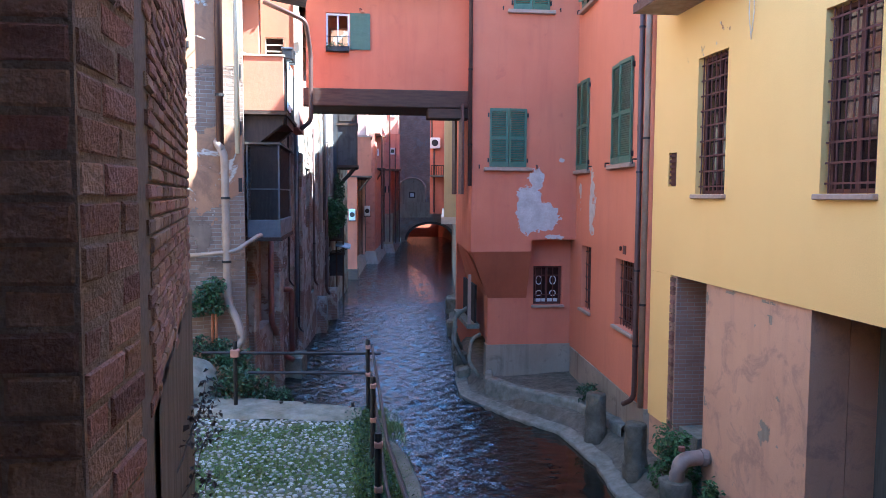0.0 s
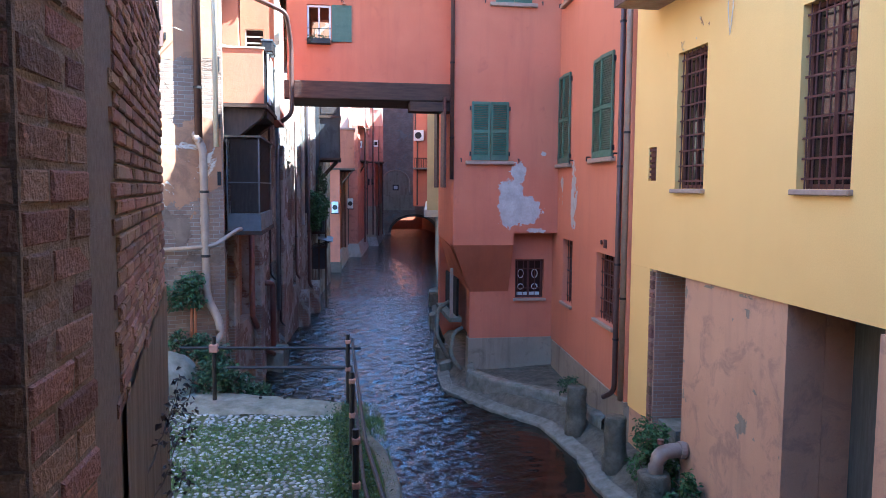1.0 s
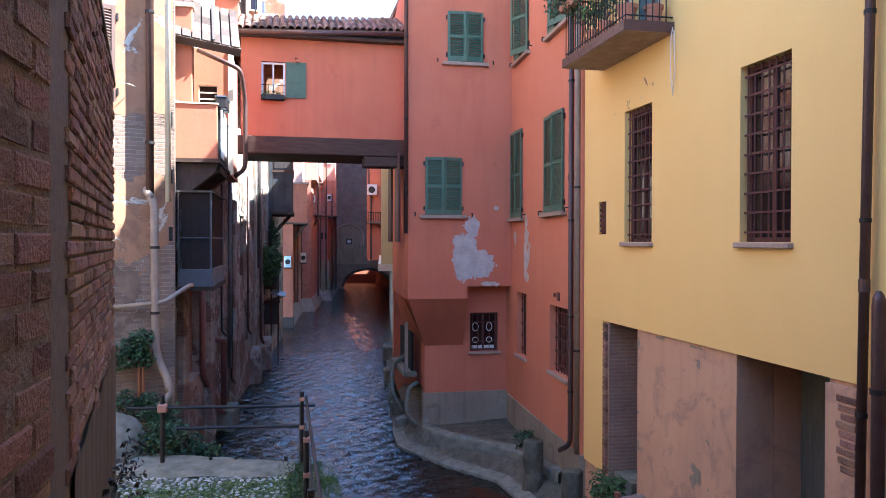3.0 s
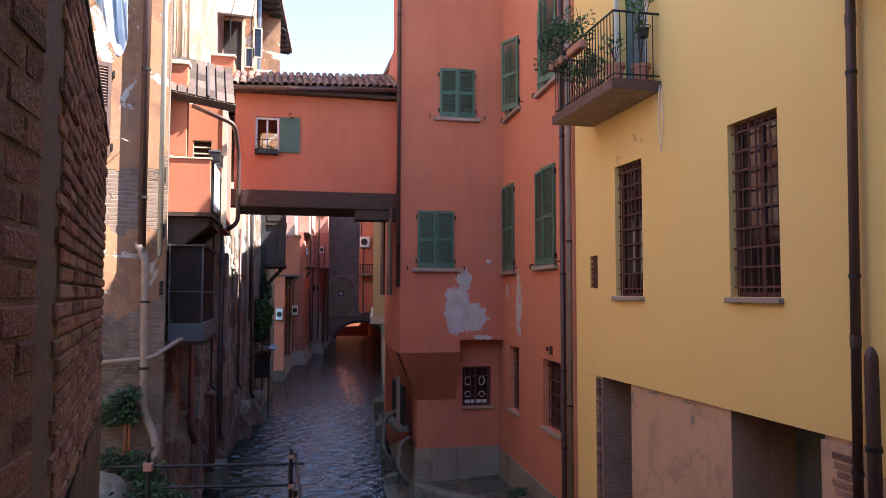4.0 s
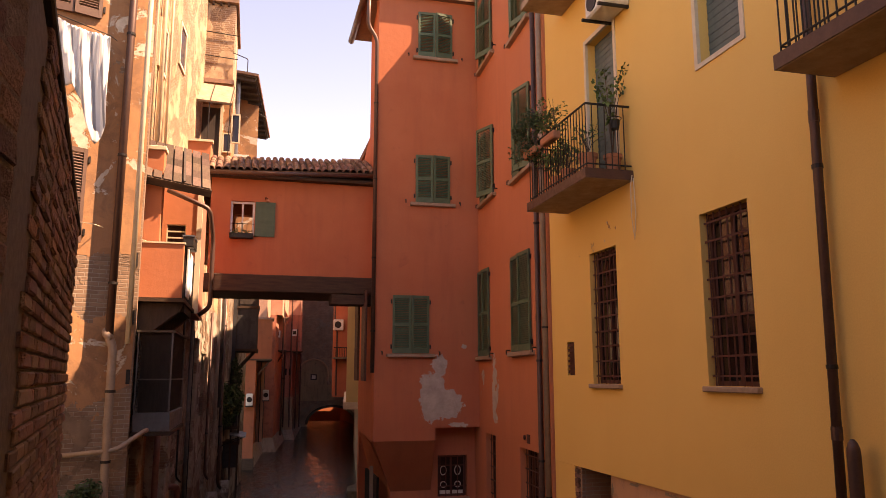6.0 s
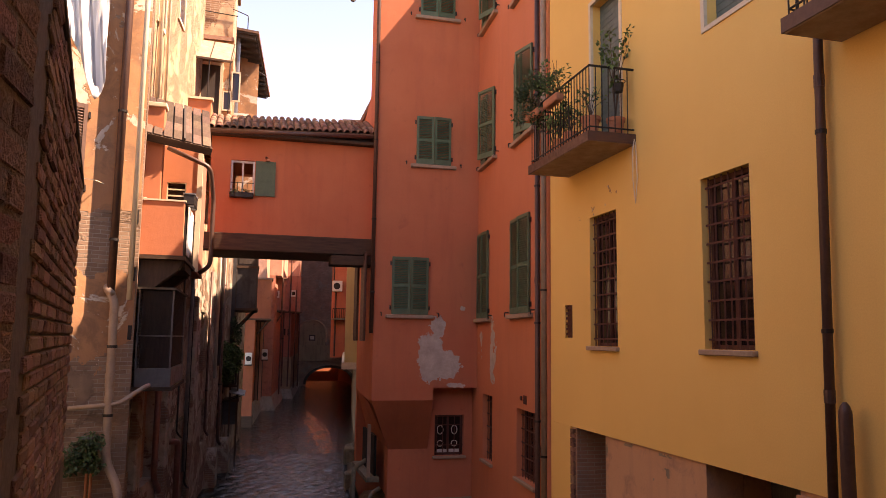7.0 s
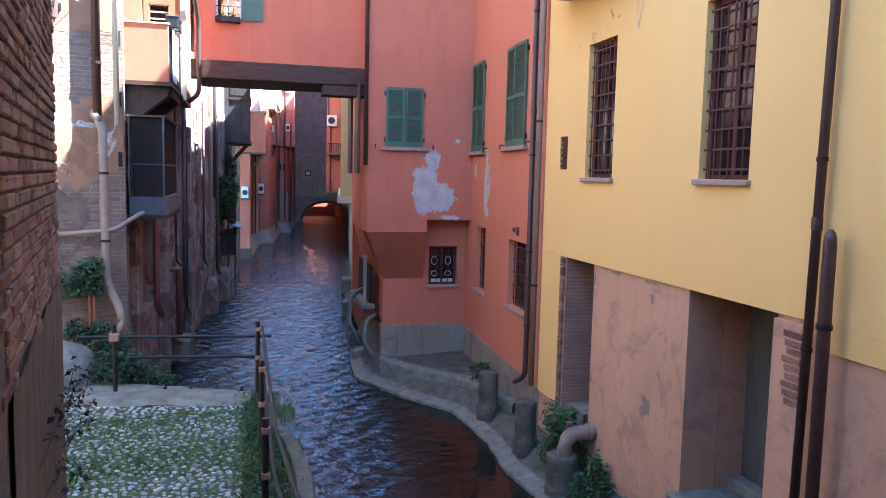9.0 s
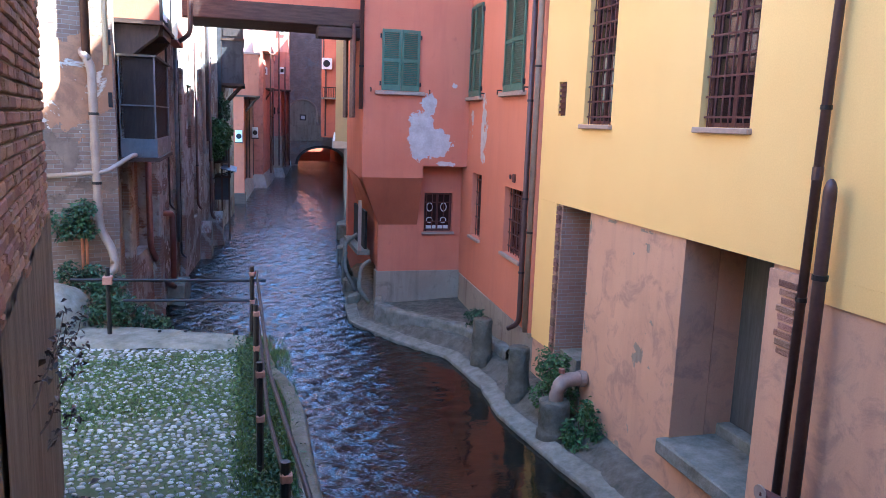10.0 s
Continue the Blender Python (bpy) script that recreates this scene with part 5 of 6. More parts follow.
shrub("wall_shrub", (-2.25, 11.75, 3.42), (0.33, 0.25, 0.36), 900, 0.07, 41, "dark green shrub growing out of the gable wall", LEAF_DARK, (-2.2, 11.98, 3.3))
for k, (x, y, z) in enumerate(((-1.9, 11.35, 2.45), (-1.55, 11.0, 2.15), (-1.25, 10.85, 1.95), (-2.2, 11.6, 2.6), (-1.75, 10.75, 2.3), (-0.85, 10.75, 1.75))):
    shrub("ground_ivy", (x, y, z), (0.36, 0.26, 0.22), 800, 0.06, 50 + k, "ivy and weeds at the landing's edge", LEAF_DARK)

# Glazed box, balcony and small pink house
gb = thing("enclosed_bay", pose(-1.67, 14.3, 4.15), "dark mesh-sided bay with grey sheet foot on the old wall", "bay")
part("apron", block(-0.31, 0.31, 0.0, 2.6, 0.0, 0.33, 0.008), SHEET, gb, "grey sheet-metal apron")
bm = bmesh.new()
for k in range(60):
    z = 0.35 + k * 0.0233
    box(bm, -0.28, 0.275, 0.03, 0.042, z, z + 0.007)
    box(bm, 0.268, 0.28, 0.05, 2.55, z, z + 0.007)
for k in range(22):
    x = -0.27 + k * 0.0255
    box(bm, x, x + 0.006, 0.024, 0.030, 0.34, 1.74)
part("mesh_screen", bm, DARK_WOOD, gb)
part("core", block(-0.25, 0.25, 0.06, 2.5, 0.33, 1.74), DARK_WOOD, gb)
for x, y in ((-0.30, 0.0), (0.28, 0.0), (0.28, 2.55)):
    part("post", block(x - 0.014, x + 0.014, y, y + 0.03, 0.33, 1.76), PIPE_GREY, gb)
part("rail", block(-0.3, 0.3, -0.005, 0.02, 0.90, 0.925), PIPE_GREY, gb)
part("side_rail", block(0.28, 0.30, 0.04, 2.55, 0.90, 0.925), PIPE_GREY, gb)
part("top", block(-0.33, 0.33, -0.04, 2.62, 1.75, 1.79), PANEL, gb)
part("bottom_beam", block(-0.34, 0.34, -0.04, 2.62, -0.07, 0.0), BEAM, gb)
cb = thing("corbel", pose(-1.7, 14.45, 6.45), "dark plaster corbels below the balcony", "corbel")
bm = prism([(-0.45, 0.0), (0.42, 0.0), (0.36, -0.16), (-0.05, -0.5), (-0.3, -0.62), (-0.45, -0.62)], 0.3)
part("front", bm, DARK_WOOD, cb)
part("rear", prism([(-0.45, 0.0), (0.42, 0.0), (0.36, -0.16), (-0.05, -0.5), (-0.3, -0.62), (-0.45, -0.62)], 0.3), DARK_WOOD, cb, "", Matrix.Translation((0, 1.9, 0)))
part("deck", block(-0.45, 0.44, 0.3, 1.9, -0.14, 0.0), BEAM, cb)
bl = thing("pink_balcony", pose(-1.68, 14.3, 6.46), "pink plastered balcony parapet with a timber floor", "balcony")
part("floor", block(-0.43, 0.45, -0.03, 2.6, 0.0, 0.07), BEAM, bl)
part("parapet", block(-0.42, 0.40, 0.0, 0.09, 0.07, 1.08, 0.008), BALCONY_PINK, bl, "sunlit pink parapet panel")
part("coping", block(-0.44, 0.42, -0.02, 0.11, 1.08, 1.11), CREAM, bl)
for k in range(13):
    part("baluster", pipe([(0.40, 0.15 + k * 0.19, 0.07), (0.40, 0.15 + k * 0.19, 1.05)], 0.012, 6), DARK_IRON, bl)
part("handrail", pipe([(0.40, 0.05, 1.06), (0.40, 2.55, 1.06)], 0.02, 6), DARK_IRON, bl)
cl = thing("hung_cloth", pose(-1.24, 15.2, 6.6), "pale blue and white cloths hung over the balcony rail", "cloth")
part("cloth", block(-0.012, 0.012, -0.5, 0.05, 0.0, 0.92), CLOTH_BLUE, cl)
part("cloth", block(-0.012, 0.012, 0.15, 0.6, 0.1, 0.92), CLOTH_BLUE, cl)
for k, (y, z) in enumerate(((14.5, 7.5), (15.0, 7.52))):
    b = thing("balcony_box", pose(-1.22, y, z), "dark storage box on the balcony rail", "box", "boxes on the balcony")
    part("box", block(-0.1, 0.1, -0.14, 0.14, 0, 0.2, 0.015), DARK_IRON, b)
    part("lid", block(-0.11, 0.11, -0.15, 0.15, 0.2, 0.225), SHEET, b)
ph = thing("pink_house", pose(-1.7, 16.9, 6.46), "little pink house built out over the canal", "house")
part("wall", wall_mesh(-0.6, 0.48, 0, 2.75, 0.2, [(-0.2, 0.2, 1.35, 1.95)]), BALCONY_PINK, ph)
part("side_wall", block(0.28, 0.48, 0.2, 2.2, 0.0, 2.75), FAR_PINK, ph)
w = part("window", wall_mesh(-0.22, 0.22, 1.33, 1.97, 0.05, [(-0.18, 0.18, 1.37, 1.93)]), CREAM, ph, "", Matrix.Translation((0, 0.02, 0)))
part("pane", block(-0.18, 0.18, 0.05, 0.06, 1.37, 1.93), GLASS, w)
for k in range(3):
    part("louvre", block(-0.18, 0.18, 0.01, 0.04, 1.5 + k * 0.14, 1.53 + k * 0.14), CREAM, w)
part("corner_post", block(0.42, 0.53, -0.03, 0.05, 0.0, 2.75), CREAM, ph)
drainpipe("drainpipe", [(-1.9, 16.6, 9.1), (-1.0, 16.7, 8.75), (-0.92, 17.0, 8.1), (-0.92, 17.0, 6.6), (-1.15, 17.1, 6.45)], 0.05, PIPE_BROWN, "bent gutter pipe of the little pink house")
tr = thing("lean_to_roof", pose(-2.10, 14.36, 8.80, 38, 7, 12), "small steep roof of thin weathered tiles", "roof")
bm = None
rg = random.Random(5)
for i in range(7):
    for j in range(5):
        mt = Matrix.Translation((i * 0.18, j * 0.33, 0.03 + 0.008 * j + rg.uniform(0, 0.008))) @ Matrix.Rotation(0.05, 4, "X")
        if bm is None:
            bm = part("tile", block(0, 0.155, 0, 0.37, 0, 0.022, 0.006), OLD_TILE, tr, "", mt)
        else:
            o = new("tile", bm.data)
            o.parent, o.matrix_local = tr, mt
part("deck", block(0, 1.25, 0.02, 1.72, -0.04, 0.024), DARK_WOOD, tr)
part("batten", block(0.72, 0.76, -0.02, 1.7, 0.08, 0.11), DARK_WOOD, tr)
part("fascia", block(-0.02, 1.27, -0.02, 0.03, -0.12, 0.03), BEAM, tr)
pi_ = thing("pilaster", pose(-1.9, 14.6, 7.55), "narrow orange pilaster beside the balcony", "pilaster")
part("shaft", block(-0.17, 0.14, 0, 0.3, 0, 1.85, 0.01), BALCONY_PINK, pi_)
part("cap", block(-0.2, 0.17, -0.04, 0.3, 1.85, 1.93, 0.01), CREAM, pi_)

wi = thing("slack_wire", pose(-2.65, 11.85, 7.42), "thin slack wire from the gable to the balcony", "cable")
part("wire", pipe([(0, 0.06, 0), (0.3, -0.1, -0.06), (0.65, 1.2, -0.03), (0.7, 2.4, 0.15)], 0.007, 5), CREAM, wi)
for k in range(3):
    vt = thing("wall_vent", at(AT_GABLE, -0.02 - 0.0 * k, 5.0 + 0.9 * k, -0.0), "small dark vent slot in the gable corner", "vent", "wall vents")
    part("slot", block(-0.07, -0.01, -0.012, 0.02, 0, 0.22), DARK_IRON, vt)
# Brown shutters and washing on the gable
shuttered_window(at(AT_GABLE, -1.22, 7.1), 0.72, 1.45, "brown louvred shutters on the gable", BROWN_SHUTTER, (3, 14), False, False)
shuttered_window(at(AT_GABLE, -1.22, 10.7), 0.80, 1.6, "brown louvred shutters above the washing", BROWN_SHUTTER, (3, 6), False, False)
ws = thing("washing_line", pose(-2.72, 11.6, 10.35), "white striped sheet drying on a line", "laundry")
part("line", pipe([(-0.9, 0.05, 0.12), (-0.4, -0.35, 0.1), (0.45, -0.1, -0.1), (0.5, 0.1, -0.08)], 0.008, 5), DARK_IRON, ws)
bm = bmesh.new()
cols, rws = 40, 26
grid = []
for i in range(cols + 1):
    s = i / cols
    low = -0.85 - 0.45 * s - 0.5 * max(0.0, 1 - abs(s - 0.84) / 0.16) - 0.06 * math.sin(s * 9)
    col = []
    for j in range(rws + 1):
        k = j / rws
        y = -0.32 + 0.22 * s + 0.07 * math.sin(s * 21 - 5 * k) * (0.25 + k) + 0.02 * math.sin(s * 80)
        col.append(bm.verts.new((-0.42 + 0.86 * s - 0.05 * k * math.sin(s * 12), y, 0.10 - 0.2 * s + k * low - 0.06 * math.sin(s * math.pi) * (1 - k))))
    grid.append(col)
for a, b in zip(grid, grid[1:]):
    for j in range(rws):
        bm.faces.new((a[j], b[j], b[j + 1], a[j + 1]))
sheet = part("sheet", bm, CLOTH, ws, "", None, True)
md = sheet.modifiers.new("thickness", "SOLIDIFY")
md.thickness = 0.006

# Facade details above the water
for u, z0, z1 in ((4.45, 1.9, 4.0), (6.7, 1.7, 2.9), (8.25, 1.6, 2.8), (12.9, 1.6, 2.95), (11.75, 3.9, 5.8)):
    b = thing("wall_recess", at(AT_LEFT, u, z0), "dark recess in the old canal wall", "recess", "recesses in the canal wall")
    w = 0.85 if u < 5 else 0.4
    # Narrow recesses get a black back for their unlit depth; the wide one brick
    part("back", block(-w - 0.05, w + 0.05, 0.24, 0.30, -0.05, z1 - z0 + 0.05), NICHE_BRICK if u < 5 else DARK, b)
    if u > 5:
        h = z1 - z0
        part("arch_head", prism([(-w, h), (w, h)] + [(w * math.cos(a), h - w + (w - 0.02) * math.sin(a)) for a in [math.pi * k / 10 for k in range(11)]], 0.2), OLD_WALL, b, "", Matrix.Translation((0, 0.03, 0)))
    part("lintel", block(-w - 0.12, w + 0.12, -0.03, 0.05, z1 - z0, z1 - z0 + 0.1, 0.015), CONCRETE, b)


def left_pt(u, z, out=0.08):
    return AT_LEFT @ Vector((u, -out, z))


drainpipe("drainpipe", [left_pt(4.9, 4.1), left_pt(4.9, 1.95), left_pt(6.9, 0.65), left_pt(7.2, 0.5, 0.2)], 0.07, PIPE_RUST, "rusty downpipe turning towards the water")
drainpipe("drainpipe", [left_pt(7.0, 2.45, 0.0), left_pt(7.35, 2.4, 0.16), left_pt(7.4, 0.6, 0.16)], 0.075, PIPE_RUST, "short thick red-brown pipe by the water")
drainpipe("drainpipe", [left_pt(8.9, 7.0), left_pt(8.9, 1.4)], 0.05, PIPE_GREY, "grey pipe down the canal wall")
drainpipe("drainpipe", [left_pt(14.8, 13.5), left_pt(14.8, 3.6)], 0.06, WHITE, "sunlit white pipe down the canal wall")
drainpipe("drainpipe", [left_pt(15.8, 13.0), left_pt(15.8, 4.0)], 0.07, PIPE_GREY, "grey pipe beside the dark oriel")
for u, z0, z1, r, mt, lb in ((3.2, 0.4, 4.1, 0.03, PIPE_GREY, "thin grey conduit on the canal wall"), (6.0, 1.2, 6.9, 0.035, PIPE_RUST, "thin rusty pipe on the canal wall"), (7.6, 2.6, 7.2, 0.025, DARK_IRON, "black cable down the canal wall"), (9.3, 1.0, 6.4, 0.03, DARK_IRON, "dark conduit beside the grey pipe"), (12.9, 2.0, 7.2, 0.04, PIPE_BROWN, "brown pipe on the far canal wall"), (16.6, 1.2, 9.5, 0.06, PIPE_BROWN, "brown downpipe by the hanging vine")):
    drainpipe("drainpipe", [left_pt(u, z1, 0.07), left_pt(u, z0, 0.07), left_pt(u + 0.15, z0 - 0.15, 0.16)], r, mt, lb, [left_pt(u, z0 + (z1 - z0) * q, 0.07) for q in (0.25, 0.7)])
blk = thing("concrete_footing", at(AT_LEFT, 7.7, 0), "pale concrete footing in the water", "footing")
part("block", block(-0.5, 0.55, -0.45, 0.05, -0.9, 0.55, 0.03), CONCRETE, blk)
for k, u in enumerate((14.2, 17.0)):
    bt = thing("buttress", at(AT_LEFT, u, 0), "low worn buttress at the waterline", "buttress", "buttresses on the canal wall")
    part("stone", prism([(-0.35, -0.9), (0.35, -0.9), (0.3, 0.9 + 0.2 * (k % 2)), (-0.05, 1.3), (-0.3, 0.9)], 0.35 + 0.1 * k), OLD_WALL, bt, "", Matrix.Translation((0, -0.35 - 0.1 * k, 0)))
for k, u in enumerate((2.9, 5.7, 9.6)):
    pr = thing("wall_pier", at(AT_LEFT, u, 0), "uneven rendered pier on the old wall", "pier", "piers on the canal wall")
    part("shaft", block(-0.22, 0.22, -0.16 - 0.04 * (k % 2), 0.02, -0.9, 4.6 + 0.8 * (k % 3), 0.03), OLD_WALL, pr)
shrub("hanging_vine", (-0.68, 30.7, 4.15), (0.50, 0.5, 0.80), 2200, 0.13, 71, "bright green vine hanging over the canal", LEAF, (-1.05, 31.0, 4.9))
shrub("hanging_vine", (-0.55, 32.6, 5.3), (0.22, 0.3, 0.9), 500, 0.12, 73, "vine climbing below the dark oriel", LEAF_DARK, (-0.8, 32.8, 4.6))
orl = thing("dark_oriel", pose(-0.67, 33.0, 6.27), "dark weathered oriel on timber struts over the canal", "oriel")
part("body", block(-0.3, 0.91, 0, 3.0, 0, 6.0), OLD_DARK, orl)
part("shaft", block(-0.42, 0.0, -0.12, 0.4, -3.2, 6.0), OLD_DARK, orl, "dark blue-grey wall shaft")
part("ledge", block(-0.02, 0.95, -0.06, 3.05, 1.72, 1.82), BEAM, orl)
part("sill", block(-0.02, 0.96, -0.08, 3.05, -0.1, 0.0), BEAM, orl)
part("panel", block(0.10, 0.82, -0.03, 0.0, 1.9, 5.8), DARK_WOOD, orl)
for x in (0.02, 0.88):
    part("edge_post", block(x - 0.03, x + 0.03, -0.05, 0.0, 0.0, 6.0), DARK_WOOD, orl)
for y in (0.1, 2.7):
    part("strut", pipe([(0.8, y, -0.08), (-0.02, y, -1.0)], 0.055, 6), BEAM, orl)
part("pipe", pipe([(-0.45, -0.2, 6.0), (-0.45, -0.2, -5.2)], 0.05, 8), PIPE_GREY, orl)
jt = thing("timber_closet", pose(-1.05, 31.0, 0.9), "dark timber closet on posts against the old wall", "closet")
part("upper_box", block(0.0, 0.62, 0.2, 1.6, 2.25, 3.15), DARK_WOOD, jt)
part("lower_box", block(0.0, 0.66, 0.2, 1.5, 0.7, 1.6), OLD_DARK, jt)
part("shelf", block(-0.05, 0.74, 0.05, 1.6, 1.58, 1.68), BEAM, jt)
part("shelf", block(-0.05, 0.70, 0.05, 1.6, 2.16, 2.25), BEAM, jt)
for x in (0.06, 0.36, 0.64):
    part("post", block(x, x + 0.07, 0.1, 0.18, -1.8, 3.1), BEAM, jt)
for k in range(4):
    part("bar", pipe([(0.14 + k * 0.13, 0.16, 2.3), (0.14 + k * 0.13, 0.16, 3.1)], 0.015, 6), PIPE_GREY, jt)
aw = thing("awning", pose(-0.60, 30.6, 2.85), "small bright metal awning over the water", "awning")
part("sheet", block(-0.1, 0.52, 0, 1.0, 0, 0.03), SHEET, aw, "", pose(0, 0, 0, 8, 12))
for y in (0.1, 1.1):
    part("arm", pipe([(0.5, y, -0.05), (-0.42, y, -0.4)], 0.02, 6), DARK_IRON, aw)

# Upper houses seen against the sky behind the bridge roof
ct = thing("stair_tower", pose(-1.2, 22.0, 9.5), "tall patched brick stair tower above the bridge roof", "tower")
part("lower_wall", block(-1.2, 0.37, 0, 3, 0.0, 4.3), OCHRE_OLD, ct)
# Sunlight on the tower top is put into the lighter wall colour
part("upper_wall", block(-0.78, 0.33, -0.03, 3, 4.3, 6.75), SUNLIT_WALL, ct)
part("string_course", block(-0.82, 0.37, -0.08, 3, 4.22, 4.34), TILE, ct)
part("cap", block(-0.86, 0.42, -0.16, 3.2, 6.78, 6.88), TILE, ct, "dark tiled cap")
for k in range(5):
    part("rafter_end", block(-0.8 + k * 0.22, -0.74 + k * 0.22, -0.13, 0.0, 6.68, 6.78), BEAM, ct)
for z in (5.0, 5.75):
    part("iron_tie", pipe([(-1.1, -0.08, z + 0.1), (0.45, -0.08, z)], 0.014, 6), DARK_IRON, ct)
part("antenna", pipe(bend([(0.3, -0.1, 5.2), (0.75, -0.2, 5.0), (0.75, -0.2, 4.6)], 0.05), 0.014, 6), DARK_IRON, ct)
gc = thing("glass_canopy", pose(-1.42, 20.85, 12.72), "pale glass canopy over a terrace door", "canopy")
part("sheet", block(-0.72, 0.60, 0.0, 1.45, 0, 0.02), SLAB, gc, "", pose(0, 0, 0, 40, 3))
for x in (-0.62, 0.0, 0.56):
    part("rib", block(x, x + 0.025, -0.01, 1.45, -0.03, 0.035), BEAM, gc, "", pose(0, 0, 0, 40, 3))
part("front_rail", block(-0.64, 0.62, -0.03, 0.0, -0.03, 0.03), BEAM, gc, "", pose(0, 0, 0, 0, 3))
for x in (0.0, 0.56):
    part("post", pipe([(x, 0.0, -0.02), (x, 0.0, -1.75)], 0.014, 6), DARK_IRON, gc)
td = thing("terrace_door", pose(-1.45, 21.97, 11.2), "dark terrace door in the sunlit wall", "door")
part("leaf", block(-0.28, 0.28, 0.0, 0.04, 0, 1.75), DARK_WOOD, td)
part("frame", wall_mesh(-0.36, 0.36, 0, 1.83, 0.07, [(-0.28, 0.28, 0, 1.75)]), CREAM, td, "", Matrix.Translation((0, -0.04, 0)))
for x, z, h in ((-0.72, 11.9, 0.9), (-0.95, 11.6, 0.6)):
    w2 = thing("small_window", pose(x, 21.97, z), "narrow dark window in the flaking wall", "window", "small upper windows")
    part("frame", wall_mesh(-0.13, 0.13, 0, h, 0.05, [(-0.09, 0.09, 0.04, h - 0.04)]), CREAM, w2, "", Matrix.Translation((0, -0.03, 0)))
    part("pane", block(-0.09, 0.09, 0.0, 0.012, 0.04, h - 0.04), GLASS, w2)
pb = thing("terrace_parapet", pose(-1.76, 20.0, 10.18), "orange terrace parapet above the bridge roof", "parapet")
part("panel", block(-0.55, 0.5, 0.0, 0.12, 0, 1.1, 0.01), BALCONY_PINK, pb)
part("return", block(0.38, 0.5, 0.12, 2.0, 0, 1.1), BALCONY_PINK, pb)
part("coping", block(-0.6, 0.55, -0.05, 0.17, 1.1, 1.16), CREAM, pb)
part("floor", block(-0.55, 0.5, 0.12, 2.0, 0.2, 0.3), CONCRETE, pb)
bs = thing("balustrade", pose(-0.95, 25.5, 11.7), "pale white balustrade on the far terrace", "railing")
for k in range(6):
    part("baluster", tube(bmesh.new(), [(-0.5 + k * 0.2, 0, 0), (-0.5 + k * 0.2, 0, 0.25), (-0.5 + k * 0.2, 0, 0.5), (-0.5 + k * 0.2, 0, 0.8)], [0.04, 0.07, 0.04, 0.05], 8), WHITE, bs)
part("rail", block(-0.6, 0.6, -0.1, 0.1, 0.8, 0.88), WHITE, bs)
part("floor", block(-1.6, 0.6, -0.1, 3, -0.2, 0.0), CONCRETE, bs)
wall("wall_far_upper", pose(0, 28.4, 0), -2.5, -0.1, 9.6, 16.0, 0.4, [], OCHRE_OLD, "pale plaster wall behind the far terrace")
er = thing("far_eaves", at(AT_LEFT, 13.0, 15.7), "dark timber eaves with roof tiles against the sky", "roof")
part("deck", block(0, 7.0, -1.15, 0.3, 0.0, 0.06), DARK_WOOD, er, "", pose(0, 0, 0, 7))
part("tiles", block(-0.05, 7.05, -1.22, 0.3, 0.06, 0.15), TILE, er, "", pose(0, 0, 0, 7))
for k in range(12):
    part("rafter", block(0.1 + k * 0.6, 0.2 + k * 0.6, -1.12, 0.3, -0.12, 0.0), DARK_WOOD, er, "", pose(0, 0, 0, 7))
part("post", pipe([(0.4, -0.5, -4.0), (0.4, -0.5, -0.1)], 0.09, 8), PIPE_GREY, er)
part("brace", pipe([(3.2, -1.3, -0.5), (3.0, -0.2, 0.1)], 0.03, 6), DARK_IRON, er)
er = thing("far_eaves", pose(-0.62, 31.2, 14.1), "small dark eaves of a further roof", "roof")
part("deck", block(-1.3, 0.9, 0, 3.0, 0.0, 0.12), DARK_WOOD, er, "", pose(0, 0, 0, -8, 14))
part("tiles", block(-1.3, 0.95, -0.05, 3.0, 0.12, 0.2), TILE, er, "", pose(0, 0, 0, -8, 14))
part("wall", block(-1.3, -0.3, 0.3, 3.0, -5.0, 0.0), OCHRE_OLD, er)
for u, z, w in ((2.2, 9.6, 0.03), (2.9, 9.6, 0.05), (3.7, 9.6, 0.03)):
    drainpipe("drainpipe", [left_pt(u, 16.8), left_pt(u, z)], w, CREAM, "thin pipe on the sunlit upper wall")
for u, z in ((3.2, 11.6), (5.4, 12.6)):
    wn2 = thing("small_window", at(AT_LEFT, u, z), "small dark window in the sunlit wall", "window", "small upper windows")
    part("frame", wall_mesh(-0.4, 0.4, 0, 1.1, 0.05, [(-0.33, 0.33, 0.07, 1.03)]), CREAM, wn2, "", Matrix.Translation((0, -0.04, 0)))
    part("pane", block(-0.33, 0.33, -0.02, -0.005, 0.07, 1.03), GLASS, wn2)

# Far end details
for x, y, z in ((0.0, 43.95, 3.5), (1.0, 50.1, 3.6)):
    a2 = thing("air_conditioner", pose(x, y, z), "white air conditioner on a far wall", "air conditioner", "far air conditioners")
    part("case", block(-0.19, 0.19, -0.3, 0.0, 0, 0.66, 0.03), WHITE, a2)
    part("fan", tube(bmesh.new(), [(0, -0.31, 0.33), (0, -0.295, 0.33)], 0.15, 14), DARK_IRON, a2)
    part("bracket", block(-0.22, 0.22, -0.3, 0.0, -0.06, 0.0), DARK_IRON, a2)
a2 = thing("air_conditioner", pose(6.22, 56.2, 8.5), "white air conditioner on the far orange house", "air conditioner", "far air conditioners")
part("case", block(-0.36, 0.36, -0.35, 0.0, 0, 0.8, 0.03), WHITE, a2)
part("fan", tube(bmesh.new(), [(-0.05, -0.36, 0.4), (-0.05, -0.34, 0.4)], 0.25, 16), DARK_IRON, a2)
ta = thing("blind_arch", pose(6.4, 79.98, 2.6), "blind arch moulding on the brick tower", "arch")
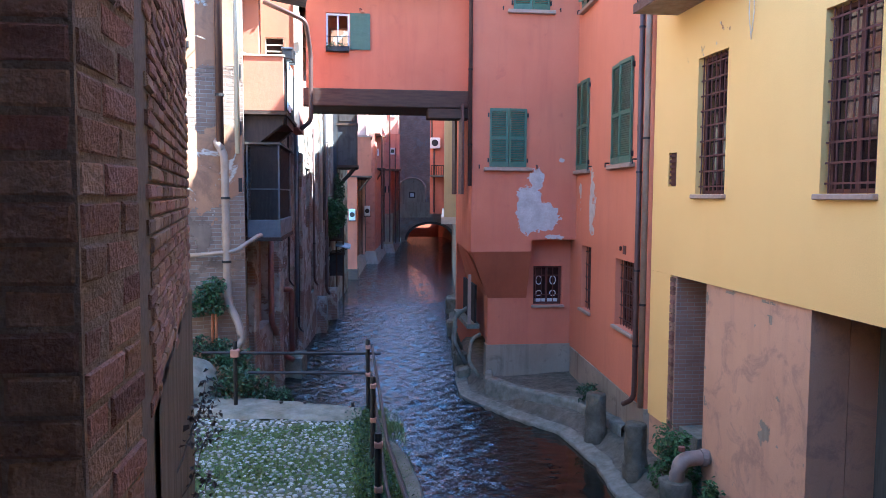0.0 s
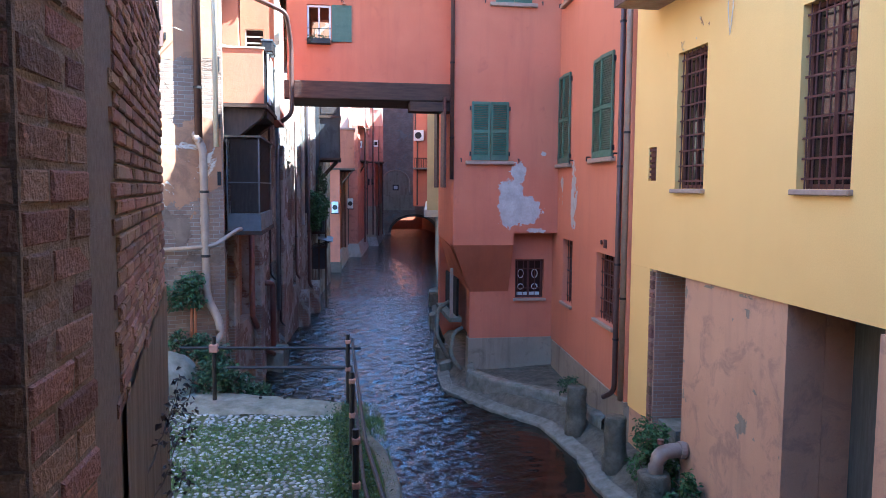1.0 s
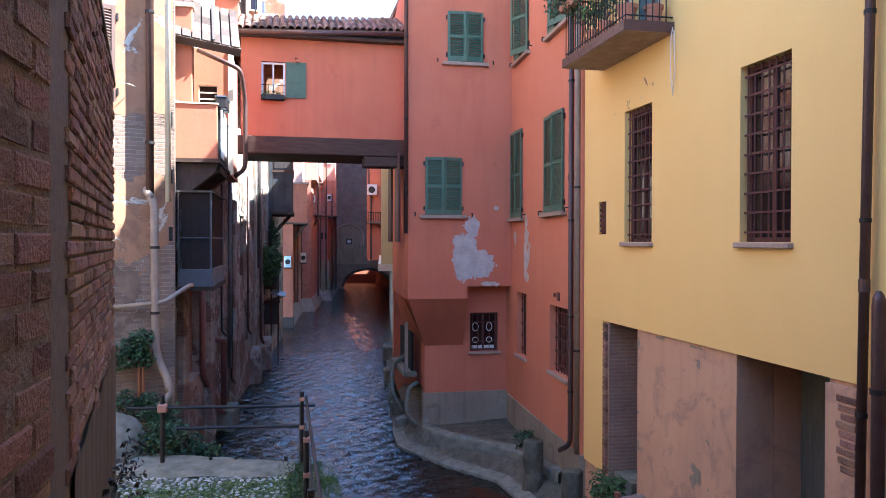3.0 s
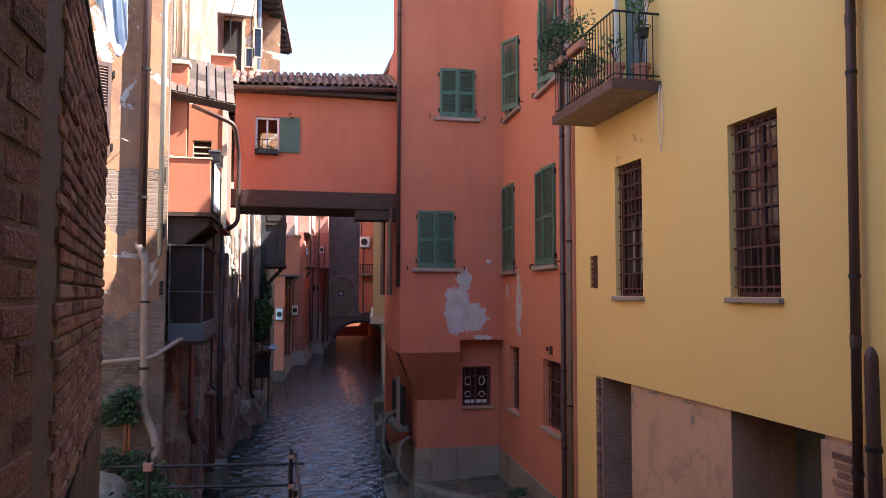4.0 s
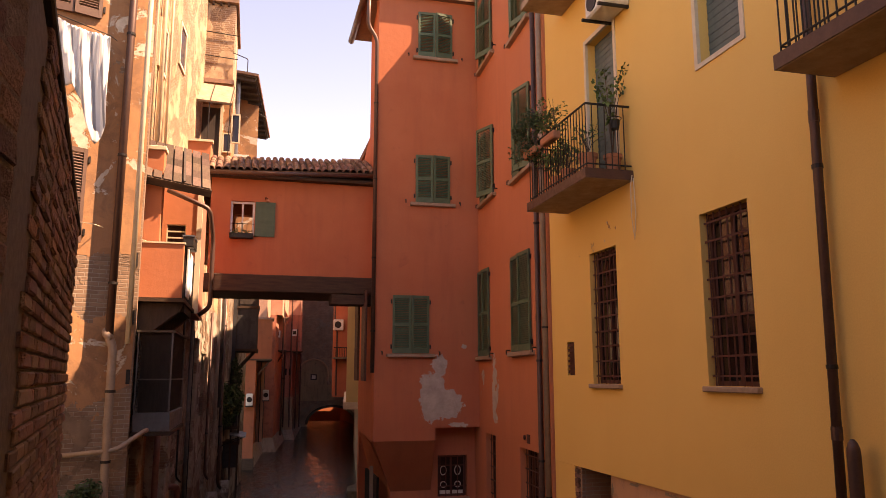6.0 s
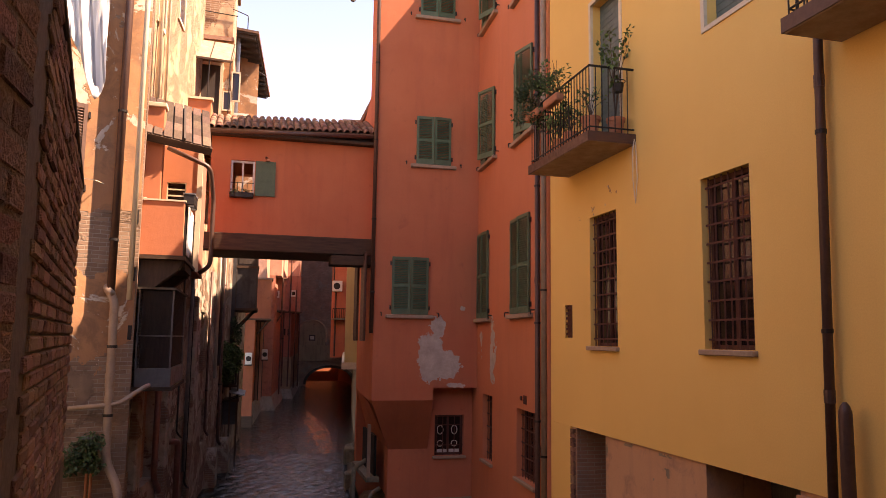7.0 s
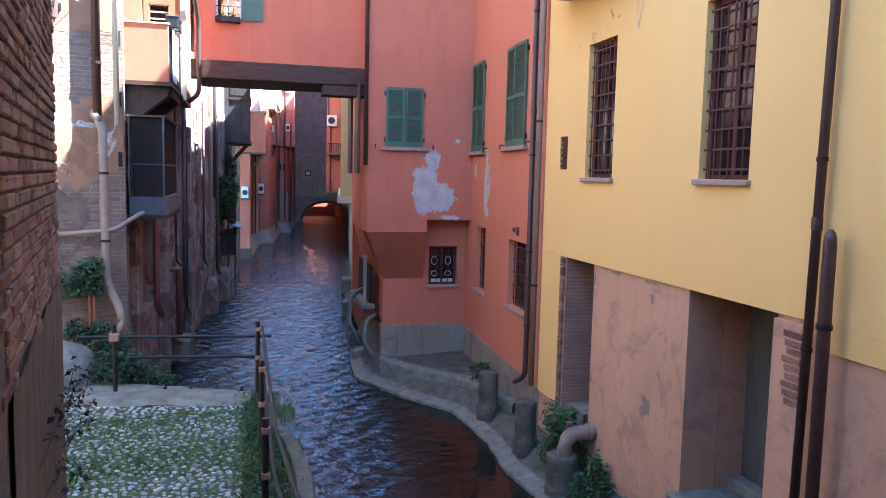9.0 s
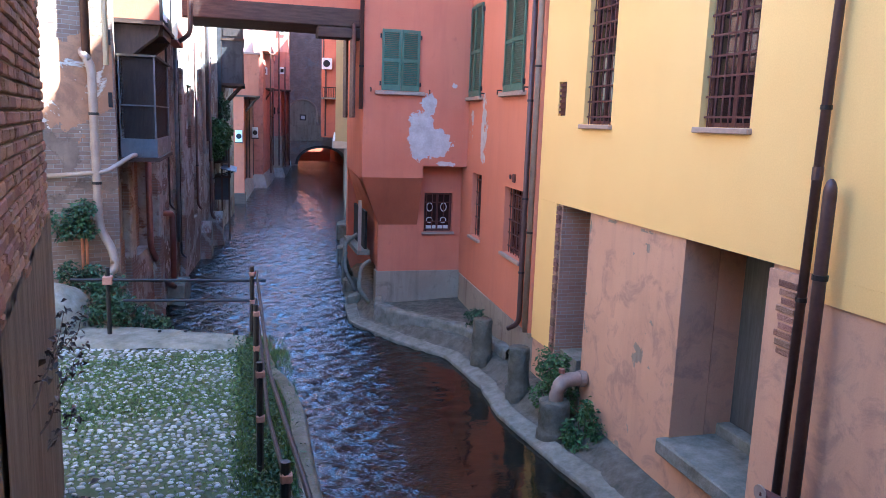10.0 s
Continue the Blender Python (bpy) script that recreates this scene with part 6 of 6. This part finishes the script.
part("moulding", pipe([(-1.45, -0.05, 0.0), (-1.45, -0.05, 3.0)] + [(-1.45 * math.cos(a), -0.05, 3.0 + 1.25 * math.sin(a)) for a in [k * math.pi / 14 for k in range(15)]] + [(1.45, -0.05, 2.0)], 0.10, 6), SILL, ta)
part("field", prism([(-1.4, 0.0), (1.4, 0.0), (1.4, 3.0)] + [(1.4 * math.cos(a), 3.0 + 1.2 * math.sin(a)) for a in [k * math.pi / 14 for k in range(15)]] + [(-1.4, 3.0)], 0.03), DAMP, ta, "", Matrix.Translation((0, -0.02, 0)))
sq = thing("tower_window", pose(6.4, 79.93, 4.72), "small square tower window with an opaque white pane", "window")
part("frame", wall_mesh(-0.32, 0.32, 0, 0.6, 0.08, [(-0.2, 0.2, 0.12, 0.48)]), DARK_WOOD, sq, "", Matrix.Translation((0, -0.08, 0)))
# Opaque white pane: the window's lit look is put into its colour
part("pane", block(-0.2, 0.2, -0.03, -0.01, 0.12, 0.48), WHITE, sq)
fb2 = thing("far_balcony", pose(6.32, 56.2, 6.5), "small far balcony on the orange house", "balcony")
part("slab", block(-0.46, 0.5, -0.7, 0, -0.12, 0), CONCRETE, fb2)
for k in range(8):
    part("baluster", pipe([(-0.44 + k * 0.13, -0.66, 0), (-0.44 + k * 0.13, -0.66, 0.7)], 0.02, 5), DARK_IRON, fb2)
part("handrail", pipe([(-0.46, -0.66, 0.7), (0.5, -0.66, 0.7)], 0.03, 5), DARK_IRON, fb2)

# ---- right bank ledge things ----


def stump(x, y, z, r, h, seed, label):
    ob = thing("stone_stump", pose(x, y, z), label, "stump", "stone stumps")
    rg = random.Random(seed)
    bm = bmesh.new()
    tube(bm, [(0, 0, 0), (0, 0, h * 0.3), (0, 0, h * 0.38), (0, 0, h * 0.95), (0, 0, h)], [r * 1.12, r * 1.15, r, r, r * 0.9], 16)
    bmesh.ops.subdivide_edges(bm, edges=bm.edges[:], cuts=2, use_grid_fill=True)
    for v in bm.verts:
        g = noise.noise_vector(v.co * 5 + Vector((seed, 0, 0)))
        v.co += Vector((g.x, g.y, 0)) * 0.03
    part("shaft", bm, WET_STONE, ob, "", None, True)
    return ob


stump(4.78, 11.85, 0.05, 0.19, 1.05, 3, "broken round stone stump on the ledge")
stump(4.75, 13.85, 0.08, 0.20, 1.0, 5, "mossy round stone stump beside the plinth")
stump(4.78, 10.25, 0.0, 0.24, 0.72, 7, "concrete cylinder carrying a pipe elbow")
el = thing("pipe_elbow", pose(5.3, 10.2, 0.9), "fat cream sewer elbow coming out of the wall", "pipe")
part("pipe", pipe(bend([(0.1, 0.15, 0.12), (-0.45, 0.1, 0.12), (-0.52, 0.05, -0.3)], 0.2, 6), 0.115, 16), PIPE_CREAM, el, "", None, True)
part("flange", pipe([(-0.1, 0.13, 0.12), (-0.02, 0.13, 0.12)], 0.135, 16), PIPE_CREAM, el)
part("cap", tube(bmesh.new(), [(-0.42, 0.08, 0.25), (-0.42, 0.08, 0.32)], 0.05, 10), PIPE_RUST, el)
shrub("ivy", (5.0, 10.85, 0.75), (0.42, 0.45, 0.6), 2000, 0.07, 81, "green ivy climbing round the stump", LEAF)
shrub("ivy", (5.02, 9.75, 0.5), (0.28, 0.3, 0.5), 1000, 0.075, 83, "fresh green ivy hanging below the pipe elbow", LEAF)
shrub("weed", (5.05, 15.2, 0.75), (0.35, 0.25, 0.22), 260, 0.08, 85, "small weed in the ledge corner", LEAF_DARK)
for k, (p, r, lb) in enumerate((([(3.2, 18.4, 0.35), (2.95, 18.6, 0.7), (3.05, 18.8, 1.25), (3.3, 18.9, 1.35)], 0.05, "pale bent pipe against the flank"), ([(3.1, 20.0, 0.3), (2.8, 20.2, 0.9), (2.85, 20.4, 1.6), (3.2, 20.5, 1.8)], 0.06, "thick pale pipe rising from the water"), ([(2.9, 20.6, 1.25), (3.0, 21.6, 1.0), (3.3, 22.4, 0.3)], 0.05, "pale pipe along the flank"))):
    drainpipe("old_pipe", p, r, CONCRETE, lb)
for k, (x, y, s) in enumerate(((2.95, 19.4, 0.3), (3.1, 21.0, 0.4), (3.2, 22.6, 0.35), (3.6, 26.0, 0.5), (4.2, 31.0, 0.6))):
    rk = thing("rubble", pose(x, y, 0.1), "worn stone block at the foot of the flank", "stone", "rubble stones")
    bm = block(-s / 2, s / 2, -s / 2, s / 2, -0.2, s * 0.9, 0.05)
    for v in bm.verts:
        v.co += noise.noise_vector(v.co * 4 + Vector((k, 0, 0))) * 0.08
    part("stone", bm, CONCRETE, rk)
yp = thing("bank_window", pose(3.05, 19.0, 1.6), "pale post and opening under the flank, unlit depth painted black", "window")
part("post", block(-0.06, 0.02, 0.0, 0.09, 0, 1.3), PIPE_CREAM, yp)
# Solid black block paints the unlit depth of the opening
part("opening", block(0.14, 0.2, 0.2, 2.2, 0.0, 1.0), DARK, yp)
part("shelf", block(-0.08, 0.25, 0.0, 2.6, -0.12, 0.0), CONCRETE, yp)

# ---- landing: railing, kerbs, mound ----
rl = thing("pipe_railing", pose(0.19, 10.0, 1.98), "railing of dark pipes and pink clamps along the landing", "railing")
posts = [(0.0, 0.0), (0.01, -2.1), (0.0, -4.05), (0.1, -5.9), (0.2, -7.6)]
for k, (x, y) in enumerate(posts):
    part("post", pipe([(x, y, 0), (x, y, 1.0)], 0.03, 8), DARK_IRON, rl)
    for z in (0.52, 0.90):
        part("clamp", block(x - 0.032, x + 0.04, y - 0.034, y + 0.034, z - 0.032, z + 0.032, 0.012), CLAMP, rl, "pink painted pipe clamp")
for z, dx in ((0.90, 0.06), (0.52, 0.05)):
    part("rail", pipe([(dx, 0.15, z), (dx + 0.02, -4.05, z), (dx + 0.14, -5.9, z), (dx + 0.26, -8.0, z)], 0.018, 8), DARK_IRON, rl)
part("cross_rail", pipe([(0.18, 0.03, 0.80), (-2.25, 0.22, 0.82)], 0.020, 8), DARK_IRON, rl)
part("cross_rail", pipe([(0.02, 0.03, 0.53), (-1.62, 0.14, 0.55)], 0.020, 8), DARK_IRON, rl)
part("post", pipe([(-1.80, 0.18, 0.1), (-1.80, 0.18, 0.98)], 0.03, 8), DARK_IRON, rl)
part("clamp", block(-1.86, -1.74, 0.12, 0.24, 0.76, 0.87, 0.012), CLAMP, rl, "pink painted pipe clamp")
for k in range(4):
    part("end_bolt", pipe([(-1.2 + k * 0.33, 0.28 - k * 0.05, 0), (-1.2 + k * 0.33, 0.28 - k * 0.05, 0.10)], 0.025, 8), DARK_IRON, rl)
bm = bmesh.new()
strip = [(-2.35, 10.1, 10.95), (-1.9, 9.9, 10.85), (-1.4, 9.75, 10.62), (-0.9, 9.7, 10.42), (-0.4, 9.6, 10.22), (0.1, 9.55, 10.02)]
rw = [[bm.verts.new((x, y0, 1.99)), bm.verts.new((x, y0 + 0.06, 2.03)), bm.verts.new((x, y1 - 0.08, 2.06)), bm.verts.new((x, y1, 2.0)), bm.verts.new((x, y1, 1.6))] for x, y0, y1 in strip]
for a, b in zip(rw, rw[1:]):
    for i in range(4):
        bm.faces.new((a[i], b[i], b[i + 1], a[i + 1]))
bmesh.ops.subdivide_edges(bm, edges=bm.edges[:], cuts=5, use_grid_fill=True)
for v in bm.verts:
    v.co.z += noise.noise(v.co * 3) * 0.022
    v.co.y += noise.noise(v.co * 2.2 + Vector((5, 0, 0))) * 0.05
tagged(part("kerb_far", bm, CONCRETE, None, "", None, True), "worn concrete kerb at the landing's end", "kerb", kind="structure")
bm = bmesh.new()
bmesh.ops.create_uvsphere(bm, u_segments=24, v_segments=14, radius=1.0)
for v in bm.verts:
    v.co = Vector((v.co.x * 0.52, v.co.y * 0.62, max(v.co.z, -0.2) * 0.62)) + noise.noise_vector(v.co * 2) * 0.05
mo = thing("mortar_mound", pose(-2.42, 10.95, 1.98), "smooth rounded grey mortar mound against the wall", "mound")
part("body", bm, CONCRETE, mo, "", None, True)
bm = bmesh.new()
side = [(0.62, 3.0), (0.62, 4.0), (0.61, 6.0), (0.63, 7.2), (0.57, 8.05), (0.42, 8.6), (0.32, 9.7)]
rw = [[bm.verts.new((x - 0.13, y, 1.99)), bm.verts.new((x - 0.12, y, 2.03)), bm.verts.new((x + 0.02, y, 2.03)), bm.verts.new((x + 0.05, y, 1.97)), bm.verts.new((x + 0.06, y, 1.2))] for x, y in side]
for a, b in zip(rw, rw[1:]):
    for i in range(4):
        bm.faces.new((a[i], b[i], b[i + 1], a[i + 1]))
bmesh.ops.subdivide_edges(bm, edges=bm.edges[:], cuts=4, use_grid_fill=True)
for v in bm.verts:
    v.co += noise.noise_vector(v.co * 4) * 0.015
tagged(part("kerb_water", bm, WET_STONE, None, "", None, True), "thin concrete kerb along the water", "kerb", kind="structure")
# Grass, ivy and dry twigs
rg = random.Random(12)
vs, fs = [], []


def green_at(x, y):
    edge_x = 0.36 + 0.012 * (10 - y)
    near_edge = max(0.0, 1 - abs(x - edge_x + 0.18) / 0.30)
    band = 0.75 * max(0.0, noise.noise(Vector((x * 0.55, y * 1.1, 3.0))) + 0.25 + (0.3 if 7.4 < y < 9.4 else 0.0))
    return near_edge * 1.6 + band * 1.25 * (0.2 if y > 9.4 else 1) * (1.0 if 6.0 < y < 9.4 else 0.45)


while len(fs) < 40000:
    x, y = rg.uniform(-2.3, 0.62), rg.uniform(3.2, 10.0)
    if rg.random() > green_at(x, y):
        continue
    a, h = rg.uniform(0, 6.3), rg.uniform(0.012, 0.032) * (2.2 if x > 0.0 else 1)
    dx, dy = math.cos(a), math.sin(a)
    k = len(vs)
    vs += [(x - dx * 0.006, y - dy * 0.006, 1.985), (x + dx * 0.006, y + dy * 0.006, 1.985), (x + rg.gauss(0, 0.02), y + rg.gauss(0, 0.02), 1.985 + h)]
    fs.append((k, k + 1, k + 2))
me = bpy.data.meshes.new("grass")
me.from_pydata(vs, [], fs)
me.materials.append(GRASS)
tagged(new("grass", me), "short grass and moss between the cobbles", "grass", kind="stuff")


def edge_strip_place(g):
    y = g.uniform(4.2, 9.9)
    return (0.16 + 0.025 * (10 - y) + g.gauss(0, 0.11), y, 2.0 + abs(g.gauss(0, 0.05)))


o = foliage("edge_weeds", leaves(5000, edge_strip_place, 0.038, 91), LEAF_DARK)
tagged(o, "low weeds and clover along the railing", "weeds", kind="stuff")
for k in range(7):
    tw = thing("dry_twig", AT_NEAR @ pose(near_len - 0.3 - 0.38 * k, -0.01, 2.9 + 0.27 * (k % 3)), "dry creeper twig with withered leaves on the wall", "twig", "dry creeper twigs")
    rg = random.Random(100 + k)
    bm = bmesh.new()
    p, pts = Vector((0, 0, 0)), [Vector((0, 0.02, 0))]
    for j in range(7):
        p = p + Vector((rg.uniform(-0.02, 0.11), -rg.uniform(0.01, 0.05), rg.uniform(-0.03, 0.10)))
        pts.append(p.copy())
    tube(bm, pts, [0.006 - 0.0006 * j for j in range(8)], 5)
    part("stem", bm, STEM, tw)
    foliage("withered_leaves", leaves(26, lambda g: pts[g.randrange(2, 8)] + Vector((g.gauss(0, 0.02), g.gauss(0, 0.02), g.gauss(0, 0.03))), 0.05, 120 + k), LEAF_DRY, tw)

cp = thing("wall_coping", AT_NEAR @ pose(0, 0, 6.50, 0, 5.68, 0), "dark weathered coping along the brick wall", "coping")
part("slab", block(-1.2, near_len + 0.02, -0.012, 0.55, -0.01, 0.045, 0.01), BEAM, cp)

# ---- bricks of the near wall and jamb, cobbles ----
rg = random.Random(77)


def brick_mesh(length, height, depth, seed):
    """A worn brick, its face towards minus y, with rounded uneven edges."""
    g = random.Random(seed)
    bm = bmesh.new()
    b = 0.006
    front = [bm.verts.new((sx * (length / 2 - b - g.uniform(0, 0.006)), g.uniform(-0.004, 0.003), sz * (height / 2 - b - g.uniform(0, 0.003)))) for sx, sz in ((-1, -1), (1, -1), (1, 1), (-1, 1))]
    mid = [bm.verts.new((sx * length / 2 + g.uniform(-0.003, 0.002), b + 0.002, sz * height / 2 + g.uniform(-0.003, 0.002))) for sx, sz in ((-1, -1), (1, -1), (1, 1), (-1, 1))]
    rear = [bm.verts.new((sx * length / 2, depth, sz * height / 2)) for sx, sz in ((-1, -1), (1, -1), (1, 1), (-1, 1))]
    bm.faces.new(front)
    for q, w in ((front, mid), (mid, rear)):
        for i in range(4):
            j = (i + 1) % 4
            bm.faces.new((q[i], q[j], w[j], w[i]))
    bmesh.ops.recalc_face_normals(bm, faces=bm.faces[:])
    me = bpy.data.meshes.new("brick")
    bm.to_mesh(me)
    bm.free()
    me.materials.append(BRICK)
    return me


long_bricks = [brick_mesh(0.245, 0.058, 0.05, k) for k in range(8)]
short_bricks = [brick_mesh(0.118, 0.058, 0.05, 20 + k) for k in range(6)]
count, rest_v, rest_f = 0, [], []
render_field = lambda u, z: z < 4.10 + 0.03 * u + 0.03 * fuzz(u, z, 3, 2)
for row in range(96):
    z = 1.3 + row * 0.0705
    u = -0.02 if row % 2 else -0.14
    k = row
    while u < near_len + 0.02:
        head = (k + row) % 3 == 0
        length = 0.118 if head else 0.245
        c = u + length / 2
        u += length + 0.011
        k += 1
        limit = near_len if z < 6.17 else near_len - (z - 6.17) * 10.0
        if c + length / 2 > limit + 0.02 or c < -0.02 or render_field(c, z):
            continue
        mt = Matrix.Translation((c, -0.004 + rg.uniform(-0.005, 0.004), z)) @ Matrix.Rotation(rg.uniform(-0.012, 0.012), 4, "Y") @ Matrix.Rotation(rg.uniform(-0.015, 0.015), 4, "Z")
        me = rg.choice(short_bricks if head else long_bricks)
        if 4.1 < z < 6.2 and count < 300 and c < 1.9:
            o = new("brick", me)
            o.parent, o.matrix_local = wall_near, mt @ Matrix.Translation((0, -0.012, 0))
            count += 1
        else:
            b0 = len(rest_v)
            rest_v += [mt @ v.co for v in me.vertices]
            rest_f += [tuple(b0 + i for i in p.vertices) for p in me.polygons]
me = bpy.data.meshes.new("bricks")
me.from_pydata(rest_v, [], rest_f)
me.materials.append(BRICK)
o = new("brickwork", me)
o.parent, o.matrix_local = wall_near, Matrix.Translation((0, -0.012, 0))
o["kind"] = "stuff"
rm = patch_mesh(0.0, near_len, 1.2, 4.4, 0.03, lambda u, z: 0.01 if render_field(u, z) else -1, -0.02)
rm.materials.append(COAT)
o = new("render_coat", rm)
o.parent = wall_near
o["label"] = "grey-brown render over the lower bricks"
jamb_long = [brick_mesh(0.25, 0.066, 0.05, 60 + k) for k in range(8)]
jamb_short = [brick_mesh(0.12, 0.066, 0.05, 80 + k) for k in range(5)]
jamb_half = [brick_mesh(0.21, 0.066, 0.05, 90 + k) for k in range(6)]
for row in range(40):
    z = 3.9 + row * 0.072
    y = 1.122
    for w in ((0.12, 0.21) if row % 2 else (0.21, 0.12)):
        o = new("brick", rg.choice(jamb_short if w < 0.2 else jamb_half))
        o.parent = wall_jamb
        o.matrix_world = pose(-0.4645 + rg.uniform(-0.003, 0.004), y + w / 2, z, 0, rg.uniform(-0.8, 0.8), 90)
        y += w + 0.008
    x, short = -0.47, row % 2 == 0
    while x > -1.35:
        w = 0.12 if short else 0.25
        o = new("brick", rg.choice(jamb_short if short else jamb_long))
        o.parent, o.matrix_world = wall_jamb, pose(x - w / 2, 1.1105 + rg.uniform(-0.005, 0.003), z, 0, rg.uniform(-0.5, 0.5), 0)
        x, short = x - w - 0.007, False


def cobble_mesh(seed):
    g = random.Random(seed)
    bm = bmesh.new()
    rings = []
    n = 8
    for r, z in ((1.0, -0.3), (0.92, 0.18), (0.55, 0.42)):
        rings.append([bm.verts.new((r * math.cos(k * math.tau / n) * g.uniform(0.88, 1.1), r * math.sin(k * math.tau / n) * 0.68 * g.uniform(0.88, 1.1), z * g.uniform(0.9, 1.1))) for k in range(n)])
    for a, b in zip(rings, rings[1:]):
        for k in range(n):
            bm.faces.new((a[k], a[(k + 1) % n], b[(k + 1) % n], b[k]))
    bm.faces.new(rings[-1])
    me = bpy.data.meshes.new("cobble")
    bm.to_mesh(me)
    bm.free()
    me.shade_smooth()
    me.materials.append(COBBLE)
    return me


cobbles = [cobble_mesh(k) for k in range(10)]
count, rest_v, rest_f = 0, [], []
y = 4.0
while y < 9.85:
    x = -2.35 + rg.uniform(0, 0.1)
    while x < 0.30:
        s = rg.uniform(0.020, 0.038)
        px, py = x + rg.uniform(-0.015, 0.015), y + rg.uniform(-0.02, 0.02)
        x += s * 2 + rg.uniform(0.004, 0.03)
        if rg.random() < 0.10 + 0.25 * min(1, green_at(px, py)):
            continue
        wall_x = NEAR_A.x + (py - NEAR_A.y) * (NEAR_B.x - NEAR_A.x) / (NEAR_B.y - NEAR_A.y)
        if py < NEAR_B.y and px < wall_x + 0.06:
            continue
        mt = pose(px, py, 1.985 + rg.uniform(-0.004, 0.004), rg.uniform(-8, 8), rg.uniform(-8, 8), rg.uniform(-35, 35)) @ Matrix.Diagonal((s, s, s * 0.75, 1))
        me = rg.choice(cobbles)
        if 5.6 < py < 7.2 and count < 300:
            o = new("cobble", me)
            o.parent, o.matrix_local = landing, mt
            count += 1
        else:
            b0 = len(rest_v)
            rest_v += [mt @ v.co for v in me.vertices]
            rest_f += [tuple(b0 + i for i in p.vertices) for p in me.polygons]
    y += 0.068
me = bpy.data.meshes.new("cobbles")
me.from_pydata(rest_v, [], rest_f)
me.shade_smooth()
me.materials.append(COBBLE)
o = new("cobblestones", me)
o.parent = landing
o["kind"] = "stuff"
